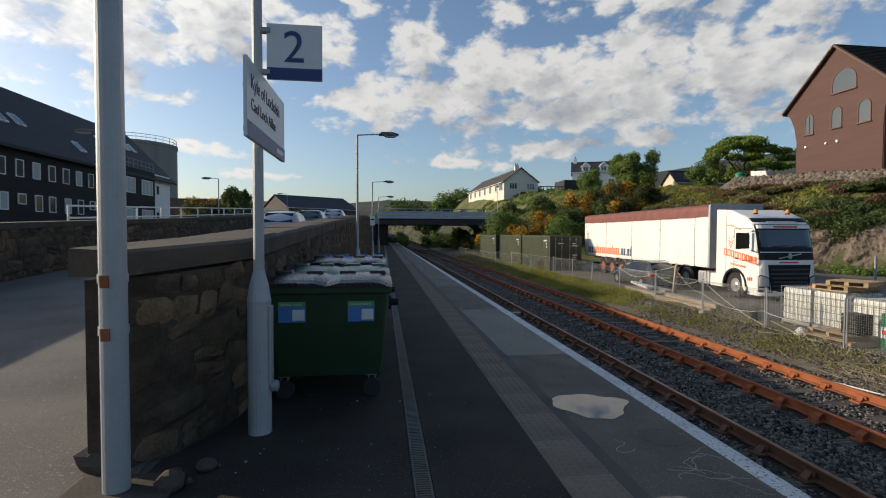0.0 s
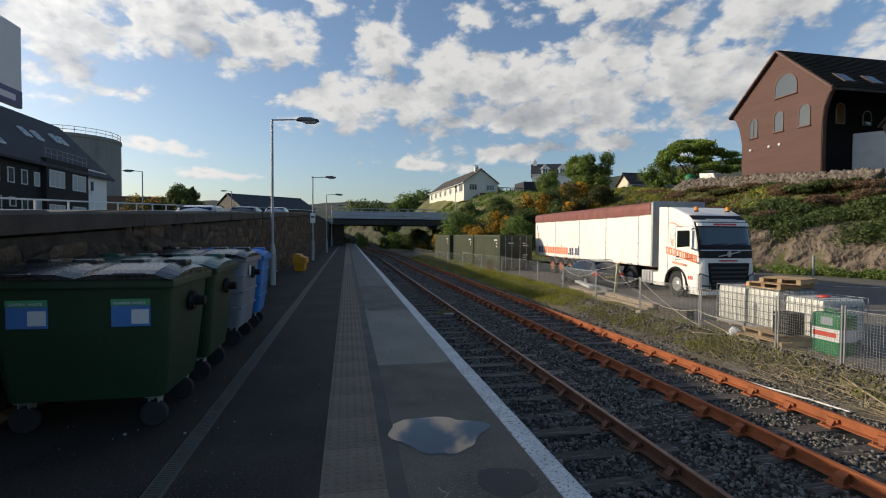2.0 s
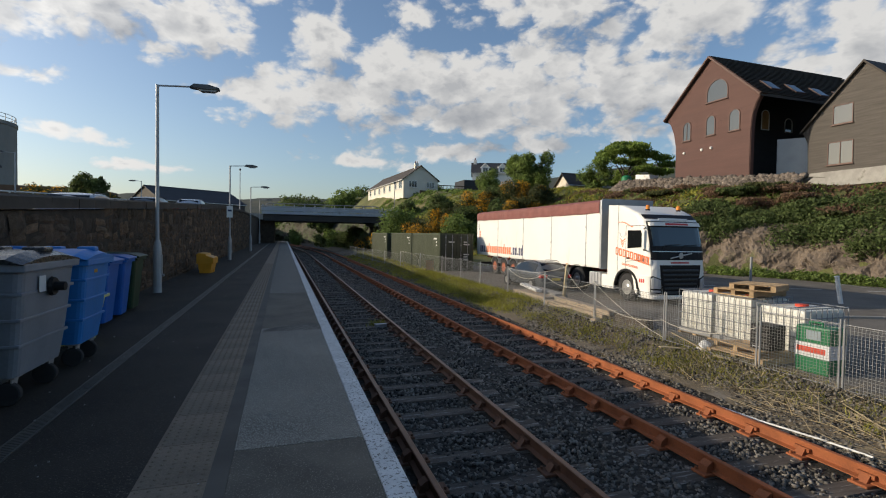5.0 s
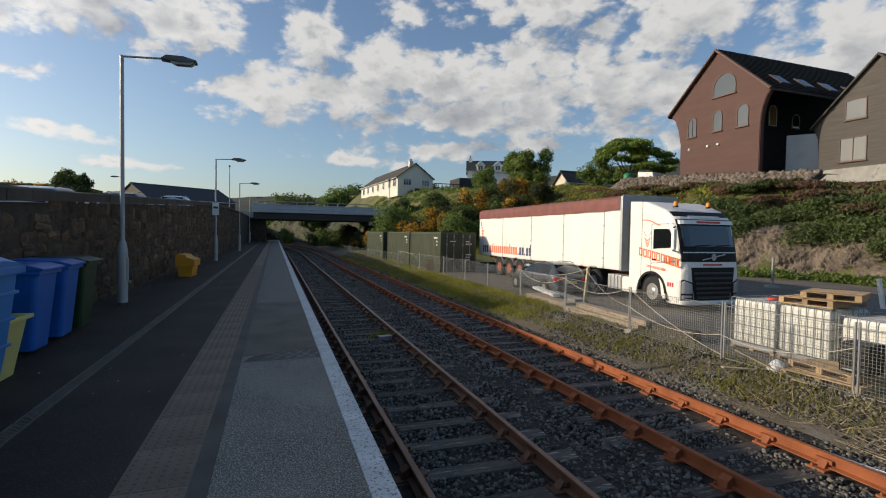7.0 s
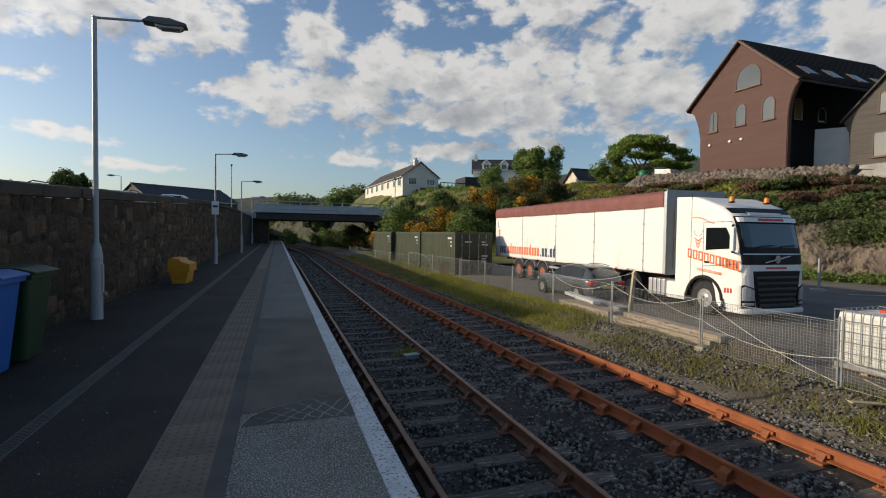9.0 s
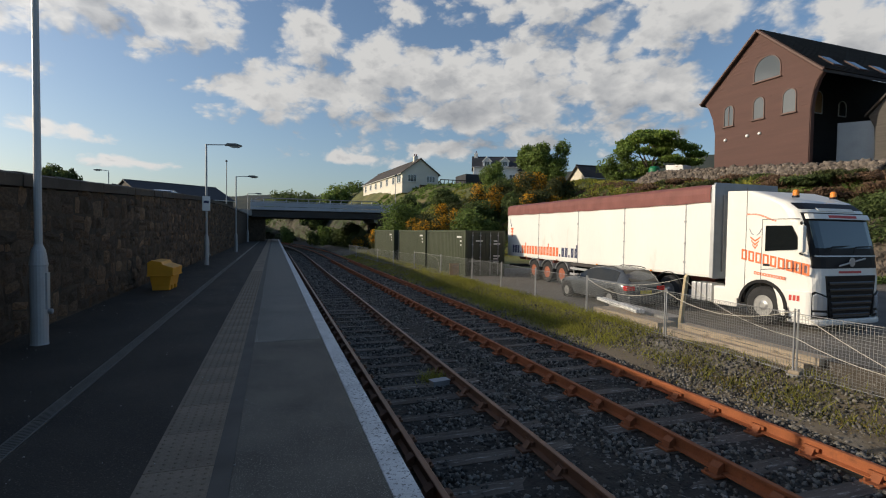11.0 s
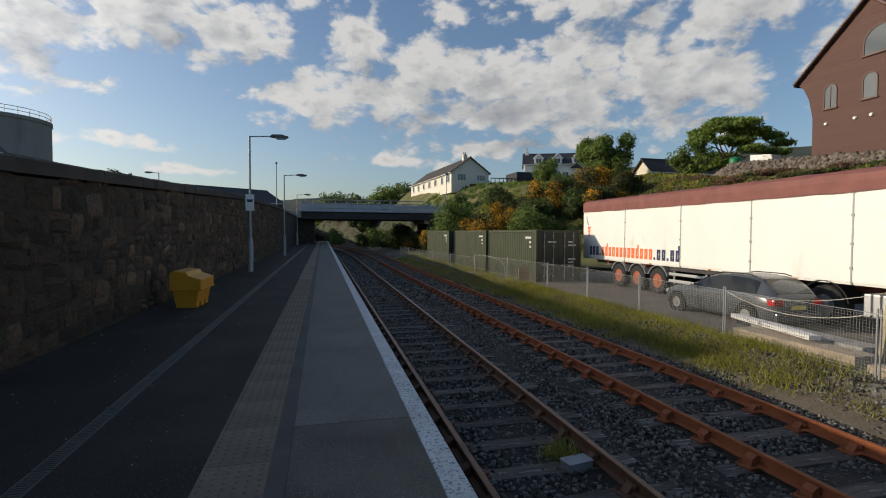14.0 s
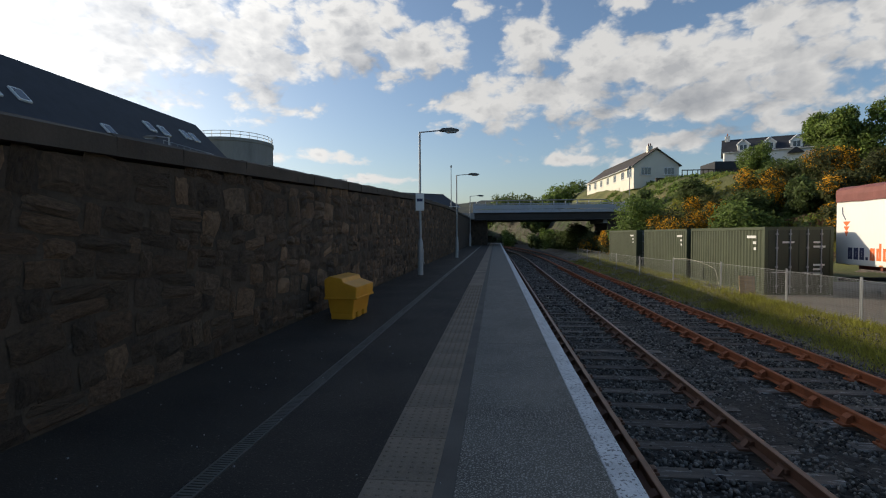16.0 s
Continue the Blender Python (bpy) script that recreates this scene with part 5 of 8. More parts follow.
# slope behind the containers: gorse and green bushes
r_b = random.Random(11)
GORSE = [(14.4, 62, 2.4, 2.5), (16.5, 60, 2.2, 2.2), (21.6, 62.5, 2.3, 2.2), (26.5, 61, 2.4, 2.0), (24.8, 56, 1.8, 1.5), (12.2, 72, 1.9, 1.7), (10.6, 77, 1.7, 1.5), (22.5, 53, 1.7, 1.3), (19.0, 66, 2.0, 1.9), (24, 64, 2.0, 1.7), (28.5, 58, 1.8, 1.4)]
for i, (x, y, rr, rz) in enumerate(GORSE):
    bush("gorse_bush", x, y, on_hill(x, y), rr, rr, rz, 4600, .09, M["leaf_gorse"], "gorse bush covered in orange-yellow flowers", 30 + i, 4200, "bush", "gorse bushes")
GREEN = [(12.9, 64.5, 2.5, 3.2, 0), (18.2, 58.5, 2.3, 2.2, 0), (19.8, 60.5, 2.0, 2.0, 1), (15.8, 68, 2.2, 2.0, 1), (26, 66, 2.2, 1.8, 1), (23.6, 59, 1.8, 1.6, 1), (17, 74, 2.2, 1.6, 1), (22, 76, 2.2, 1.5, 1), (14.5, 92, 2.2, 1.6, 1), (10.4, 87, 2.2, 2.0, 1), (36.5, 92, 2.4, 2.6, 0), (20, 88, 2.2, 1.6, 1)]
for i, (x, y, rr, rz, k) in enumerate(GREEN):
    bush("bush", x, y, on_hill(x, y), rr, rr, rz, 6500, .105, (M["leaf"], M["leaf_dark"])[k], "dense green bush on the hillside", 60 + i, 0, "bush", "hillside bushes")
tree("tree", 31.6, 67, on_hill(31.6, 67), 6.0, 3.3, 2.9, 20000, .11, M["leaf"], "bushy round green tree on the hillside", 5, 1.05)
spreading = thing("tree", pose(41.0, 59, on_hill(41, 59) - .2), "spreading green tree with open layered crown", "tree")
r_sp = random.Random(18)
bm = B()
tube(bm, (0, 0, 0), (.3, .1, 1.8), .26, .2, 9)
for k in range(4):
    tube(bm, (.3, .1, 1.7), (-2.2 + 1.5 * k, r_sp.uniform(-1, 1), 4.0 + .3 * k), .14, .05, 7)
part("trunk", bm, M["bark"], spreading)
tiers, bm = [], B()
for k in range(30):
    a, q = r_sp.uniform(0, 2 * math.pi), r_sp.random() ** .6
    h = r_sp.choice((2.0, 2.9, 3.9, 4.8, 5.6, 6.3))
    reach = interp(h, (2.0, 2.9, 4.8, 5.6, 6.3), (4.0, 4.6, 5.0, 3.8, 2.2)) * q
    c = (math.cos(a) * reach + .5, math.sin(a) * reach, h + r_sp.uniform(-.15, .15) - .1 * q)
    tiers.append((*c, r_sp.uniform(.8, 1.5), r_sp.uniform(.8, 1.5), r_sp.uniform(.28, .5)))
    tube(bm, (.3 + c[0] * .15, c[1] * .15, min(h * .8, 4.2)), c, .06, .015, 5)
part("limb", bm, M["bark"], spreading)
crown = new("crown", leaf_mesh("crown", clump(tiers, 17000, 8), .12, M["leaf_light"], 8, 1.6, .5))
crown.parent = spreading
tree("tree", 36.5, 58.5, on_hill(36.5, 58.5), 3.6, 2.2, 2.2, 4000, .1, M["leaf"], "small green tree beside the spreading tree", 9, .8)

# rock face at the back of the yard
def rock_point(u, v):
    y = 8 + u * 40
    f, (w1, w2) = foot(y), rise(y)
    s = v * (w1 * 1.35)
    x = f - .35 + s
    z = hill(f + s, y) if v > 0 else YARD_Z - .1
    d = noise.fractal(Vector((y * .55, z * .8, 2.0)), 1.0, 2.0, 5) * .6 + .45 * abs(noise.noise(Vector((y * 1.3, z * 1.1 + y * .5, 5)))) + .22 * abs(noise.noise(Vector((y * 3.7, z * 2.6 - y, 8))))
    return Vector((x - d, y + .3 * noise.noise(Vector((z, y, 9))), z + .15 * d))


structure("rock_face", grid(300, 36, rock_point), M["rock"], "rough grey-brown rock face behind the yard", "rock")
ivy = [(foot(y) + rr, y, hill(foot(y) + rr, y) + .1, 1.3, 1.5, .8) for y, rr in ((22, 2.2), (24, 3.2), (26, 2.6), (27.5, 1.8), (29, 2.8), (31, 3.6), (32.5, 2.9), (34.5, 3.4), (20, 3.0), (18, 2.2), (36, 4.0), (30, 1.6), (23, 1.6), (25, 1.5), (28, 3.6), (33.5, 1.9), (21, 1.8), (26.5, 3.9), (30.5, 4.0), (35.5, 2.2))]
for i, q in enumerate(ivy):
    b = thing("ivy", pose(q[0], q[1], q[2]), "dark green ivy hanging over the rock face", "ivy", "ivy on the rock")
    c = new("foliage", leaf_mesh("foliage", clump([(0, 0, 0, q[3], q[4], q[5]), (-.5, .6, -.5, .8, 1.0, .7), (.5, -.6, .3, .9, 1.1, .6)], 4200, 90 + i), .075, M["leaf_dark"], 90 + i))
    c.parent = b
r_br = random.Random(77)
for i in range(34):
    y = 17 + i * .95 + r_br.uniform(-.4, .4)
    f, (w1, w2) = foot(y), rise(y)
    x = f + w1 + r_br.uniform(.2, .95) * w2
    x = min(x, 33.6)
    b = thing("bramble", pose(x, y, hill(x, y)), "dry brown bramble thicket on the bank", "bramble", "brambles on the bank")
    blobs = ball_blobs(0, 0, .05, 1.5, 1.7, .36, 9, 200 + i, .5)
    c = new("thicket", leaf_mesh("thicket", clump(blobs, 2600, 200 + i), .06, (M["bramble"], M["bramble"], M["leaf_gorse"], M["bramble"], M["leaf_dark"])[i % 5], 200 + i, 2.2))
    c.parent = b
for i, y in enumerate((20, 22.5, 25, 27.5, 30, 32, 34.5, 37)):
    x = foot(y) - .7
    b = thing("weeds", pose(x, y, YARD_Z), "green weeds growing at the rock's foot", "weeds", "weeds at the rock")
    c = new("foliage", leaf_mesh("foliage", clump([(0, 0, .25, .5, 1.4, .35)], 1400, 300 + i), .06, M["leaf"], 300 + i))
    c.parent = b

# rough grass and dead bracken over the slope
def slope_cover(r, n, x0, x1, y0, y1):
    k = n // 24
    c = np.stack([r.uniform(x0, x1, k), r.uniform(y0, y1, k)], 1)
    p = np.repeat(c, 24, 0) + r.normal(0, .35, (k * 24, 2))
    keep = np.array([q[0] > foot(q[1]) + 1.0 for q in p])
    p = p[keep]
    return np.array([(q[0], q[1], hill(q[0], q[1]) + .06) for q in p])


r_s = np.random.default_rng(50)
for nm, n_, mm, sz, args in (("hillside_grass", 16000, "blade", .13, (16, 38, 36, 84)), ("hillside_grass", 9000, "leaf", .12, (14, 36, 44, 90)), ("dead_bracken", 26000, "bramble", .1, (20, 37, 14, 58)), ("hillside_grass", 5000, "leaf", .1, (29, 37, 14, 50)), ("far_grass", 8000, "leaf", .25, (11, 50, 84, 112))):
    ob = new(nm, leaf_mesh(nm, slope_cover(r_s, n_, *args), sz, M[mm], 51, 1.9, 0.0))
    tagged(ob, "rough tufted growth over the hillside", "grass", "", "stuff")

# stone bank under the houses
def bank(r, n):
    y = r.uniform(32.5, 55, n)
    k = r.random(n)
    top = np.interp(y, (32, 34.5, 45.4, 53, 55), (6.45, 6.7, 7.55, 8.05, 7.2))
    h = np.interp(y, (32, 34, 45, 53, 55), (.5, 1.2, 1.25, 1.4, .5))
    return np.stack([35.9 - k * .9 + r.normal(0, .06, n), y, top - h * k - .1], 1)


M["bank_stone"] = mat("bank_stone", (.13, .108, .09), .9, var=.35, scale=2, grain=20, bump=.5, rand=.5)
scatter_stones("stone_bank", 2600, bank, (.11, .21), M["bank_stone"], "bank of loose grey-brown stones", "stone bank", 21)
bm = grid(40, 3, lambda u, v: Vector((35.4 + v * 2.6, 32.5 + u * 22.5, interp(32.5 + u * 22.5, (32, 34.5, 45.4, 53, 55), (6.3, 6.6, 7.45, 7.95, 7.1)) - (.9 if v < .1 else 0.05))))
structure("bank_fill", bm, M["soil"], "earth fill behind the stone bank", "ground")

# ---- buildings ----
M["brown_clad"] = mat("brown_cladding", (.088, .043, .036), .75, var=.15, scale=.8, grain=12, bump=.1, stretch=(1, .3, 3))
M["black_clad"] = mat("black_cladding", (.02, .018, .017), .8, var=.3, scale=.8, grain=12, bump=.1, stretch=(1, .3, 3))
M["grey_clad"] = mat("weathered_grey_cladding", (.085, .076, .068), .85, var=.3, scale=1.2, grain=14, bump=.2, stretch=(.4, .4, 6))
M["roof_tile"] = mat("dark_roof_tiles", (.05, .042, .037), .8, var=.35, scale=1.4, grain=16, bump=.6, bump_dist=.04)
M["slate"] = mat("dark_slate", (.03, .032, .037), .7, var=.25, scale=1, grain=14, bump=.3, bump_dist=.02)
M["render_white"] = mat("white_render", (.75, .74, .71), .85, var=.06, scale=.7, grain=30, bump=.15)
M["render_offwhite"] = mat("offwhite_render", (.66, .62, .54), .85, var=.06, scale=.7, grain=30, bump=.15)
M["render_cream"] = mat("cream_render", (.62, .56, .46), .85, var=.07, scale=.7, grain=30, bump=.15)
M["frame_white"] = mat("white_window_frame", (.72, .72, .7), .5, var=.06)
M["frame_brown"] = mat("brown_window_frame", (.1, .055, .045), .6, var=.1)
M["pane"] = glass("window_pane", (.04, .05, .055), .04)
M["pane"].node_tree.nodes["Principled BSDF"].inputs["Specular IOR Level"].default_value = 1.0
M["silver_door"] = mat("galvanised_door", (.34, .36, .38), .5, metal=.3, var=.12, scale=1, grain=12)
M["blind"] = mat("pale_curtain", (.45, .45, .42), .9, var=.1)


def wall_plane(parent, name, profile, axis, a, b, material, holes=(), label=""):
    return part(name, prism(B(), profile, axis, a, b), material, parent, label)


def window(parent, m, w, h, frame_mat, arched=False, bars=0, sill=True, pane=None):
    """A window in the local xz plane, looking along -y, its centre at the bottom middle."""
    n = 10
    out = [(-w / 2, 0), (w / 2, 0)] + ([(w / 2 * math.cos(math.pi * i / n), h - w / 2 + w / 2 * math.sin(math.pi * i / n)) for i in range(n + 1)] if arched else [(w / 2, h), (-w / 2, h)])
    t = .07
    ins = [(x * (1 - 2 * t / w), t + (z - 0) * (1 - 2 * t / h)) for x, z in out]
    bm = B()
    o0 = [bm.verts.new(m @ Vector((x, -.05, z))) for x, z in out]
    i0 = [bm.verts.new(m @ Vector((x, -.05, z))) for x, z in ins]
    o1 = [bm.verts.new(m @ Vector((x, .04, z))) for x, z in out]
    i1 = [bm.verts.new(m @ Vector((x, .0, z))) for x, z in ins]
    k = len(out)
    for i in range(k):
        j = (i + 1) % k
        bm.faces.new((o0[i], o0[j], i0[j], i0[i]))
        bm.faces.new((o0[i], o1[i], o1[j], o0[j]))
        bm.faces.new((i0[i], i0[j], i1[j], i1[i]))
    bmesh.ops.recalc_face_normals(bm, faces=bm.faces)
    for b in range(bars):
        x = -w / 2 + w * (b + 1) / (bars + 1)
        box(bm, x - .03, x + .03, -.045, .0, .05, h - (w * .2 if arched else .05), m=m)
    win = part("window", bm, frame_mat, parent)
    bm = B()
    bm.faces.new([bm.verts.new(m @ Vector((x, -.012, z))) for x, z in ins])
    part("pane", bm, pane or M["pane"], win)
    if sill:
        part("sill", box(B(), -w / 2 - .08, w / 2 + .08, -.14, .0, -.08, 0, m=m), frame_mat, win)
    return win


FACE_W = pose(0, 0, 0, 0, 0, -90)   # turns a window to look along -x


def face_w(x, y, z):
    return pose(x, y, z, 0, 0, -90)


# brown timber house with a curved gable
hb = thing("house", pose(37.0, 42.2, 6.9), "brown timber-clad house with dark tiled roof", "house", "hillside houses")
def gable(y):
    return y
prof = [(-4.15, -1.2), (-4.15, 4.2), (-4.35, 5.4), (-4.75, 6.2), (-5.25, 6.75), (-5.1, 7.0), (0, 11.55), (5.1, 7.0), (5.5, 6.75), (4.95, 6.0), (4.5, 5.0), (4.2, 3.6), (4.1, -1.2)]
prof = [(-4.2, -1.2), (-4.2, 4.3), (-4.35, 5.4), (-4.7, 6.3), (-5.1, 6.85), (.2, 11.5), (5.5, 6.85), (4.9, 6.2), (4.45, 5.2), (4.15, 3.8), (4.1, -1.2)]
part("gable_wall", prism(B(), prof, "x", 0, .35), M["brown_clad"], hb, "brown horizontal timber cladding")
bm = B()
for i in range(42):
    z = -1.0 + i * .28
    ya = interp(z, (-1.2, 3.8, 5.2, 6.2, 6.85, 11.4), (-4.2, -4.2, -4.33, -4.65, -5.0, .1))
    yb = interp(z, (-1.2, 3.8, 5.2, 6.2, 6.85, 11.4), (4.1, 4.15, 4.4, 4.85, 5.3, .3))
    box(bm, -.012, .002, ya + .03, yb - .03, z, z + .262)
part("cladding_board", bm, M["brown_clad"], hb)
part("side_wall", box(B(), .35, 17, 4.0, 4.25, -1.2, 4.8), M["brown_clad"], hb)
part("back_wall", box(B(), 16.8, 17.1, -4.2, 4.2, -1.2, 7), M["brown_clad"], hb)
part("recessed_wall", box(B(), .36, 17, -1.0, -.75, -1.2, 8.6), M["black_clad"], hb, "black recessed wall under the eaves")
part("recess_return", box(B(), 14.9, 15.1, -4.3, -1.0, -1.2, 6.6), M["black_clad"], hb)
bm = B()
for s in (-1, 1):
    y_e, z_e = (-5.15, 6.8) if s < 0 else (5.6, 6.8)
    vs = [bm.verts.new(p) for p in ((-.25, .2, 11.62), (17.2, .2, 11.62), (17.2, y_e, z_e), (-.25, y_e, z_e))]
    bm.faces.new(vs)
r = bmesh.ops.extrude_face_region(bm, geom=list(bm.faces))
for v in [g for g in r["geom"] if isinstance(g, bmesh.types.BMVert)]:
    v.co.z -= .2
bmesh.ops.recalc_face_normals(bm, faces=bm.faces)
roof = part("roof", bm, M["roof_tile"], hb, "dark brown tiled roof")
bm = B()
for i in range(22):
    f = (i + .5) / 22
    y, z = .2 + (-5.35) * f, 11.62 - 4.82 * f
    box(bm, -.27, 17.2, y - .14, y + .1, z - .01, z + .05, m=None)
part("tile_course", bm, M["roof_tile"], roof)
bm = B()
pipe(bm, [(-.28, 5.6, 6.75), (-.28, .2, 11.55), (-.28, -5.15, 6.75)], .12, 6)
part("bargeboard", bm, M["frame_brown"], roof)
for k, x in enumerate((2.3, 5.2, 8.2, 11.2)):
    m = Matrix.Translation((x, -3.9, 7.98)) @ pose(0, 0, 0, 42.0)
    sk = part("skylight", box(B(), -.6, .6, -.75, .75, .0, .14, .01, m=m), M["frame_brown"], roof)
    bm = B()
    box(bm, -.5, .5, -.65, .65, .14, .155, m=m)
    part("pane", bm, M["pane"], sk)
for y, w, h, z, a in ((-.65, 2.3, 1.95, 7.35, True), (2.75, 1.0, 1.85, 4.25, True), (-.03, 1.02, 1.85, 4.3, True), (-2.55, 1.12, 1.9, 4.25, True)):
    window(hb, face_w(-.02, y, z), w, h, M["frame_brown"], a, 1 if w < 1.01 else 0, True)
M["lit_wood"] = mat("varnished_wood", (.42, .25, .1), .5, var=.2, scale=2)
for x, h in ((5.5, 1.9), (8.5, 1.35)):
    window(hb, pose(x, -1.02, 5.05), 1.0, h, M["frame_white"], True, 0, False, M["lit_wood"] if x < 6 else None)
part("metal_door", box(B(), 0, 2.25, -.04, .04, -.4, 2.75, .02, m=Matrix.Translation((3.35, -3.95, .7)) @ pose(0, 0, 0, 0, 0, -52)), M["silver_door"], hb, "tall plain grey metal door")
bm = B()
n = 12
pts = [(-4.15, -1.2)] + [(-4.15 - 1.1 * (1 - math.cos(math.pi / 2 * i / n)), 3.8 + 3.0 * math.sin(math.pi / 2 * i / n)) for i in range(n + 1)]
pts2 = [(y + .22, z) for y, z in pts[::-1]]
prism(bm, pts + pts2, "x", -.06, .42)
part("arch_trim", bm, M["brown_clad"], hb, "curved brown eaves trim")
for y in (3.0, .9, -.2):
    part("wall_lamp", lathe(B(), [(.1, -.1), (.14, 0)], 10, (-.06, y, 3.1), "x"), M["frame_white"], hb)

# weathered grey neighbour house
hg = thing("house", pose(41.5, 32.0, 7.2), "weathered grey timber house with steep gable", "house", "hillside houses")
prof = [(4.35, -1), (4.35, 1.2), (4.45, 2.6), (4.9, 3.6), (.3, 8.1), (-4.4, 3.6), (-4.0, 2.4), (-4.0, -1)]
part("gable_wall", prism(B(), prof, "x", 0, .3), M["grey_clad"], hg)
bm = B()
for i in range(32):
    z = -.4 + i * .26
    ya = interp(z, (-1, 2.6, 3.6, 8.0), (-4.0, -4.0, -4.3, .25))
    yb = interp(z, (-1, 1.2, 2.6, 3.6, 8.0), (4.35, 4.35, 4.42, 4.75, .35))
    box(bm, -.014, .002, ya + .03, yb - .03, z, z + .245)
part("cladding_board", bm, M["grey_clad"], hg)
part("side_wall", box(B(), .3, 14, 4.1, 4.35, -1, 2.4), M["grey_clad"], hg)
part("side_wall", box(B(), .3, 14, -4.0, -3.75, -1, 2.8), M["grey_clad"], hg)
bm = B()
for ye in (4.95, -4.5):
    bm.faces.new([bm.verts.new(p) for p in ((-.3, .3, 8.25), (14, .3, 8.25), (14, ye, 3.6), (-.3, ye, 3.6))])
r = bmesh.ops.extrude_face_region(bm, geom=list(bm.faces))
for v in [g for g in r["geom"] if isinstance(g, bmesh.types.BMVert)]:
    v.co.z -= .18
bmesh.ops.recalc_face_normals(bm, faces=bm.faces)
part("roof", bm, M["roof_tile"], hg)
window(hg, face_w(-.02, 1.75, 3.7), 1.5, 1.55, M["frame_brown"])
window(hg, face_w(-.02, 1.85, .5), 1.9, 1.85, M["frame_brown"], False, 1)
part("plinth", box(B(), -.1, .35, -4.1, 4.45, -1.2, 0.0), M["concrete"], hg)


def gable_house(m, w, l, eave, ridge, wall_m, roof_m, label, windows=(), name="house", over=.35, chimneys=()):
    """A house with its ridge along local y, gables at both ends, from y 0 to l and x -w/2 to w/2."""
    h = thing(name, m, label, "house", "hillside houses")
    bm = B()
    prism(bm, [(-w / 2, -1.5), (w / 2, -1.5), (w / 2, eave), (0, ridge), (-w / 2, eave)], "y", 0, l)
    part("wall", bm, wall_m, h)
    bm = B()
    sl = (ridge - eave) / (w / 2)
    for s in (-1, 1):
        xe = s * (w / 2 + over)
        ze = eave - over * sl
        bm.faces.new([bm.verts.new(p) for p in ((0, -over, ridge + .16), (0, l + over, ridge + .16), (xe, l + over, ze + .16), (xe, -over, ze + .16))])
    r = bmesh.ops.extrude_face_region(bm, geom=list(bm.faces))
    for v in [g for g in r["geom"] if isinstance(g, bmesh.types.BMVert)]:
        v.co.z -= .14
    bmesh.ops.recalc_face_normals(bm, faces=bm.faces)
    ro = part("roof", bm, roof_m, h)
    part("ridge_tile", tube(B(), (0, -over, ridge + .17), (0, l + over, ridge + .17), .1, seg=6), roof_m, ro)
    bm = B()
    for s in (-1, 1):
        tube(bm, (s * (w / 2 + over), -over, eave - over * sl + .06), (s * (w / 2 + over), l + over, eave - over * sl + .06), .07, seg=6)
    part("gutter", bm, M["frame_white"], ro)
    for x, y in chimneys:
        c = part("chimney", box(B(), x - .4, x + .4, y - .4, y + .4, ridge - .8, ridge + 1.0, .03), wall_m, ro)
        bm = B()
        for dx in (-.18, .18):
            lathe(bm, [(.12, 0), (.1, .45)], 8, (x + dx, y, ridge + 1.0))
        part("chimney_pot", bm, M["tarp"], c)
    for face, a, z, ww, hh, bars in windows:
        mm = {"front": pose(a, -.02, z), "left": pose(-w / 2 - .02, a, z, 0, 0, -90)}[face]
        window(h, mm, ww, hh, M["frame_white"], False, bars)
    return h


gable_house(pose(25.9, 102.6, 10.4, 0, 0, 4), 7.4, 30, 2.3, 5.0, M["render_offwhite"], M["roof_tile"], "white bungalow with brown tiled roof on the hill",
            [("front", -1.7, .7, 1.7, 1.3, 2), ("front", 2.1, .7, 1.7, 1.2, 2)] + [("left", 2.0, .5, 2.2, 1.6, 1)] + [("left", 5.5 + i * 4.4, .5, 1.5, 1.4, 1) for i in range(6)], chimneys=((0, 3),))
h2 = gable_house(pose(56.0, 112.2, 12.4, 0, 0, 68), 7.0, 14.0, 4.0, 6.5, M["render_white"], M["slate"], "white house with slate roof and three dormers",
                 [("left", 2.0 + i * 3.3, .8, 1.3, 1.4, 1) for i in range(4)], chimneys=((0, .6), (0, 13.4)))
for i in range(3):
    y = 3.0 + i * 4.0
    d = part("dormer", prism(B(), [(y - .9, 3.9), (y + .9, 3.9), (y + .9, 5.2), (y, 6.0), (y - .9, 5.2)], "x", -3.6, -.9), M["render_white"], h2)
    bm = B()
    pipe(bm, [(-3.7, y - 1.1, 5.05), (-3.7, y, 6.1), (-3.7, y + 1.1, 5.05)], .12, 5)
    part("dormer_trim", bm, M["frame_white"], d)
    window(h2, pose(-3.62, y, 4.05, 0, 0, -90), 1.2, 1.1, M["frame_white"], False, 1)
part("bay_roof", prism(B(), [(2.0, 3.0), (4.4, 3.0), (3.2, 4.0)], "x", -4.6, -3.4), M["slate"], h2)
gable_house(pose(37.9, 68.6, 7.5, 0, 0, -90), 3.6, 9.5, 1.6, 3.1, M["render_cream"], M["roof_tile"], "small cream outbuilding with dark roof",
            [("left", 3.0, .5, .9, .6, 0), ("left", 5.0, .5, .9, .6, 0)])
# terrace wall and steps below the bungalow
bm = B()
box(bm, 25.0, 38, 99.8, 100.2, 8.2, 10.3)
for i in range(12):
    box(bm, 29 + i * .8, 29.1 + i * .8, 99.9, 100.0, 10.6, 11.5)
box(bm, 29, 38, 99.9, 100.0, 11.4, 11.55)
structure("terrace_wall", bm, M["mortar"], "dark terrace wall with timber fence below the bungalow", "wall")
bm = B()
box(bm, 36.6, 41.6, 106, 112, 10, 13.6)
structure("flat_outbuilding", bm, M["slate"], "dark flat-roofed outbuilding between the houses", "building")

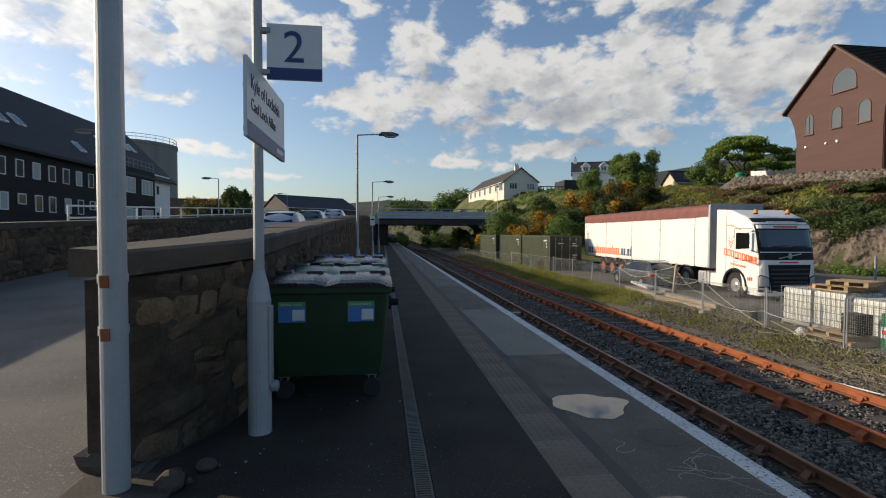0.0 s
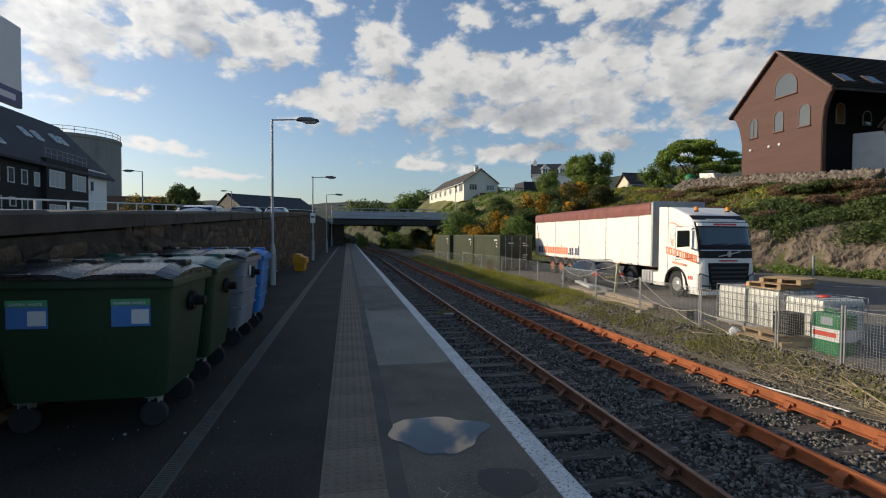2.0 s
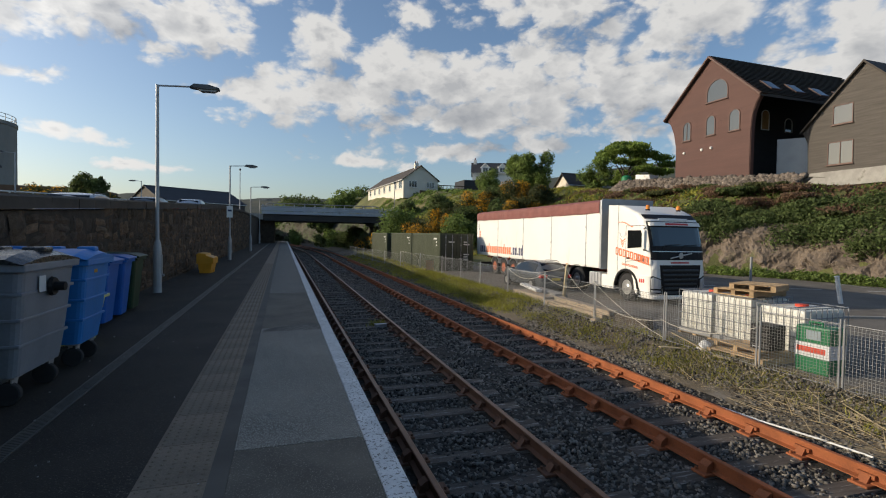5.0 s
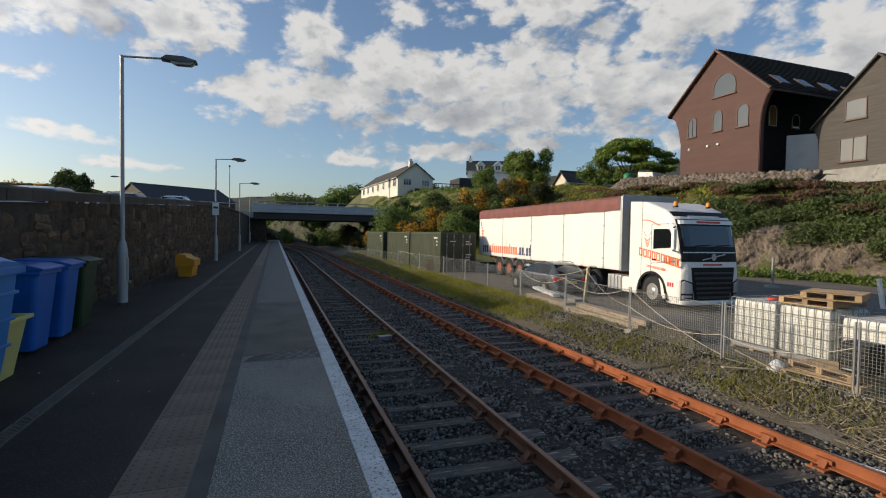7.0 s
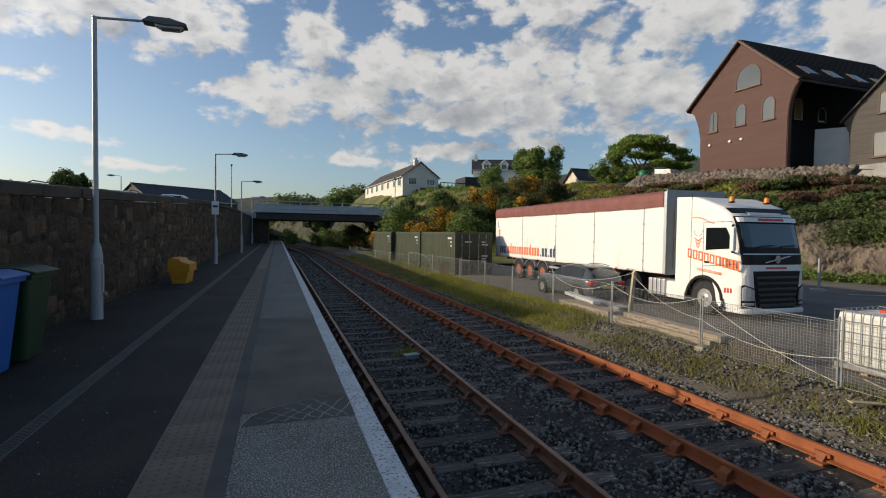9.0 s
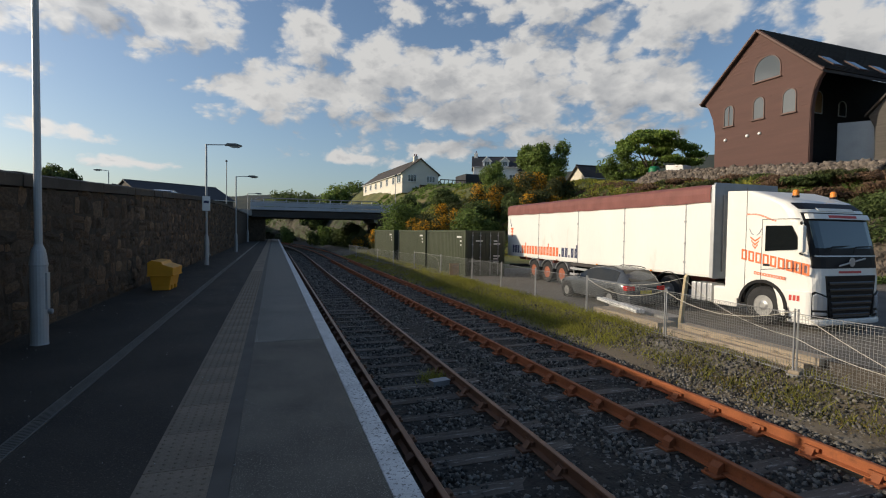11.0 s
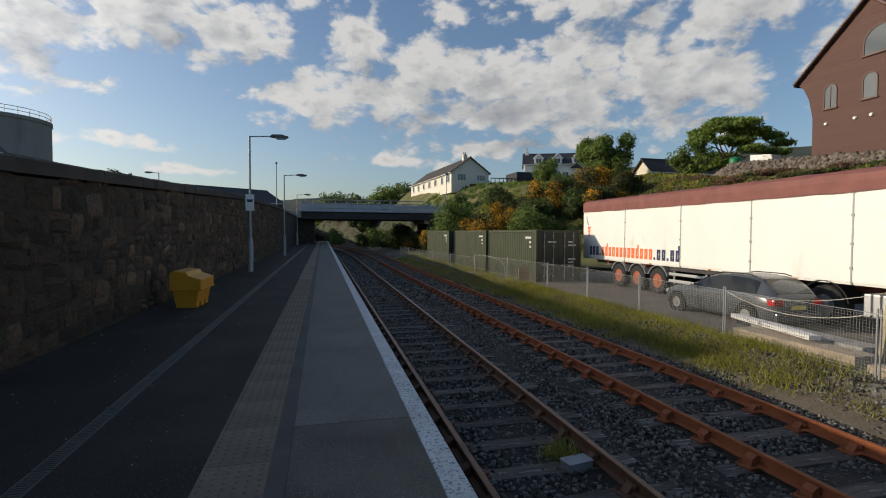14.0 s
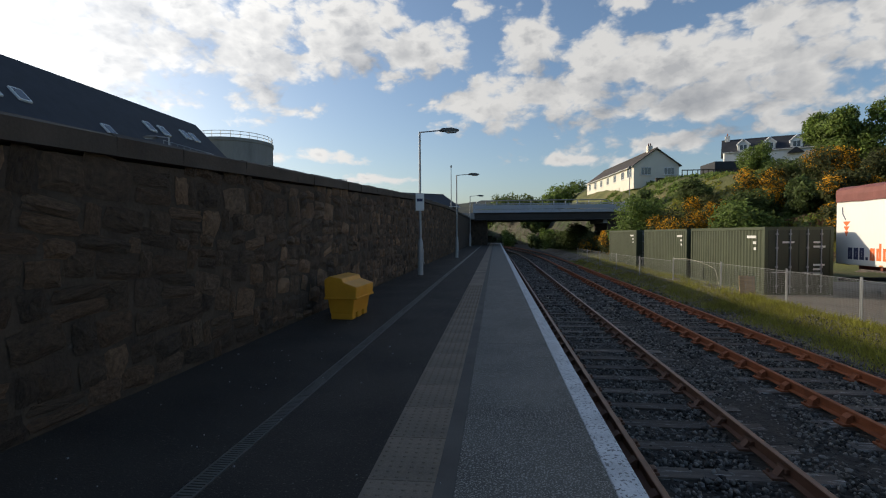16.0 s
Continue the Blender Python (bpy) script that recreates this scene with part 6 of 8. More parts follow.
# ---- bridge ----
BY0, BY1 = 80.0, 89.0
bridge = thing("road_bridge", pose(0, BY0, 0), "grey steel road bridge over the railway", "bridge", kind="structure")
M["bridge_grey"] = mat("pale_grey_bridge_paint", (.42, .45, .49), .6, var=.15, scale=.6, grain=12, bump=.1, stain=(.2, .18, .16), stain_scale=.8, stain_at=.62)
M["bridge_dark"] = mat("dark_bridge_steel", (.05, .045, .042), .7, var=.3, scale=.7, grain=10, bump=.15)
part("girder", prism(B(), [(0, 3.15), (.35, 3.15), (.35, 3.25), (.2, 3.3), (.2, 3.95), (.35, 4.0), (.35, 4.1), (0, 4.1), (0, 4.0), (.13, 3.95), (.13, 3.3), (0, 3.25)], "x", -3.4, 15.6), M["bridge_dark"], bridge, "dark riveted main girder")
part("girder", box(B(), -3.4, 15.6, 8.6, 9.0, 3.15, 4.1), M["bridge_dark"], bridge)
part("deck", box(B(), -3.4, 30, .35, 8.6, 3.7, 4.12), M["bridge_dark"], bridge)
part("deck", box(B(), -30, -3.4, .0, 8.6, 3.3, 4.12), M["concrete"], bridge)
part("parapet_beam", box(B(), -3.6, 16.2, -.12, .12, 4.1, 4.5, .02), M["bridge_grey"], bridge)
for i in range(14):
    x = -3.4 + i * 1.42
    part("parapet_post", box(B(), x - .05, x + .05, -.08, .08, 4.5, 5.5, .01), M["bridge_grey"], bridge)
bm = B()
for x in np.arange(-3.3, 15.6, .18):
    box(bm, x - .01, x + .01, -.01, .01, 4.55, 5.2)
part("infill_bar", bm, M["bridge_grey"], bridge)
bm = B()
box(bm, -3.6, 16.2, -.04, .04, 5.15, 5.25)
box(bm, -3.6, 16.2, -.1, -.02, 4.55, 5.05)
part("guard_rail", bm, M["bridge_grey"], bridge)
bm = B()
pipe(bm, [(-3.3, 0, 4.9), (-3.0, 0, 5.45), (-2.6, 0, 5.62), (12.6, 0, 5.62), (13.1, 0, 5.45), (13.4, 0, 4.9)], .06, 6)
part("top_rail", bm, M["galv"], bridge)
part("top_rail", pipe(B(), [(-3.3, 8.7, 5.5), (15.4, 8.7, 5.5)], .06, 6), M["galv"], bridge)
part("abutment", box(B(), 13.1, 16.5, .3, 8.8, -1.5, 3.7), M["mortar"], bridge)
part("abutment", box(B(), -3.9, -1.85, 1.0, 8.8, -1.5, 3.7), M["mortar"], bridge)
part("bearing_shelf", box(B(), 12.6, 13.1, .3, 8.8, 2.7, 3.15), M["concrete"], bridge)

# cutting beyond the bridge
def cutting(u, v):
    y = 84 + u * 90
    cx = 12.5 - .0019 * (y - 78) ** 2 * 1.0 - u * 2
    z = -1.2 + v * 7.0
    d = noise.fractal(Vector((y * .4, z * .6, 7.0)), 1.0, 2.0, 4) * .8
    return Vector((cx + v * v * 4 + d, y + .8 * noise.noise(Vector((z, y * .5, 1))), z + .2 * d))


structure("cutting_rock", grid(70, 14, cutting), M["rock_mossy"], "rock cutting with weeds beyond the bridge", "rock")
def cutting_w(u, v):
    y = 90 + u * 90
    cx = -4.6 - .0016 * (y - 70) ** 2
    z = -1.2 + v * 6.0
    d = noise.fractal(Vector((y * .4, z * .6, 17.0)), 1.0, 2.0, 4) * .7
    return Vector((cx - v * v * 3 - d, y, z))
structure("cutting_bank", grid(50, 10, cutting_w), M["grassland"], "green bank beyond the bridge", "bank")
for i, (x, y, rr, rz, k) in enumerate(((8.6, 92, 1.5, 1.6, 1), (7.8, 97, 1.6, 1.8, 0), (6.5, 103, 1.5, 1.5, 1), (-3.9, 99, 1.6, 2.4, 0), (-5.5, 104, 2, 2.6, 1), (1.8, 118, 2.0, 1.9, 0), (10.0, 88, 1.4, 1.5, 1))):
    bush("bush", x, y, -1.0, rr, rr, rz, 2400, .12, (M["leaf"], M["leaf_dark"])[k], "green bush beside the track beyond the bridge", 400 + i, 0, "bush", "bushes in the cutting")

# ---- distance ----
M["far_hill"] = mat("heather_hill", (.045, .055, .045), .95, var=.3, scale=.01, grain=.06, bump=0, stain=(.075, .075, .05), stain_scale=.012)
def far_hill(u, v):
    az = -75 + u * 165
    el = interp(az, (-75, -40, -25, -14, -8, 0, 8, 14, 22, 30, 38, 46, 55, 65, 90), (1.4, 1.8, 2.4, 3.4, 3.2, 3.9, 3.7, 4.3, 5.4, 6.6, 7.6, 8.4, 7.8, 6.6, 4)) + .35 * noise.fractal(Vector((az * .12, 3, 0)), 1.0, 2.0, 5)
    dist = 650 + 250 * v
    zz = (dist * math.tan(radians(el)) * (1 if v > .9 else smooth01(-.3, 1.1, v)) + 1.5) * (0 if v < .05 else 1)
    return Vector((math.sin(radians(az)) * dist, math.cos(radians(az)) * dist, zz))
tagged(new("far_hills", to_mesh("far_hills", grid(220, 6, far_hill), M["far_hill"], True)), "low dark heather hills in the distance", "hills", "", "structure")
for i, (x, y, z, rr, k) in enumerate(((4, 150, 8, 6, 1), (11, 155, 8.5, 5, 1), (18, 150, 10, 5, 0), (-2, 170, 7, 5, 0), (24, 170, 11, 6, 1), (42, 140, 12, 5, 1), (12, 130, 8.0, 4.0, 0), (7, 120, 5.2, 3.5, 1))):
    bush("far_bush", x, y, z - 3, rr, rr, rr * .8, 2600, .28, (M["leaf"], M["leaf_dark"])[k], "distant dark green trees behind the bridge", 500 + i, 0, "bush", "far bushes")

# ---- beyond the car park ----
lb = thing("long_building", pose(-30.5, 14, 1.5), "long black timber building with dark slate roof", "building")
part("wall", box(B(), -11, 0, 26, 52.5, -2, 6.9), M["black_clad"], lb, "black timber cladding")
part("white_wall", box(B(), -10.5, .12, 52.5, 57.4, -2, 7.4), M["render_white"], lb, "white rendered end bay")
bm = B()
prism(bm, [(.6, 6.75), (-5.5, 13.0), (-11.6, 6.75), (-11.6, 6.5), (-5.5, 12.7), (.6, 6.5)], "y", 25.6, 58.4)
ro = part("roof", bm, M["slate"], lb, "dark slate roof")
part("gable_infill", prism(B(), [(0, 6.5), (-5.5, 12.5), (-11, 6.5)], "y", 26, 57.2), M["slate"], lb)
for y, f in ((28, .36), (31.5, .40), (33.6, .42), (40.0, .25), (47, .55), (49, .55), (53, .62), (54.5, .62)):
    m = Matrix.Translation((.6 - 6.1 * f, y, 6.75 + 6.25 * f)) @ pose(0, 0, 0, 0, 45.7, 0)
    s = part("skylight", box(B(), -.65, .65, -.45, .45, .0, .14, .01, m=m), M["frame_white"], ro)
    part("pane", box(B(), -.52, .52, -.34, .34, .14, .15, m=m), M["pane"], s)
def face_e(x, y, z):
    return pose(x, y, z, 0, 0, 90)
for i in range(10):
    y = 27.2 + i * 1.85
    window(lb, face_e(.03, y, 4.5), .85, 1.35, M["frame_white"], False, 0, False, M["blind"] if i % 3 == 0 else None)
    window(lb, face_e(.03, y + (.2 if i % 4 else 0), 1.9 + (.5 if i % 5 == 2 else 0)), .85, 1.35 - (.5 if i % 5 == 2 else 0), M["frame_white"], False, 0, False, M["blind"] if i % 4 == 1 else None)
part("glazed_bay", box(B(), 0, .5, 44.5, 52.3, -2, 7.4), M["black_clad"], lb)
for y in (46.2, 50.3):
    for z in (1.2, 4.6):
        window(lb, face_e(.54, y, z), 2.6, 1.7, M["frame_white"], False, 2, False, M["blind"])
bm = B()
for i in range(9):
    tube(bm, (.4, 44.6 + i * .95, 7.4), (.4, 44.6 + i * .95, 8.4), .03, seg=5)
pipe(bm, [(.4, 44.5, 8.4), (.4, 52.3, 8.4)], .03, 5)
pipe(bm, [(.4, 44.5, 7.9), (.4, 52.3, 7.9)], .03, 5)
part("balcony_rail", bm, M["galv"], lb)
for z in (1.6, 4.9):
    window(lb, face_e(.15, 53.8, z), .9, 1.2, M["frame_white"], False, 0, False)
tank = thing("storage_tank", pose(-53.5, 112, 2), "large grey concrete storage tank with top railing", "tank")
M["tank_grey"] = mat("grey_tank_concrete", (.23, .225, .21), .85, var=.15, scale=.2, grain=3, bump=.2, stain=(.17, .165, .15), stain_scale=.15, stretch=(1, 1, .3))
part("shell", lathe(B(), [(7.6, -3), (7.6, 17.2), (7.75, 17.3), (7.75, 17.9), (7.2, 18.0), (.1, 18.6)], 48), M["tank_grey"], tank, smooth=False)
bm = B()
for i in range(28):
    a = i * 2 * math.pi / 28
    tube(bm, (7.5 * math.cos(a), 7.5 * math.sin(a), 17.9), (7.5 * math.cos(a), 7.5 * math.sin(a), 19.1), .05, seg=5)
for z in (18.5, 19.1):
    pipe(bm, [(7.5 * math.cos(i * math.pi / 20), 7.5 * math.sin(i * math.pi / 20), z) for i in range(41)], .05, 5)
part("railing", bm, M["galv"], tank)
M["brick_brown"] = mat("brown_brick_wall", (.13, .085, .06), .9, var=.2, scale=.5, grain=8)
structure("low_building", box(B(), -49, -30, 100, 112, 1, 8.2), M["brick_brown"], "low brown flat-roofed building by the tank", "building")
for i, (x, y, rr, rz, fl) in enumerate(((-31, 92, 3.0, 2.6, 900), (-27.5, 95, 2.4, 2.0, 900), (-35, 94, 2.6, 2.4, 500), (-24.5, 97, 1.8, 1.4, 0))):
    bush("gorse_bush", x, y, 3.4, rr, rr, rz, 2600, .16, M["leaf_gorse"], "gorse bush by the tank in yellow flower", 600 + i, fl, "bush", "gorse bushes")
tree("tree", -26.8, 88, 3.2, 6.2, 2.4, 4.2, 5000, .16, M["leaf_dark"], "dark rounded conifer by the car park", 44, 1.0)
gable_house(pose(-27.0, 118, 4.0, 0, 0, -52), 13, 18, 3.4, 6.3, M["grey_clad"], M["slate"], "long low grey shed with shallow roof", (), "shed", .3)
gable_house(pose(-17.5, 120, 4.0, 0, 0, -20), 5, 8, 2.4, 4.0, M["render_white"], M["slate"], "small white shed near the car park", (), "shed", .2)


# ---- platform furniture ----
M["lantern_grey"] = mat("grey_lantern", (.12, .12, .12), .5, var=.2)
M["lamp_glass"] = mat("lantern_bowl", (.35, .35, .33), .3, var=.1)


def lamp_post(m, h=5.0, arm=.75, lantern=.62, sleeve=1.12, label="slim grey lamp post with a flat lantern", group="platform lamps", yaw=0):
    lp = thing("lamp_post", m, label, "lamp post", group)
    part("sleeve", lathe(B(), [(.10, 0), (.095, .02), (.095, sleeve - .12), (.10, sleeve - .1), (.075, sleeve + .08), (.045, sleeve + .16)], 18), M["post_grey"], lp)
    bm = B()
    tube(bm, (0, 0, sleeve + .1), (0, 0, h), .044, .036, 12)
    part("pole", bm, M["post_grey"], lp)
    d = part("access_door", box(B(), .075, .104, -.045, .045, .45, sleeve - .2, .008), M["post_grey"], lp)
    part("lock", lathe(B(), [(.035, 0), (.035, .04), (.02, .05)], 10, (.1, 0, .42), "x"), M["galv"], d)
    part("arm", pipe(B(), [(0, 0, h - .02), (arm, 0, h + .03)], .022, 8), M["post_grey"], lp)
    bm = B()
    prism(bm, [(arm - .06, h + .0), (arm + .05, h + .09), (arm + lantern * .6, h + .10), (arm + lantern, h + .04), (arm + lantern, h + .0), (arm + lantern * .5, h - .03)], "y", -.12, .12, .02)
    la = part("lantern", bm, M["lantern_grey"], lp)
    part("bowl", prism(B(), [(arm + .1, h - .005), (arm + lantern - .04, h - .002), (arm + lantern - .12, h - .06), (arm + .22, h - .07)], "y", -.09, .09), M["lamp_glass"], la)
    return lp


l1 = lamp_post(pose(-3.56, 19.97, 0))
l2 = copy_thing(l1, pose(-3.37, 34.8, 0))
copy_thing(l1, pose(-3.08, 47.4, 0))
copy_thing(l1, pose(-3.25, 66.5, .2))
notice = thing("notice_plate", pose(-3.37, 34.74, 2.55), "small white notice fixed on the lamp post", "sign")
part("plate", box(B(), -.15, .15, -.012, .0, -.3, .3, .004), M["frame_white"], notice)
part("lettering", box(B(), -.1, .1, -.016, -.011, .02, .12), M["navy"], notice)
part("bracket", box(B(), -.06, .06, -.002, .1, -.05, .05, .006), M["galv"], notice)
mast = thing("mast", pose(-6.8, 85.0, 3.2), "tall thin grey mast behind the wall", "mast")
part("pole", tube(B(), (0, 0, 0), (0, 0, 7.4), .07, .05, 8), M["post_grey"], mast)
part("head", lathe(B(), [(.12, 0), (.14, .2), (.05, .3)], 10, (0, 0, 7.4)), M["lantern_grey"], mast)
mast2 = thing("signal_post", pose(14.6, 76.0, 2.6), "thin steel post by the bridge", "post")
part("pole", tube(B(), (0, 0, 0), (0, 0, 6.2), .06, .05, 8), M["galv"], mast2)
part("cap", box(B(), -.15, .15, -.1, .1, 6.2, 6.5, .02), M["lantern_grey"], mast2)

near_post = thing("lamp_column", pose(-4.47, 6.93, 0), "thick grey painted steel column with rusted bands", "lamp post")
part("foot", box(B(), -.34, .36, -.3, .22, -.02, .03, .03), M["coping"], near_post, "rough stone footing")
part("pole", tube(B(), (0, 0, 0), (0, 0, 5.6), .082, .078, 20), M["post_grey"], near_post)
for z in (1.06, 1.40):
    b = part("band", lathe(B(), [(.08, 0), (.088, .0), (.088, .055), (.08, .055)], 20, (0, 0, z)), M["post_grey"], near_post)
    part("rust_spot", box(B(), -.035, .02, -.094, -.082, z - .03, z + .05, .004), M["rust"], b)
part("arm", pipe(B(), [(0, 0, 5.55), (.75, 0, 5.65)], .03, 8), M["post_grey"], near_post)
part("lantern", prism(B(), [(.7, 5.6), (.8, 5.7), (1.3, 5.7), (1.4, 5.62)], "y", -.12, .12, .02), M["lantern_grey"], near_post)


def lettering(text, size, material, m, parent, name="lettering"):
    cu = bpy.data.curves.new(name, "FONT")
    cu.body, cu.size, cu.extrude, cu.align_x = text, size, .0015, "LEFT"
    tmp = new(name, cu)
    me = bpy.data.meshes.new_from_object(tmp.evaluated_get(bpy.context.evaluated_depsgraph_get()))
    bpy.data.objects.remove(tmp)
    me.transform(m)
    me.materials.clear()
    me.materials.append(material)
    ob = new(name, me)
    ob.parent = parent
    return ob


M["sign_white"] = mat("sign_white", (.62, .63, .64), .4, var=.04, scale=2)
M["sign_blue"] = mat("sign_navy", (.03, .045, .16), .4, var=.06, scale=2)
sp = thing("sign_post", pose(-3.78, 7.86, 0), "grey steel post carrying the station signs", "post")
part("sleeve", lathe(B(), [(.10, 0), (.097, .02), (.097, 1.12), (.10, 1.14), (.075, 1.3), (.047, 1.4)], 20), M["post_grey"], sp)
part("pole", tube(B(), (0, 0, 1.35), (0, 0, 4.9), .045, .04, 14), M["post_grey"], sp)
d = part("access_door", box(B(), .085, .108, -.05, .05, .42, 1.1, .008), M["post_grey"], sp)
part("lock", lathe(B(), [(.05, 0), (.05, .05), (.03, .06)], 12, (.1, 0, .4), "x"), M["galv"], d)
ns = thing("station_sign", pose(-3.745, 7.33, 2.45), "white station name board with dark blue band", "sign")
part("board", box(B(), -.01, .02, 0, 1.38, 0, .60, .004), M["sign_white"], ns)
part("band", box(B(), .02, .023, .002, 1.378, .002, .125), M["sign_blue"], ns)
m_side = pose(.0235, 0, 0) @ pose(0, 0, 0, 90, 0, 90)
lettering("Kyle of Lochalsh", .155, M["navy"], pose(.0225, .10, .39, 90, 0, 90), ns)
lettering("Caol Loch Aillse", .13, M["drain"], pose(.0225, .10, .225, 90, 0, 90), ns)
part("emblem", box(B(), .0225, .025, 1.0, 1.3, .04, .085), M["sign_white"], ns)
part("bracket", box(B(), -.1, -.008, .32, .44, .1, .14, .005), M["galv"], ns)
part("bracket", box(B(), -.1, -.008, .32, .44, .45, .49, .005), M["galv"], ns)
ps = thing("platform_sign", pose(-3.70, 7.86, 3.03), "white square sign with dark blue number two", "sign")
part("board", box(B(), 0, .46, -.012, .012, 0, .47, .004), M["sign_white"], ps)
part("band", box(B(), .002, .458, -.015, -.0121, .002, .10), M["sign_blue"], ps)
lettering("2", .38, M["sign_blue"], pose(.13, -.0145, .15, 90, 0, 0), ps)
bm = B()
for z in (.06, .41):
    box(bm, -.1, .03, -.03, .03, z - .02, z + .02, .005)
part("bracket", bm, M["galv"], ps)

M["bin_green"] = mat("dark_green_plastic", (.014, .042, .018), .45, var=.2, scale=3, grain=40, bump=.08)
M["bin_lid_dark"] = mat("dark_grey_lid_plastic", (.02, .02, .021), .28, var=.25, scale=3, grain=40, bump=.08)
M["bin_lid_teal"] = mat("teal_green_lid_plastic", (.035, .085, .065), .3, var=.25, scale=3, grain=40, bump=.08)
M["bin_grey"] = mat("galvanised_grey_bin", (.19, .21, .24), .5, metal=.1, var=.2, scale=3, grain=40, bump=.1)
M["bin_blue"] = mat("bright_blue_plastic", (.02, .17, .47), .45, var=.15, scale=3, grain=40, bump=.06)
M["bin_royal"] = mat("royal_blue_plastic", (.012, .11, .42), .4, var=.15, scale=3, grain=40, bump=.06)
M["pale_yellow"] = mat("pale_yellow_plastic", (.55, .52, .19), .5, var=.12, scale=3, grain=40)
M["grit_yellow"] = mat("yellow_grit_bin_plastic", (.62, .28, .02), .5, var=.12, scale=3, grain=40, bump=.1, stain=(.4, .24, .05), stain_scale=4, stain_at=.66)
M["sticker_blue"] = mat("blue_sticker", (.06, .18, .45), .4, var=.15)
M["sticker_green"] = mat("green_sticker", (.08, .3, .14), .4, var=.15)


def castor(parent, x, y, z=0):
    c = part("castor", lathe(B(), [(.02, -.03), (.09, -.03), (.1, -.022), (.1, .022), (.09, .03), (.02, .03)], 20, (x, y, .1), "y"), M["rubber"], parent)
    bm = B()
    for s in (-1, 1):
        prism(bm, [(y - .02, .09), (y + .03, .09), (y + .1, .235), (y - .02, .235)], "x", x + s * .034 - .005, x + s * .034 + .005)
    box(bm, x - .06, x + .06, y - .03, y + .12, .23, .25)
    part("fork", bm, M["galv"], c)
    return c


def skip_bin(m, W, D, body_m, lid_m, label, stickers=False, ribs=False, H=1.17):
    """Four-wheeled bin: long side along x, from 0 to W; depth along y."""
    b = thing("wheeled_bin", m, label, "bin", "four-wheeled bins")
    bm = B()
    z0, z1, ins = .25, H, .09
    lo = [(ins, ins), (W - ins, ins), (W - ins, D - ins), (ins, D - ins)]
    hi = [(0, 0), (W, 0), (W, D), (0, D)]
    rows = []
    for k in range(6):
        f = k / 5
        rows.append([bm.verts.new((a[0] + (c[0] - a[0]) * f ** .8, a[1] + (c[1] - a[1]) * f ** .8, z0 + (z1 - z0) * f)) for a, c in zip(lo, hi)])
    for a, c in zip(rows, rows[1:]):
        for i in range(4):
            bm.faces.new((a[i], a[(i + 1) % 4], c[(i + 1) % 4], c[i]))
    bm.faces.new(rows[0])
    bmesh.ops.recalc_face_normals(bm, faces=bm.faces)
    es = [e for e in bm.edges if abs(e.verts[0].co.z - e.verts[1].co.z) > .05]
    bmesh.ops.bevel(bm, geom=es, offset=.06, segments=3, affect="EDGES", profile=.5)
    body = part("body", bm, body_m, b)
    part("rim", box(B(), -.03, W + .03, -.03, D + .03, H - .06, H + .015, .015), body_m, b)
    if ribs:
        bm = B()
        for z in (.5, .72, .94):
            k = (z - z0) / (z1 - z0)
            e = ins * (1 - k ** .8) - .012
            box(bm, e, W - e, e, D - e, z, z + .03, .008)
        part("rib", bm, body_m, body)
    # domed lid in two leaves with a ridge
    n = 10
    bm = B()
    def lidz(u, v):
        return H + .02 + .095 * (math.sin(math.pi * min(1, max(0, v * .9 + .05)))) ** .6
    vs = [[bm.verts.new((-.03 + (W + .06) * i / n, -.05 + (D + .08) * j / n, lidz(i / n, j / n) - (.05 if i in (0, n) else 0) - (.03 if i == n // 2 else 0))) for i in range(n + 1)] for j in range(n + 1)]
    for j in range(n):
        for i in range(n):
            bm.faces.new((vs[j][i], vs[j][i + 1], vs[j + 1][i + 1], vs[j + 1][i]))
    r = bmesh.ops.extrude_face_region(bm, geom=list(bm.faces))
    for v in [g for g in r["geom"] if isinstance(g, bmesh.types.BMVert)]:
        v.co.z = H + .012
    bmesh.ops.recalc_face_normals(bm, faces=bm.faces)
    lid = part("lid", bm, lid_m, b)
    for x in (.12, W / 2 - .18, W / 2 + .18, W - .12):
        part("hinge", box(B(), x - .09, x + .09, D * .45, D * .62, H + .085, H + .14, .02), lid_m, lid)
    for x in (.25, W - .25):
        bm = pipe(B(), [(x - .1, -.06, H + .05), (x - .1, -.1, H + .05), (x + .1, -.1, H + .05), (x + .1, -.06, H + .05)], .014, 6)
        part("lid_handle", bm, lid_m, lid)
    for x, s in ((0, -1), (W, 1)) if D > .9 else ():
        bm = B()
        tube(bm, (x, D / 2, H - .22), (x + s * .11, D / 2, H - .22), .045, .04, 10)
        tube(bm, (x, D / 2, H - .22), (x + s * .03, D / 2, H - .22), .09, .08, 12)
        part("trunnion", bm, M["black_plastic"], b)
    for x in (.18, W - .18):
        for y in (.16, D - .2):
            castor(b, x, y)
    if stickers:
        for x in (.15, W - .42):
            s = part("sticker", box(B(), x, x + .27, .012, .022, .82, 1.03, .003, m=None), M["sticker_blue"], b, "blue and green waste sticker")
            part("header", box(B(), x, x + .27, .008, .0118, .98, 1.03), M["sticker_green"], s)
            part("picture", box(B(), x + .14, x + .26, .008, .0118, .84, .95, .002), M["sign_white"], s)
            lettering("GENERAL WASTE", .028, M["sign_white"], pose(x + .02, .0065, .99, 90, 0, 0), s)
    return b


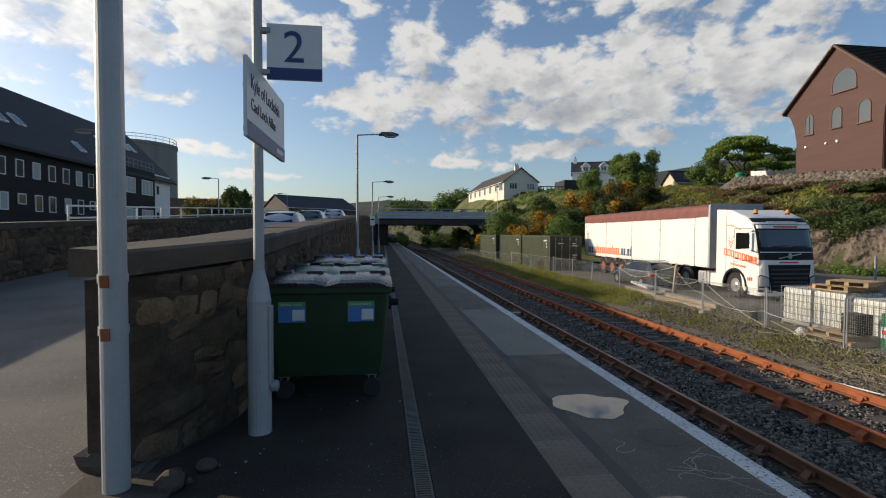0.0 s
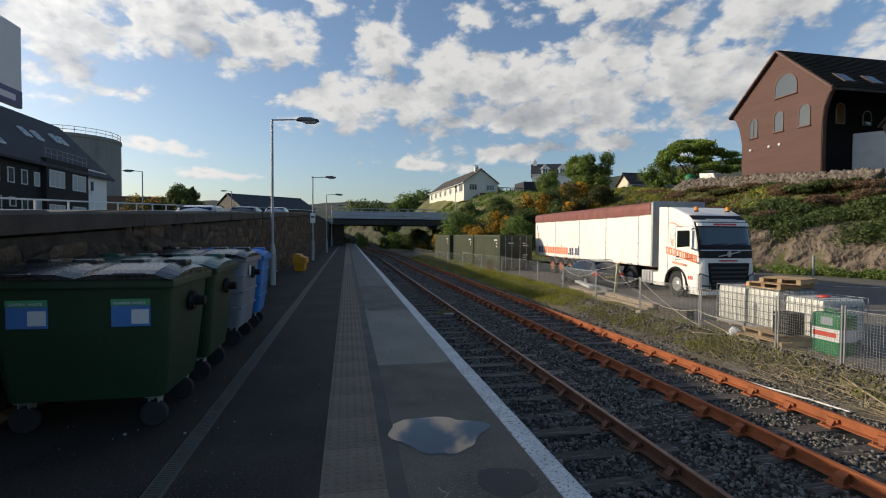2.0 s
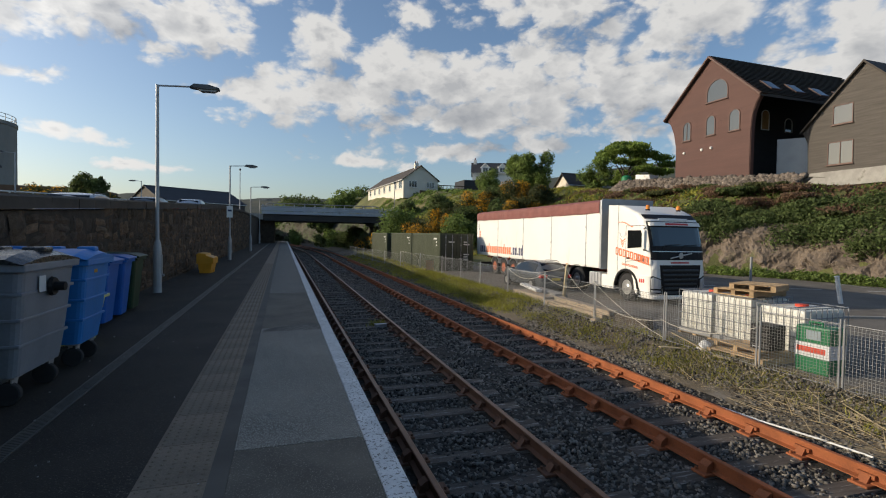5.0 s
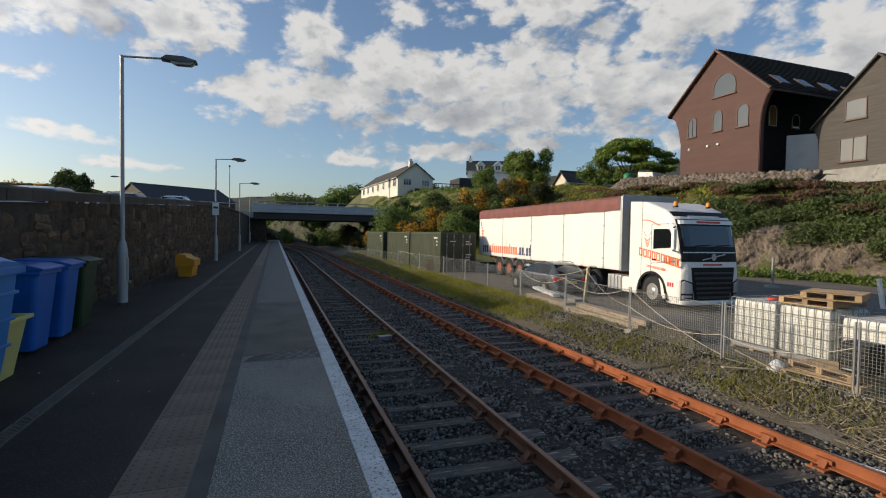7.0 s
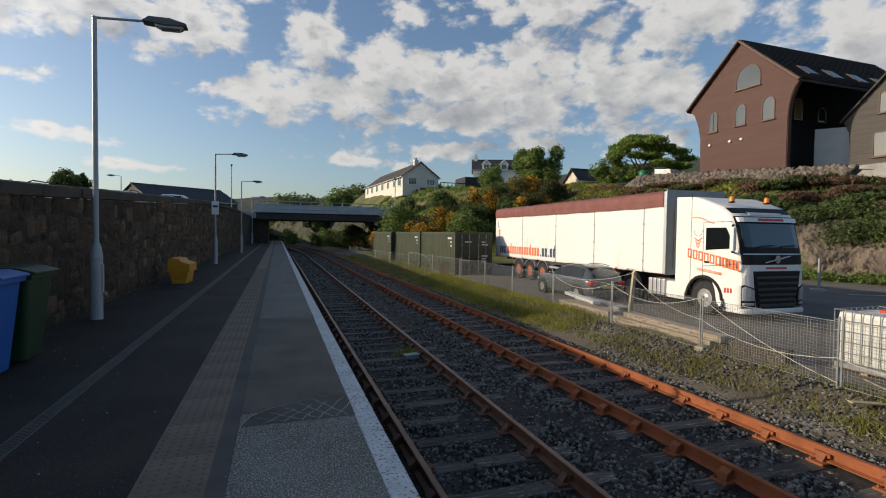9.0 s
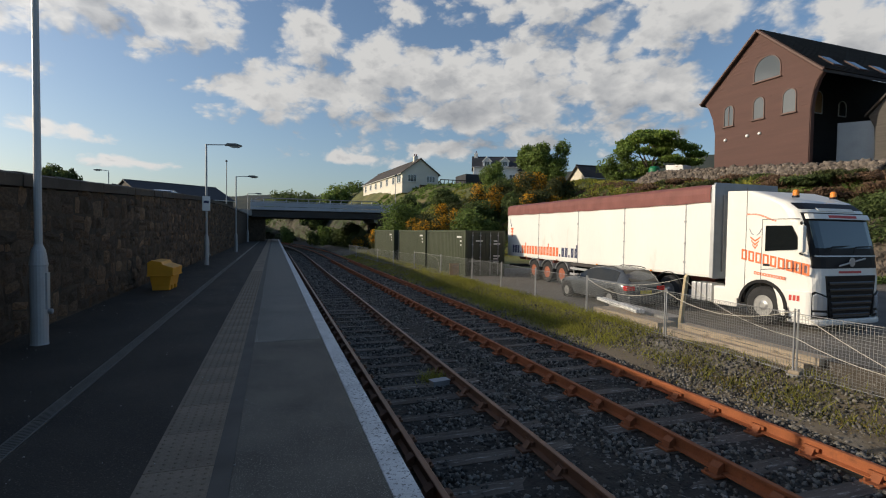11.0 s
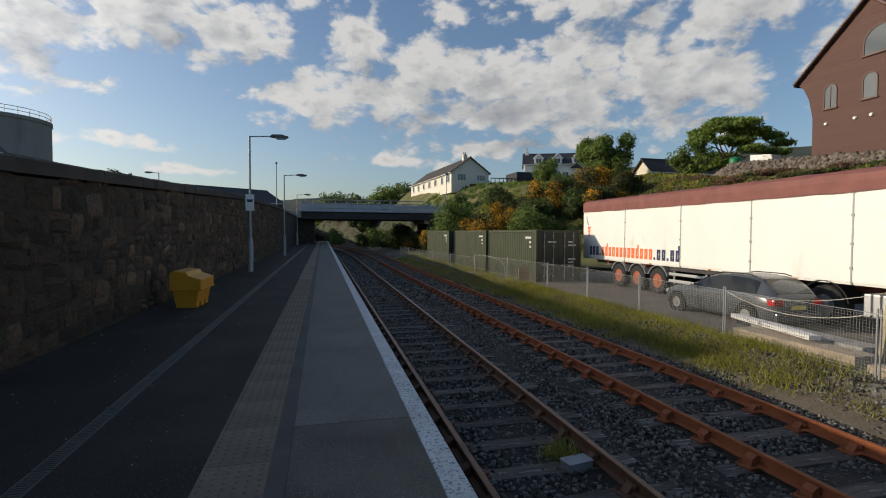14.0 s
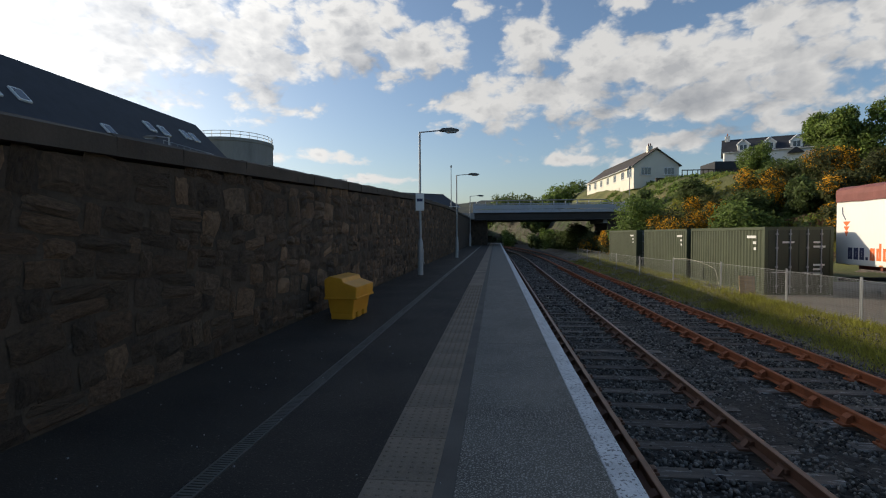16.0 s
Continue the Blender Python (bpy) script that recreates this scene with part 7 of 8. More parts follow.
BX = -3.92
skip_bin(pose(BX, 8.55, 0), 1.26, 1.02, M["bin_green"], M["bin_lid_dark"], "dark green four-wheeled bin with black lid", True)
skip_bin(pose(BX, 9.78, 0, 0, 0, 1), 1.26, 1.02, M["bin_green"], M["bin_lid_teal"], "dark green four-wheeled bin with teal lid")
skip_bin(pose(BX, 11.5, 0, 0, 0, -1), 1.22, 1.02, M["bin_grey"], M["bin_lid_dark"], "grey four-wheeled bin with dark lid", ribs=True, H=1.2)
skip_bin(pose(BX, 12.78, 0), 1.24, .78, M["bin_blue"], M["bin_blue"], "bright blue four-wheeled bin with blue lid", ribs=True)
recycling_tag = thing("label_plate", pose(BX + 1.225, 13.05, 1.02), "small orange label on the blue bin", "label")
part("plate", box(B(), 0, .006, 0, .1, 0, .1), M["grit_yellow"], recycling_tag)
label_plate = thing("label_plate", pose(BX + 1.225, 11.75, .95), "small white label on the grey bin", "label")
part("plate", box(B(), 0, .006, 0, .12, 0, .14), M["sign_white"], label_plate)


def wheelie(m, body_m, label):
    """Two-wheeled bin, front to +x."""
    b = thing("wheelie_bin", m, label, "bin", "two-wheeled bins")
    bm = B()
    lo = [(.12, .07), (.62, .07), (.62, .51), (.12, .51)]
    hi = [(0, 0), (.70, 0), (.70, .58), (0, .58)]
    rows = []
    for k in range(5):
        f = k / 4
        rows.append([bm.verts.new((a[0] + (c[0] - a[0]) * f, a[1] + (c[1] - a[1]) * f, .06 + .92 * f)) for a, c in zip(lo, hi)])
    for a, c in zip(rows, rows[1:]):
        for i in range(4):
            bm.faces.new((a[i], a[(i + 1) % 4], c[(i + 1) % 4], c[i]))
    bm.faces.new(rows[0])
    bmesh.ops.recalc_face_normals(bm, faces=bm.faces)
    bmesh.ops.bevel(bm, geom=[e for e in bm.edges if abs(e.verts[0].co.z - e.verts[1].co.z) > .05], offset=.05, segments=3, affect="EDGES", profile=.5)
    part("body", bm, body_m, b)
    part("rim", box(B(), -.02, .73, -.02, .60, .95, 1.0, .012), body_m, b)
    part("lid", prism(B(), [(-.03, 1.0), (.76, 1.0), (.76, 1.03), (.6, 1.075), (.1, 1.09), (-.03, 1.06)], "y", -.025, .605, .012), body_m, b)
    part("handle", pipe(B(), [(-.03, .08, 1.03), (-.09, .08, 1.04), (-.09, .5, 1.04), (-.03, .5, 1.03)], .018, 6), body_m, b)
    for y in (.04, .54):
        part("wheel", lathe(B(), [(.02, -.025), (.1, -.022), (.1, .022), (.02, .025)], 16, (.06, y, .1), "y"), M["rubber"], b)
    return b


wheelie(pose(-3.9, 15.25, 0), M["bin_royal"], "royal blue two-wheeled bin beside the wall")
wheelie(pose(-3.9, 16.05, 0, 0, 0, 3), M["bin_royal"], "royal blue two-wheeled bin beside the wall")
wheelie(pose(-3.92, 16.8, 0), M["bin_green"], "dark green two-wheeled bin beside the wall")
ybox = thing("storage_box", pose(-3.76, 13.98, 0), "pale yellow open plastic box between the bins", "box")
bm = B()
lo, hi = [(.06, .05), (.62, .05), (.62, .55), (.06, .55)], [(0, 0), (.72, 0), (.72, .62), (0, .62)]
a = [bm.verts.new((x, y, .0)) for x, y in lo]
c = [bm.verts.new((x, y, .6)) for x, y in hi]
for i in range(4):
    bm.faces.new((a[i], a[(i + 1) % 4], c[(i + 1) % 4], c[i]))
bm.faces.new(a)
bmesh.ops.recalc_face_normals(bm, faces=bm.faces)
bmesh.ops.solidify(bm, geom=list(bm.faces), thickness=.015)
part("body", bm, M["pale_yellow"], ybox)
bm = B()
box(bm, -.04, .76, -.04, .0, .57, .61, .008)
box(bm, -.04, .76, .62, .66, .57, .61, .008)
box(bm, -.04, .0, 0, .62, .57, .61, .008)
box(bm, .72, .76, 0, .62, .57, .61, .008)
part("rim", bm, M["pale_yellow"], ybox)

gb = thing("grit_bin", pose(-3.56, 25.75, 0, 0, 0, -3) @ Matrix.Scale(.84, 4), "yellow plastic grit bin with deep stepped lid", "grit bin")
bm = B()
lo, hi = [(.05, .04), (.52, .04), (.52, .98), (.05, .98)], [(.0, .0), (.58, .0), (.58, 1.02), (.0, 1.02)]
a = [bm.verts.new((x, y, .12)) for x, y in lo]
c = [bm.verts.new((x, y, .5)) for x, y in hi]
for i in range(4):
    bm.faces.new((a[i], a[(i + 1) % 4], c[(i + 1) % 4], c[i]))
bm.faces.new(a)
bm.faces.new(c)
bmesh.ops.recalc_face_normals(bm, faces=bm.faces)
bmesh.ops.bevel(bm, geom=list(bm.edges), offset=.02, segments=2, affect="EDGES", profile=.6)
part("tub", bm, M["grit_yellow"], gb)
for y0, y1 in ((.05, .24), (.38, .62), (.76, .97)):
    part("foot", box(B(), .06, .515, y0, y1, 0, .15, .02), M["grit_yellow"], gb)
part("lid", prism(B(), [(-.03, .42), (.62, .42), (.63, .66), (.36, .75), (.32, .83), (.06, .87), (-.04, .8)], "y", -.04, 1.06, .022), M["grit_yellow"], gb)
part("lid_lip", box(B(), -.045, .64, -.045, 1.065, .41, .45, .012), M["grit_yellow"], gb)

# ---- yard edge: fence, tanks, timber ----
FENCE = [(7.75, 9.4), (7.72, 11.9), (7.7, 13.3), (7.68, 15.6), (7.68, 18.25), (7.9, 21.4), (8.1, 24.7), (8.2, 27.9), (8.45, 31.2), (8.35, 34.2), (8.05, 38), (7.65, 42), (7.25, 46), (6.95, 50), (6.75, 54), (6.6, 58), (6.5, 62)]
M["wire"] = mat("dull_wire", (.24, .245, .24), .5, metal=.5, var=.15)


def fence_panel(p, q, k):
    a, b = Vector((p[0], p[1], YARD_Z - .04)), Vector((q[0], q[1], YARD_Z - .04))
    ln = (b - a).length
    f = thing("fence_panel", Matrix.Translation(a) @ pose(0, 0, 0, 0, 0, math.degrees(math.atan2(b.y - a.y, b.x - a.x))), "low galvanised wire mesh fence panel", "fence", "yard fence panels")
    H = 1.12 if k < 11 else 1.0
    for x in (.03, ln - .03):
        bm = B()
        tube(bm, (x, 0, .0), (x, 0, H + .08), .016, seg=8)
        part("post", bm, M["galv"], f)
    bm = B()
    r = random.Random(k)
    def wire(x0, x1, y0, y1, z0, z1):
        box(bm, x0, x1, y0, y1, z0, z1)
    step = .052 if k < 9 else .08
    w = .0019
    i = step
    while i < ln:
        wire(i - w, i + w, -w, w, .1, H)
        i += step
    z = .1
    while z < H + .01:
        wire(.03, ln - .03, -w, w, z - w, z + w)
        z += .052 if k < 9 else .07
    for v in bm.verts:
        v.co.y += .03 * math.sin(v.co.x * 2.1 + k) * math.sin(v.co.z * 2.5)
        v.co.z += .02 * math.sin(v.co.x * 1.3 + k * 2)
    part("mesh", bm, M["wire"], f)
    for z in (H, .1):
        part("rail", tube(B(), (.03, 0, z), (ln - .03, 0, z), .006, seg=6), M["galv"], f)
    return f


for k, (p, q) in enumerate(zip(FENCE, FENCE[1:])):
    fence_panel(p, q, k)
M["rope"] = mat("pale_rope", (.5, .47, .4), .9, var=.15)
def rope(pts, sag, label="pale slack rope strung along the fence"):
    cu = []
    for a, b in zip(pts, pts[1:]):
        a, b = Vector(a), Vector(b)
        for i in range(8):
            f = i / 8
            p = a.lerp(b, f)
            p.z -= sag * 4 * f * (1 - f)
            cu.append(p)
    cu.append(Vector(pts[-1]))
    t = thing("rope", pose(*cu[0]), label, "rope")
    part("strand", pipe(B(), [p - cu[0] for p in cu], .0065, 5), M["rope"], t)
rope([(7.62, 18.25, .28), (7.64, 15.6, -.75)], .12)
rope([(8.12, 24.7, .22), (9.2, 22.2, .42), (7.66, 18.25, -.2), (7.6, 15.6, -.35), (7.64, 13.3, -.1)], .2)
rope([(8.1, 24.7, .2), (7.85, 21.4, .22), (7.62, 18.25, .25)], .28)
rope([(7.6, 42, .2), (8.0, 38.5, .0), (8.0, 38, -.8)], -.15)
wp = thing("timber_post", pose(9.15, 22.2, YARD_Z, 4, 3, 0), "pale weathered timber post beside the fence", "post")
part("shaft", box(B(), -.05, .05, -.04, .04, 0, 1.32, .008), M["straw"], wp)
part("top", prism(B(), [(-.05, 1.32), (.05, 1.32), (.0, 1.4)], "y", -.04, .04), M["straw"], wp)

M["ibc_plastic"] = mat("milky_white_plastic", (.74, .73, .67), .45, var=.08, scale=2, grain=10, bump=.05, stain=(.5, .45, .33), stain_scale=1.5, stain_at=.6)
let_light_through(M["ibc_plastic"], .15)
M["wood_pale"] = mat("pallet_wood", (.36, .25, .14), .85, var=.3, scale=3, grain=30, bump=.3, stretch=(1, 6, 6), rand=.3)
M["red_cap"] = mat("red_plastic", (.55, .06, .03), .45, var=.1)


def pallet(m, label, w=1.2, d=1.0, wood="wood_pale"):
    p = thing("pallet", m, label, "pallet", "timber pallets")
    for j in range(3):
        part("bearer", box(B(), 0, w, j * (d - .1) / 2, j * (d - .1) / 2 + .1, .022, .115, .004), M[wood], p)
    for i in range(7):
        x = i * (w - .1) / 6
        part("deck_board", box(B(), x, x + .1, 0, d, .115, .137, .003), M[wood], p)
    for i in range(3):
        x = i * (w - .1) / 2
        part("base_board", box(B(), x, x + .1, 0, d, 0, .022, .003), M[wood], p)
    return p


def ibc(m, label="white caged bulk liquid container on a pallet"):
    t = thing("liquid_container", m, label, "container", "bulk liquid containers")
    W, D, H = 1.2, 1.0, 1.02
    bm = B()
    for x0 in (0, .62, 1.05):
        box(bm, x0 if x0 != .62 else .53, (x0 if x0 != .62 else .53) + .14, .02, D - .02, 0, .1, .005)
    part("base", bm, M["galv"], t)
    part("bottle", box(B(), .03, W - .03, .03, D - .03, .1, H, .07), M["ibc_plastic"], t, "milky plastic bottle")
    part("cap", lathe(B(), [(.12, H), (.12, H + .05), (.02, H + .06)], 16, (W / 2, D / 2, 0)), M["red_cap"], t, "red screw cap")
    g = .009
    for i in range(9):
        for y in (0, D):
            part("cage_bar", tube(B(), (i * W / 8, y, .08), (i * W / 8, y, H + .03), g, seg=5), M["galv"], t)
    for j in range(1, 7):
        for x in (0, W):
            part("cage_bar", tube(B(), (x, j * D / 7, .08), (x, j * D / 7, H + .03), g, seg=5), M["galv"], t)
    for k in range(6):
        z = .1 + k * (H - .07) / 5
        part("cage_hoop", pipe(B(), [(0, 0, z), (W, 0, z), (W, D, z), (0, D, z), (0, 0, z)], g, 5), M["galv"], t)
    for y in (D * .25, D * .75):
        part("top_bar", tube(B(), (0, y, H + .03), (W, y, H + .03), .012, seg=5), M["galv"], t)
    return t


ibc(pose(8.95, 15.5, YARD_Z + .06))
pallet(pose(8.95, 15.5, YARD_Z - .06), "timber pallet under a liquid container")
ibc(pose(8.9, 14.44, YARD_Z + .08), "white caged liquid container with pallets on top")
pallet(pose(8.9, 14.44, YARD_Z - .04), "timber pallet under a liquid container")
ibc(pose(8.85, 13.27, YARD_Z + .02), "white caged liquid container standing on the ground")
pallet(pose(8.92, 14.42, YARD_Z + 1.145, 0, 0, 5), "pale timber pallet lying on a liquid container", 1.1, .95)
pallet(pose(9.15, 14.1, YARD_Z + 1.285, 0, 0, 22), "pale broken timber pallet on another pallet", .9, .9)
pallet(pose(7.86, 13.32, YARD_Z + .0, 0, 0, 4), "weathered timber pallet behind the fence", .9, 1.2)
pallet(pose(7.9, 13.45, YARD_Z + .14, 0, 3, -5), "weathered timber pallet on another pallet", .85, 1.1)
M["drum_green"] = mat("green_plastic_drum", (.012, .15, .06), .4, var=.15)
M["label_grey"] = mat("grey_label", (.25, .3, .33), .5, var=.1)
can = thing("jerrycan", pose(8.36, 12.5, YARD_Z), "large square green plastic can with white label", "can")
part("shell", box(B(), 0, .44, 0, .6, 0, .86, .045), M["drum_green"], can)
part("band", box(B(), -.006, .43, -.006, .606, .30, .55, .006), M["sign_white"], can, "white band")
part("red_print", box(B(), -.011, .0, .06, .56, .38, .48, .003), M["red_cap"], can, "red bar of print")
part("label", box(B(), -.008, .0, .14, .40, .62, .78, .003), M["label_grey"], can, "grey panel")
part("handle", pipe(B(), [(.12, .2, .85), (.12, .2, .92), (.12, .42, .92), (.12, .42, .85)], .02, 6), M["drum_green"], can)
part("cap", lathe(B(), [(.06, .85), (.06, .9), (.01, .905)], 14, (.3, .42, 0)), M["black_plastic"], can)
crate = thing("crate", pose(8.05, 13.34, YARD_Z + .285), "black plastic crate standing on weathered pallets", "crate")
bm = B()
box(bm, 0, .4, 0, .42, 0, .48, .02)
part("body", bm, M["black_plastic"], crate)
for i in range(4):
    part("slat", box(B(), -.01, .0, .04, .38, .06 + i * .11, .11 + i * .11, .004), M["chassis"], crate)
part("label", box(B(), -.012, -.001, .22, .36, .04, .055), M["sign_white"], crate)
ball = thing("rag", pose(7.82, 14.62, YARD_Z + .02), "crumpled white plastic sack by the pallets", "sack")
bm = B()
bmesh.ops.create_icosphere(bm, subdivisions=3, radius=.13, matrix=pose(0, 0, .1))
for v in bm.verts:
    v.co += v.normal * .05 * noise.noise(v.co * 9)
part("sheet", bm, M["sign_white"], ball)
for i, (x, y, l, a, e) in enumerate(((7.78, 14.35, .9, 30, 22), (7.7, 14.5, .7, -25, 4), (7.72, 13.2, 1.0, 8, 2), (7.8, 14.75, .8, 70, 3))):
    pl = thing("board", pose(x, y, YARD_Z + .0, e, 0, a), "weathered grey board lying by the fence", "board", "loose boards")
    part("plank", box(B(), 0, .1, 0, l, 0, .022, .004), M["straw"], pl)
# stacked pallets further along the fence
for i in range(7):
    pallet(pose(8.2 + .03 * (i % 2), 9.7, YARD_Z + i * .145, 0, 0, 2 * (i % 3) - 2), "dark weathered pallet in a stack", 1.0, 1.2)
M["beam"] = mat("weathered_beam", (.42, .34, .25), .9, var=.35, scale=2, grain=25, bump=.5, stretch=(6, 1, 6), stain=(.15, .12, .09), stain_scale=2, stain_at=.55)
def beam(x, y, z, l, w, h, rz, label, material):
    b = thing("timber_beam", pose(x, y, z, 0, 0, rz), label, "beam", "timber beams")
    part("timber", box(B(), 0, w, 0, l, 0, h, .015), material, b)
    bm = B()
    for k in range(3):
        box(bm, -.002, .0, .1 + l * k / 3, l * (k + .8) / 3, h * (.25 + .2 * k), h * (.25 + .2 * k) + .008)
    part("crack", bm, M["timber"], b)
beam(7.98, 18.3, YARD_Z + .02, 3.4, .28, .16, -2, "long weathered squared timber behind the fence", M["beam"])
beam(8.05, 18.1, YARD_Z + .18, 3.3, .3, .14, -4, "long weathered squared timber on another", M["beam"])
beam(8.3, 16.9, YARD_Z + .02, 1.5, .26, .26, 6, "dark end of a squared timber", M["timber"])
beam(8.25, 22.0, YARD_Z + .02, 2.7, .55, .2, -2, "weathered timber slab behind the fence", M["beam"])
beam(8.85, 22.3, YARD_Z + .02, 2.7, .5, .26, -6, "pale timber slab behind the fence", M["concrete"])
beam(8.45, 23.0, YARD_Z + .28, 2.6, .25, .1, -14, "white painted plank lying on timber", M["frame_white"])
cb = thing("concrete_block", pose(7.62, 18.1, YARD_Z - .05, 0, 0, 20), "small pale concrete block by the fence", "block")
part("block", box(B(), 0, .4, 0, .22, 0, .1, .02), M["concrete"], cb)
part("cap", box(B(), .02, .36, .03, .2, .1, .16, .02), M["beam"], cb)
bd = thing("board", pose(8.0, 36.4, YARD_Z, 0, 0, -12), "small brown board leaning on the fence", "board")
part("sheet", box(B(), 0, .5, -.02, .02, 0, .75, .006, m=pose(0, 0, 0, -12)), M["wood_pale"], bd)
part("batten", box(B(), .05, .45, .02, .04, .3, .36, m=pose(0, 0, 0, -12)), M["wood_pale"], bd)
lp = thing("marker_post", pose(19.64, 19.5, YARD_Z, -4, -9, 0), "leaning white marker post at the road edge", "post")
part("shaft", box(B(), -.06, .06, -.06, .06, 0, 1.05, .015), M["frame_white"], lp)
part("cap", box(B(), -.07, .07, -.07, .07, 1.05, 1.09, .01), M["frame_white"], lp)
rope([(19.55, 19.45, -.1), (24, 16.5, -.25), (30, 12, -.2)], .15, "red and white tape strung from the marker post")
cp = thing("temporary_post", pose(22.9, 26.0, YARD_Z), "grey post in a weighted base on the road", "post")
part("shaft", tube(B(), (0, 0, .1), (0, 0, 1.5), .06, seg=10), M["galv"], cp)
part("base", lathe(B(), [(.35, 0), (.33, .1), (.1, .14)], 16), M["concrete"], cp)
kb = thing("kerb", pose(0, 0, 0), "low concrete kerb at the yard road", "kerb", kind="structure")
for i in range(14):
    x0, y0 = 14.2 + i * .93, 17.6 - i * .33
    part("kerb_stone", box(B(), 0, .97, -.06, .06, YARD_Z, YARD_Z + .09, .012, m=Matrix.Translation((x0, y0, 0)) @ pose(0, 0, 0, 0, 0, -19.5)), M["concrete"], kb)
bm = B()
for x, y, l, a in ((19.5, 26.5, 2.2, -28), (23.5, 24.0, 2.2, -28), (27, 22, 2.0, -28)):
    box(bm, -l / 2, l / 2, -.06, .06, YARD_Z + .022, YARD_Z + .026, m=Matrix.Translation((x, y, 0)) @ pose(0, 0, 0, 0, 0, a))
structure("road_marking", bm, M["whiteline"], "worn white dashes on the yard road", "road marking")
r_st = random.Random(61)
bm = B()
for k in range(70):
    x, y = r_st.gauss(6.9, .3), r_st.uniform(9.6, 12.4)
    x = min(max(x, 6.35), 7.55)
    z = BED_Z + .07 + (YARD_Z - BED_Z) * smooth01(6.5, 7.9, x)
    a, l = r_st.gauss(1.9, .5), r_st.uniform(.25, .9)
    tube(bm, (x, y, z), (x + math.cos(a) * l, y + math.sin(a) * l, z + r_st.uniform(.0, .12) + max(0, math.cos(a) * l) * .25), .006, .003, 4)
tagged(new("dry_stalks", to_mesh("dry_stalks", bm, M["straw"])), "pale dry stalks heaped on the verge", "stalks", "", "stuff")
wt_pipe = thing("pipe", pose(6.3, 10.6, BED_Z + .08, 0, 0, 12), "thin white plastic pipe lying on the ballast", "pipe")
part("tube", pipe(B(), [(0, 0, 0), (.02, .6, .01), (-.03, 1.3, .02), (.0, 2.0, .03)], .014, 6), M["frame_white"], wt_pipe)
# small things by the brown house
wb = thing("water_butt", pose(36.9, 53.6, 7.2), "dark green round tank at the bank's end", "tank")
part("shell", lathe(B(), [(.5, 0), (.55, .1), (.55, 1.3), (.4, 1.5), (.1, 1.52)], 18), M["drum_green"], wb)
part("lid", lathe(B(), [(.2, 1.5), (.2, 1.58)], 12), M["black_plastic"], wb)
bt = thing("boat", pose(37.2, 49.6, 7.75, 0, 0, 12), "small white boat hull behind the bank", "boat")
bm = B()
prism(bm, [(-.5, .0), (.5, .0), (.75, .6), (-.75, .6)], "y", 0, 2.2, .05)
for v in bm.verts:
    k = max(0, v.co.y - 1.1) / 1.1
    v.co.x *= 1 - .8 * k
    v.co.z += .25 * k
part("hull", bm, M["frame_white"], bt)
part("thwart", box(B(), -.6, .6, .6, .8, .5, .56), M["wood_pale"], bt)

# ---- grass and weeds ----
def blades(name, n, area, h, material, label, seed, lean=.5):
    r = np.random.default_rng(seed)
    p = area(r, n)
    n = len(p)
    a = r.uniform(0, 6.28, n)
    hh = h * r.uniform(.4, 1.3, n)
    w = .006 + .006 * r.random(n)
    d = np.stack([np.cos(a), np.sin(a), np.zeros(n)], 1)
    tip = p + np.stack([r.normal(0, lean, n) * hh, r.normal(0, lean, n) * hh, hh], 1)
    v = np.stack([p - d * w[:, None], p + d * w[:, None], tip], 1)
    me = bpy.data.meshes.new(name)
    me.vertices.add(n * 3)
    me.vertices.foreach_set("co", v.reshape(-1))
    me.loops.add(n * 3)
    me.loops.foreach_set("vertex_index", np.arange(n * 3, dtype=np.int32))
    me.polygons.add(n)
    me.polygons.foreach_set("loop_start", np.arange(0, n * 3, 3, dtype=np.int32))
    me.materials.append(material)
    me.update(calc_edges=True)
    return tagged(new(name, me), label, "grass", "", "stuff")


def verge_z(x):
    return BED_Z + .04 + (YARD_Z - BED_Z) * np.clip((x - 6.5) / 1.4, 0, 1)


def tufts(x0, x1, y0, y1, per=30, spread=.16):
    def f(r, n):
        k = n // per
        c = np.stack([r.uniform(x0, x1, k), r.uniform(y0, y1, k)], 1)
        p = np.repeat(c, per, 0) + r.normal(0, spread, (k * per, 2))
        return np.stack([p[:, 0], p[:, 1], verge_z(p[:, 0])], 1)
    return f


def even(x0, x1, y0, y1):
    def f(r, n):
        x, y = r.uniform(x0, x1, n), r.uniform(y0, y1, n)
        return np.stack([x, y, verge_z(x)], 1)
    return f


blades("grass", 5000, tufts(6.7, 8.0, 14, 24), .13, M["blade"], "tufts of yellow-green grass beside the track", 1)
blades("grass", 24000, tufts(6.5, 8.1, 22, 36, 40, .2), .17, M["blade"], "thick yellow-green grass beside the track", 2)
blades("grass", 16000, tufts(6.1, 8.3, 36, 64, 40, .3), .2, M["blade"], "thick yellow-green grass beside the track", 3)
blades("grass", 2500, tufts(6.9, 7.7, 9, 15, 25, .15), .12, M["blade"], "sparse grass by the fence", 4)
blades("dry_stalks", 900, even(6.5, 7.7, 9.0, 14.5), .25, M["straw"], "dry pale stalks lying by the fence", 5, 2.2)
blades("moss", 6000, tufts(6.4, 7.6, 12.5, 20, 90, .22), .045, mat("yellow_moss", (.20, .15, .04), .9, var=.3), "low yellow-brown moss on the verge", 6, 1.2)
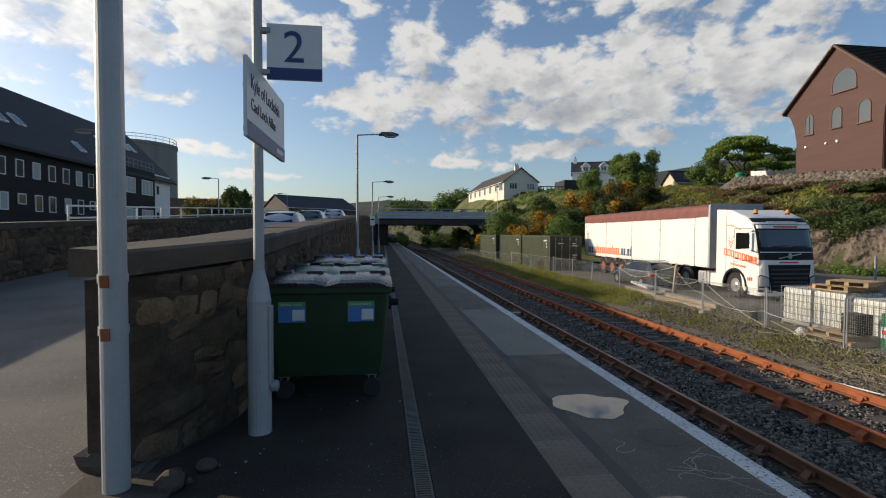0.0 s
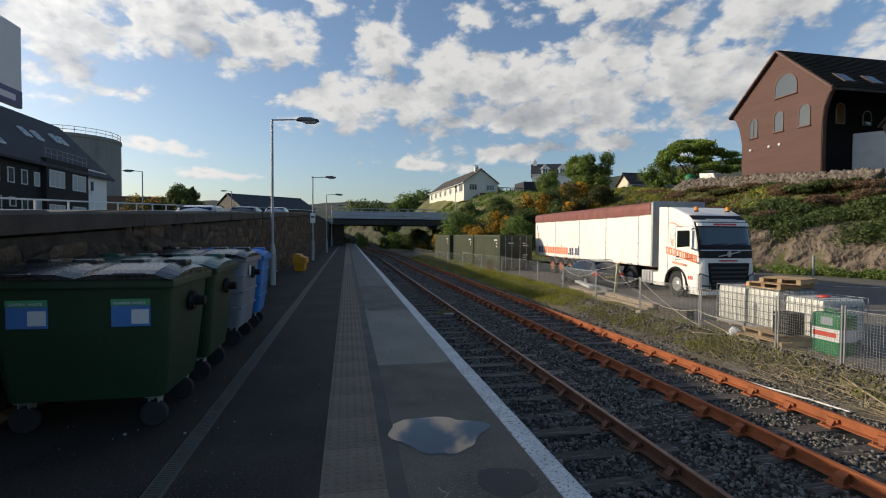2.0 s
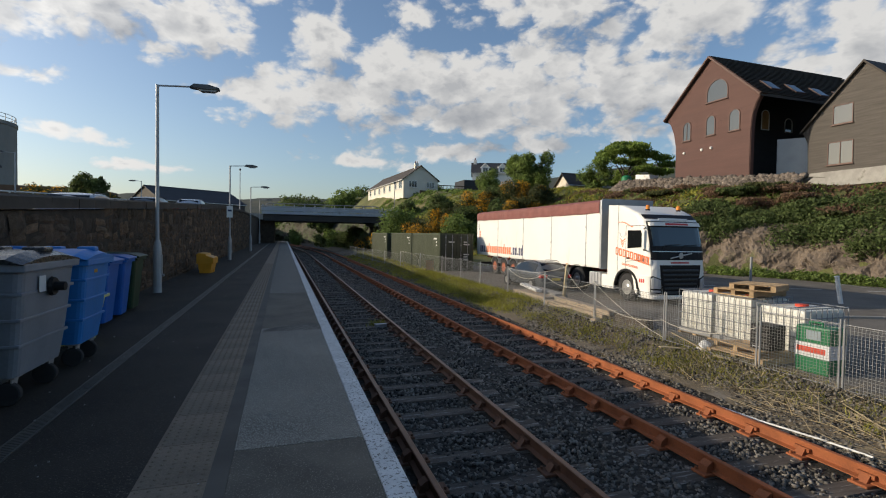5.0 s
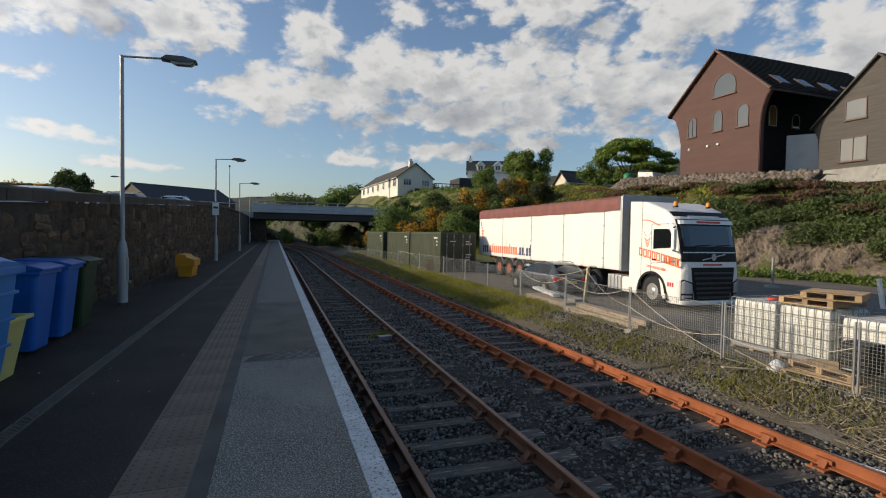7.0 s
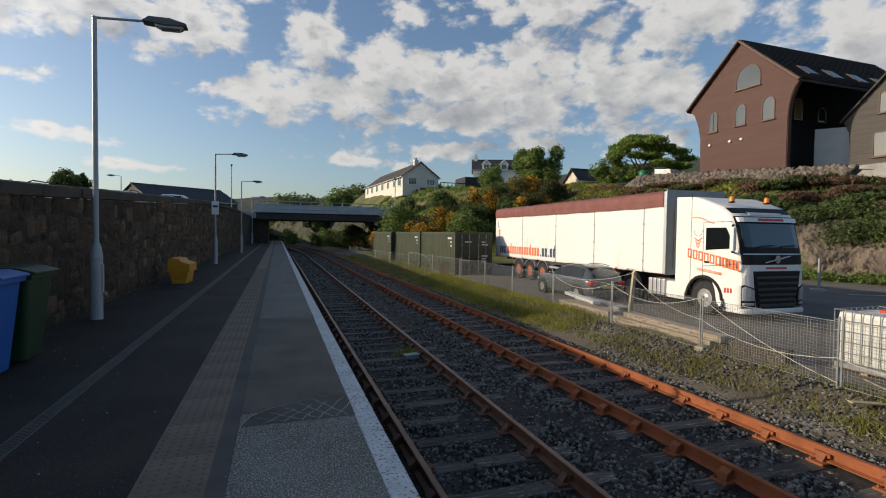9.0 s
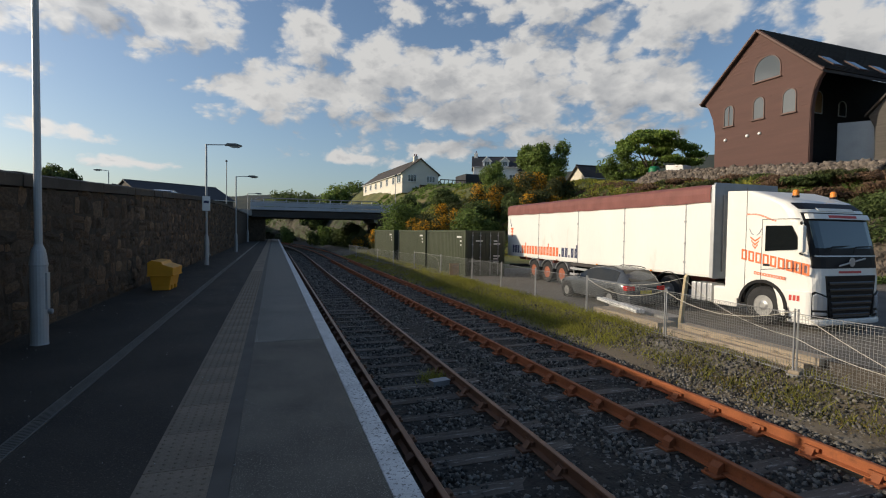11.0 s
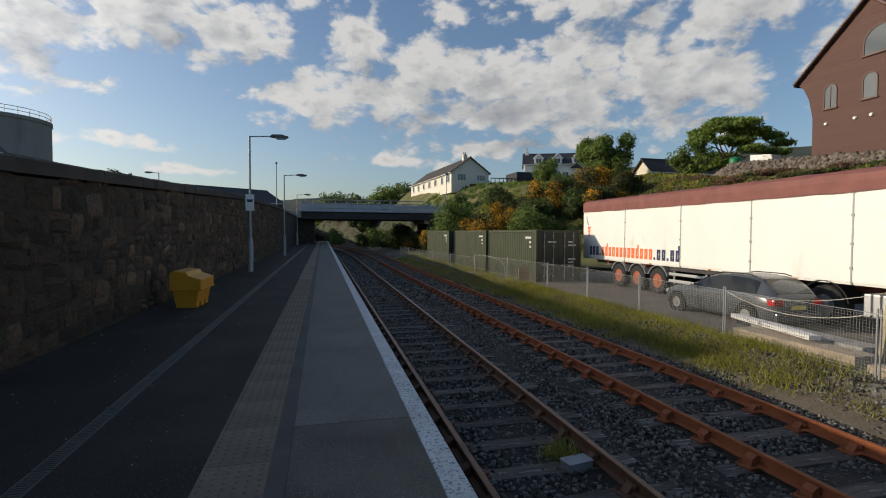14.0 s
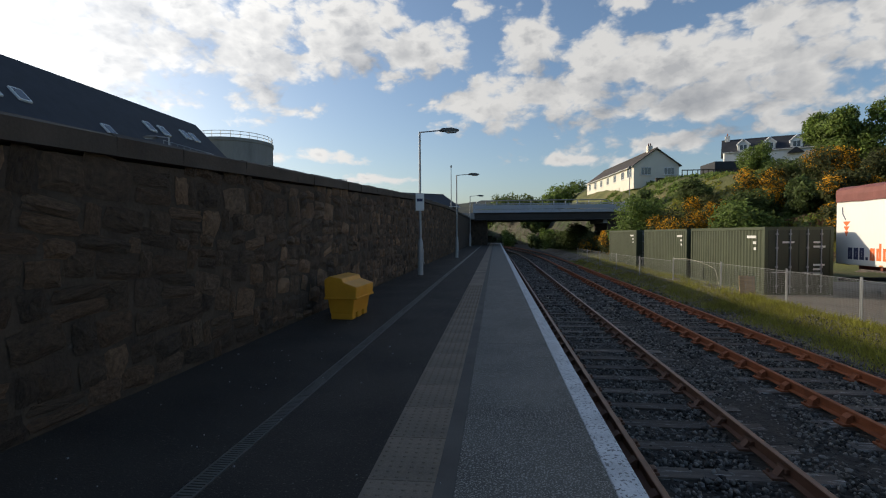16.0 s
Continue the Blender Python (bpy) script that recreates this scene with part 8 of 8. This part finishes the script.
scatter_stones("verge_stones", 6000, lambda r, n: (lambda x, y: np.stack([x, y, verge_z(x) + .01], 1))(r.uniform(6.5, 7.8, n), 8 + 30 * r.random(n) ** 1.3), (.012, .032), M["pebble"], "loose stones on the weedy verge", "stones", 17)
for i, (x, y, l, a) in enumerate(((7.1, 11.8, 1.9, 35), (7.2, 12.3, 1.5, -30), (6.9, 10.9, 1.6, 60), (7.3, 13.0, 1.1, 10))):
    st = thing("stick", pose(x, y, BED_Z + .28, 0, 0, a), "long pale dry stick lying on the verge", "stick", "dry sticks")
    part("shaft", tube(B(), (-l / 2, 0, 0), (l / 2, 0, .05), .012, .007, 6), M["straw"], st)
    part("twig", tube(B(), (l * .1, 0, .02), (l * .3, .16, .07), .006, .003, 5), M["straw"], st)
tb = thing("track_box", pose(2.02, 20.45, BED_Z + .02, 0, 0, 10), "small pale box lying between the rails", "box")
part("case", box(B(), -.16, .16, -.09, .09, 0, .12, .015), M["galv"], tb)
part("lid", box(B(), -.17, .17, -.1, .1, .12, .14, .006), M["galv"], tb)
blades("weeds", 260, lambda r, n: np.stack([2.0 + r.normal(0, .12, n), 20.75 + r.normal(0, .1, n), np.full(n, BED_Z + .05)], 1), .16, M["blade"], "small weed between the rails", 9)

# ---- car park side ----
cw = thing("wall_car_park", pose(-12, 0, 0), "long dark stone wall across the car park", "wall", kind="structure")
def cw_top(y):
    return interp(y, (-30, 5, 16.6, 26, 46, 64), (1.0, 1.45, 1.95, 2.35, 3.3, 3.9))
bm = B()
ys = [-30, 0, 5, 11, 16.6, 21, 26, 36, 46, 64]
rings = [[bm.verts.new(q) for q in ((0, y, carpark(y) - .3), (0, y, cw_top(y) - .16), (-.55, y, cw_top(y) - .16), (-.55, y, carpark(y) - .3))] for y in ys]
for a, b in zip(rings, rings[1:]):
    for i in range(4):
        bm.faces.new((a[i], a[(i + 1) % 4], b[(i + 1) % 4], b[i]))
bmesh.ops.recalc_face_normals(bm, faces=bm.faces)
part("core", bm, M["mortar"], cw)
cspec = [(y, z + carpark(y), w, h) for (y, z, w, h) in courses(8, 48, lambda y: cw_top(y) - carpark(y) + .03, 31)]
joined_stones("stones", cspec, cw, lambda y, z, d: (d, y, z), stone_src, M["stone"])
for a, b in zip(ys, ys[1:]):
    bm = B()
    vs = [bm.verts.new(q) for q in ((.06, a, cw_top(a) - .16), (.06, a, cw_top(a)), (-.6, a, cw_top(a)), (-.6, a, cw_top(a) - .16), (.06, b, cw_top(b) - .16), (.06, b, cw_top(b)), (-.6, b, cw_top(b)), (-.6, b, cw_top(b) - .16))]
    for q in ((0, 1, 2, 3), (7, 6, 5, 4), (0, 4, 5, 1), (1, 5, 6, 2), (2, 6, 7, 3), (3, 7, 4, 0)):
        bm.faces.new([vs[i] for i in q])
    bmesh.ops.recalc_face_normals(bm, faces=bm.faces)
    part("coping_stone", bm, M["coping"], cw)
rl = thing("railing", pose(-13.6, 22, 0), "white painted two-rail railing beyond the wall", "railing")
for i in range(18):
    y = i * 2.4
    z = cw_top(22 + y) - .5
    part("post", tube(B(), (0, y, z - .5), (0, y, z + 1.0), .04, seg=6), M["frame_white"], rl)
bm = B()
for dz in (.55, .98):
    pipe(bm, [(0, i * 2.4, cw_top(22 + i * 2.4) - .5 + dz) for i in range(18)], .035, 6)
part("rail", bm, M["frame_white"], rl)
cpl = lamp_post(pose(-12.9, 23.4, .6, 0, 0, 180), 4.9, .55, .7, 1.1, "slim grey car park lamp post with flat lantern", "car park lamps")
copy_thing(cpl, pose(-12.6, 34.6, 1.2, 0, 0, 180) @ Matrix.Scale(.78, 4))
copy_thing(cpl, pose(-12.6, 56, 2.0, 0, 0, 180) @ Matrix.Scale(.78, 4))
estate_car("car", pose(-7.9, 24.2, 1.18, 2, 0, 0), M["car_white"], "silver estate car parked behind the wall", "parked cars")
estate_car("car", pose(-8.0, 33.2, 1.66, 2, 0, 0), M["car_paint"], "dark car parked behind the wall", "parked cars")
estate_car("car", pose(-7.4, 41.5, 2.1, 2, 0, 0), M["car_white"], "silver car parked behind the wall", "parked cars")
M["yellow_line"] = mat("worn_yellow_line", (.5, .4, .12), .8, var=.3, scale=4, stain=(.1, .1, .1), stain_scale=8, stain_at=.6)
bm = B()
for x0, y0, x1, y1 in ((-7.6, 9.0, -5.2, 9.6), (-7.2, 11.5, -5.4, 14.5)):
    a, b = Vector((x0, y0)), Vector((x1, y1))
    nrm = (b - a).normalized().orthogonal() * .05
    bm.faces.new([bm.verts.new((p.x, p.y, max(carpark(p.y), 0) + .012)) for p in (a - nrm, a + nrm, b + nrm, b - nrm)])
bmesh.ops.recalc_face_normals(bm, faces=bm.faces)
structure("road_marking", bm, M["yellow_line"], "worn yellow parking lines", "road marking")
# loose stones fallen at the wall's end
for i, (x, y, s) in enumerate(((-4.75, 7.3, .16), (-4.9, 7.6, .13), (-4.15, 6.95, .1), (-4.0, 7.2, .07))):
    st = thing("loose_stone", pose(x, y, 0), "rough fallen stone at the wall's end", "stone", "fallen stones")
    bm = B()
    bmesh.ops.create_icosphere(bm, subdivisions=2, radius=s)
    for v in bm.verts:
        v.co = v.co * (1 + .3 * noise.noise(v.co * 9 + Vector((i, 0, 0))))
        v.co.z = v.co.z * .7 + s * .55
    part("rock", bm, M["coping"], st)
    bm = B()
    bmesh.ops.create_icosphere(bm, subdivisions=1, radius=s * .3)
    for v in bm.verts:
        v.co += Vector((s * 1.05, s * .4, s * .25))
    part("chip", bm, M["coping"], st)

# stones of the wall's nearest stretch
for i, (y, z, w, h) in enumerate(NEAR_STONES):
    ob = new("stone", stone_me[i % len(stone_me)])
    ob.parent = station_wall
    ob.location = (0, y - WALL_Y0, z)
    ob.rotation_euler = (.16 * math.sin(i * 12.9), 0, 0)
    ob.scale = (.035 + .03 * ((i * 37) % 11) / 11, w * .97, h * .95)
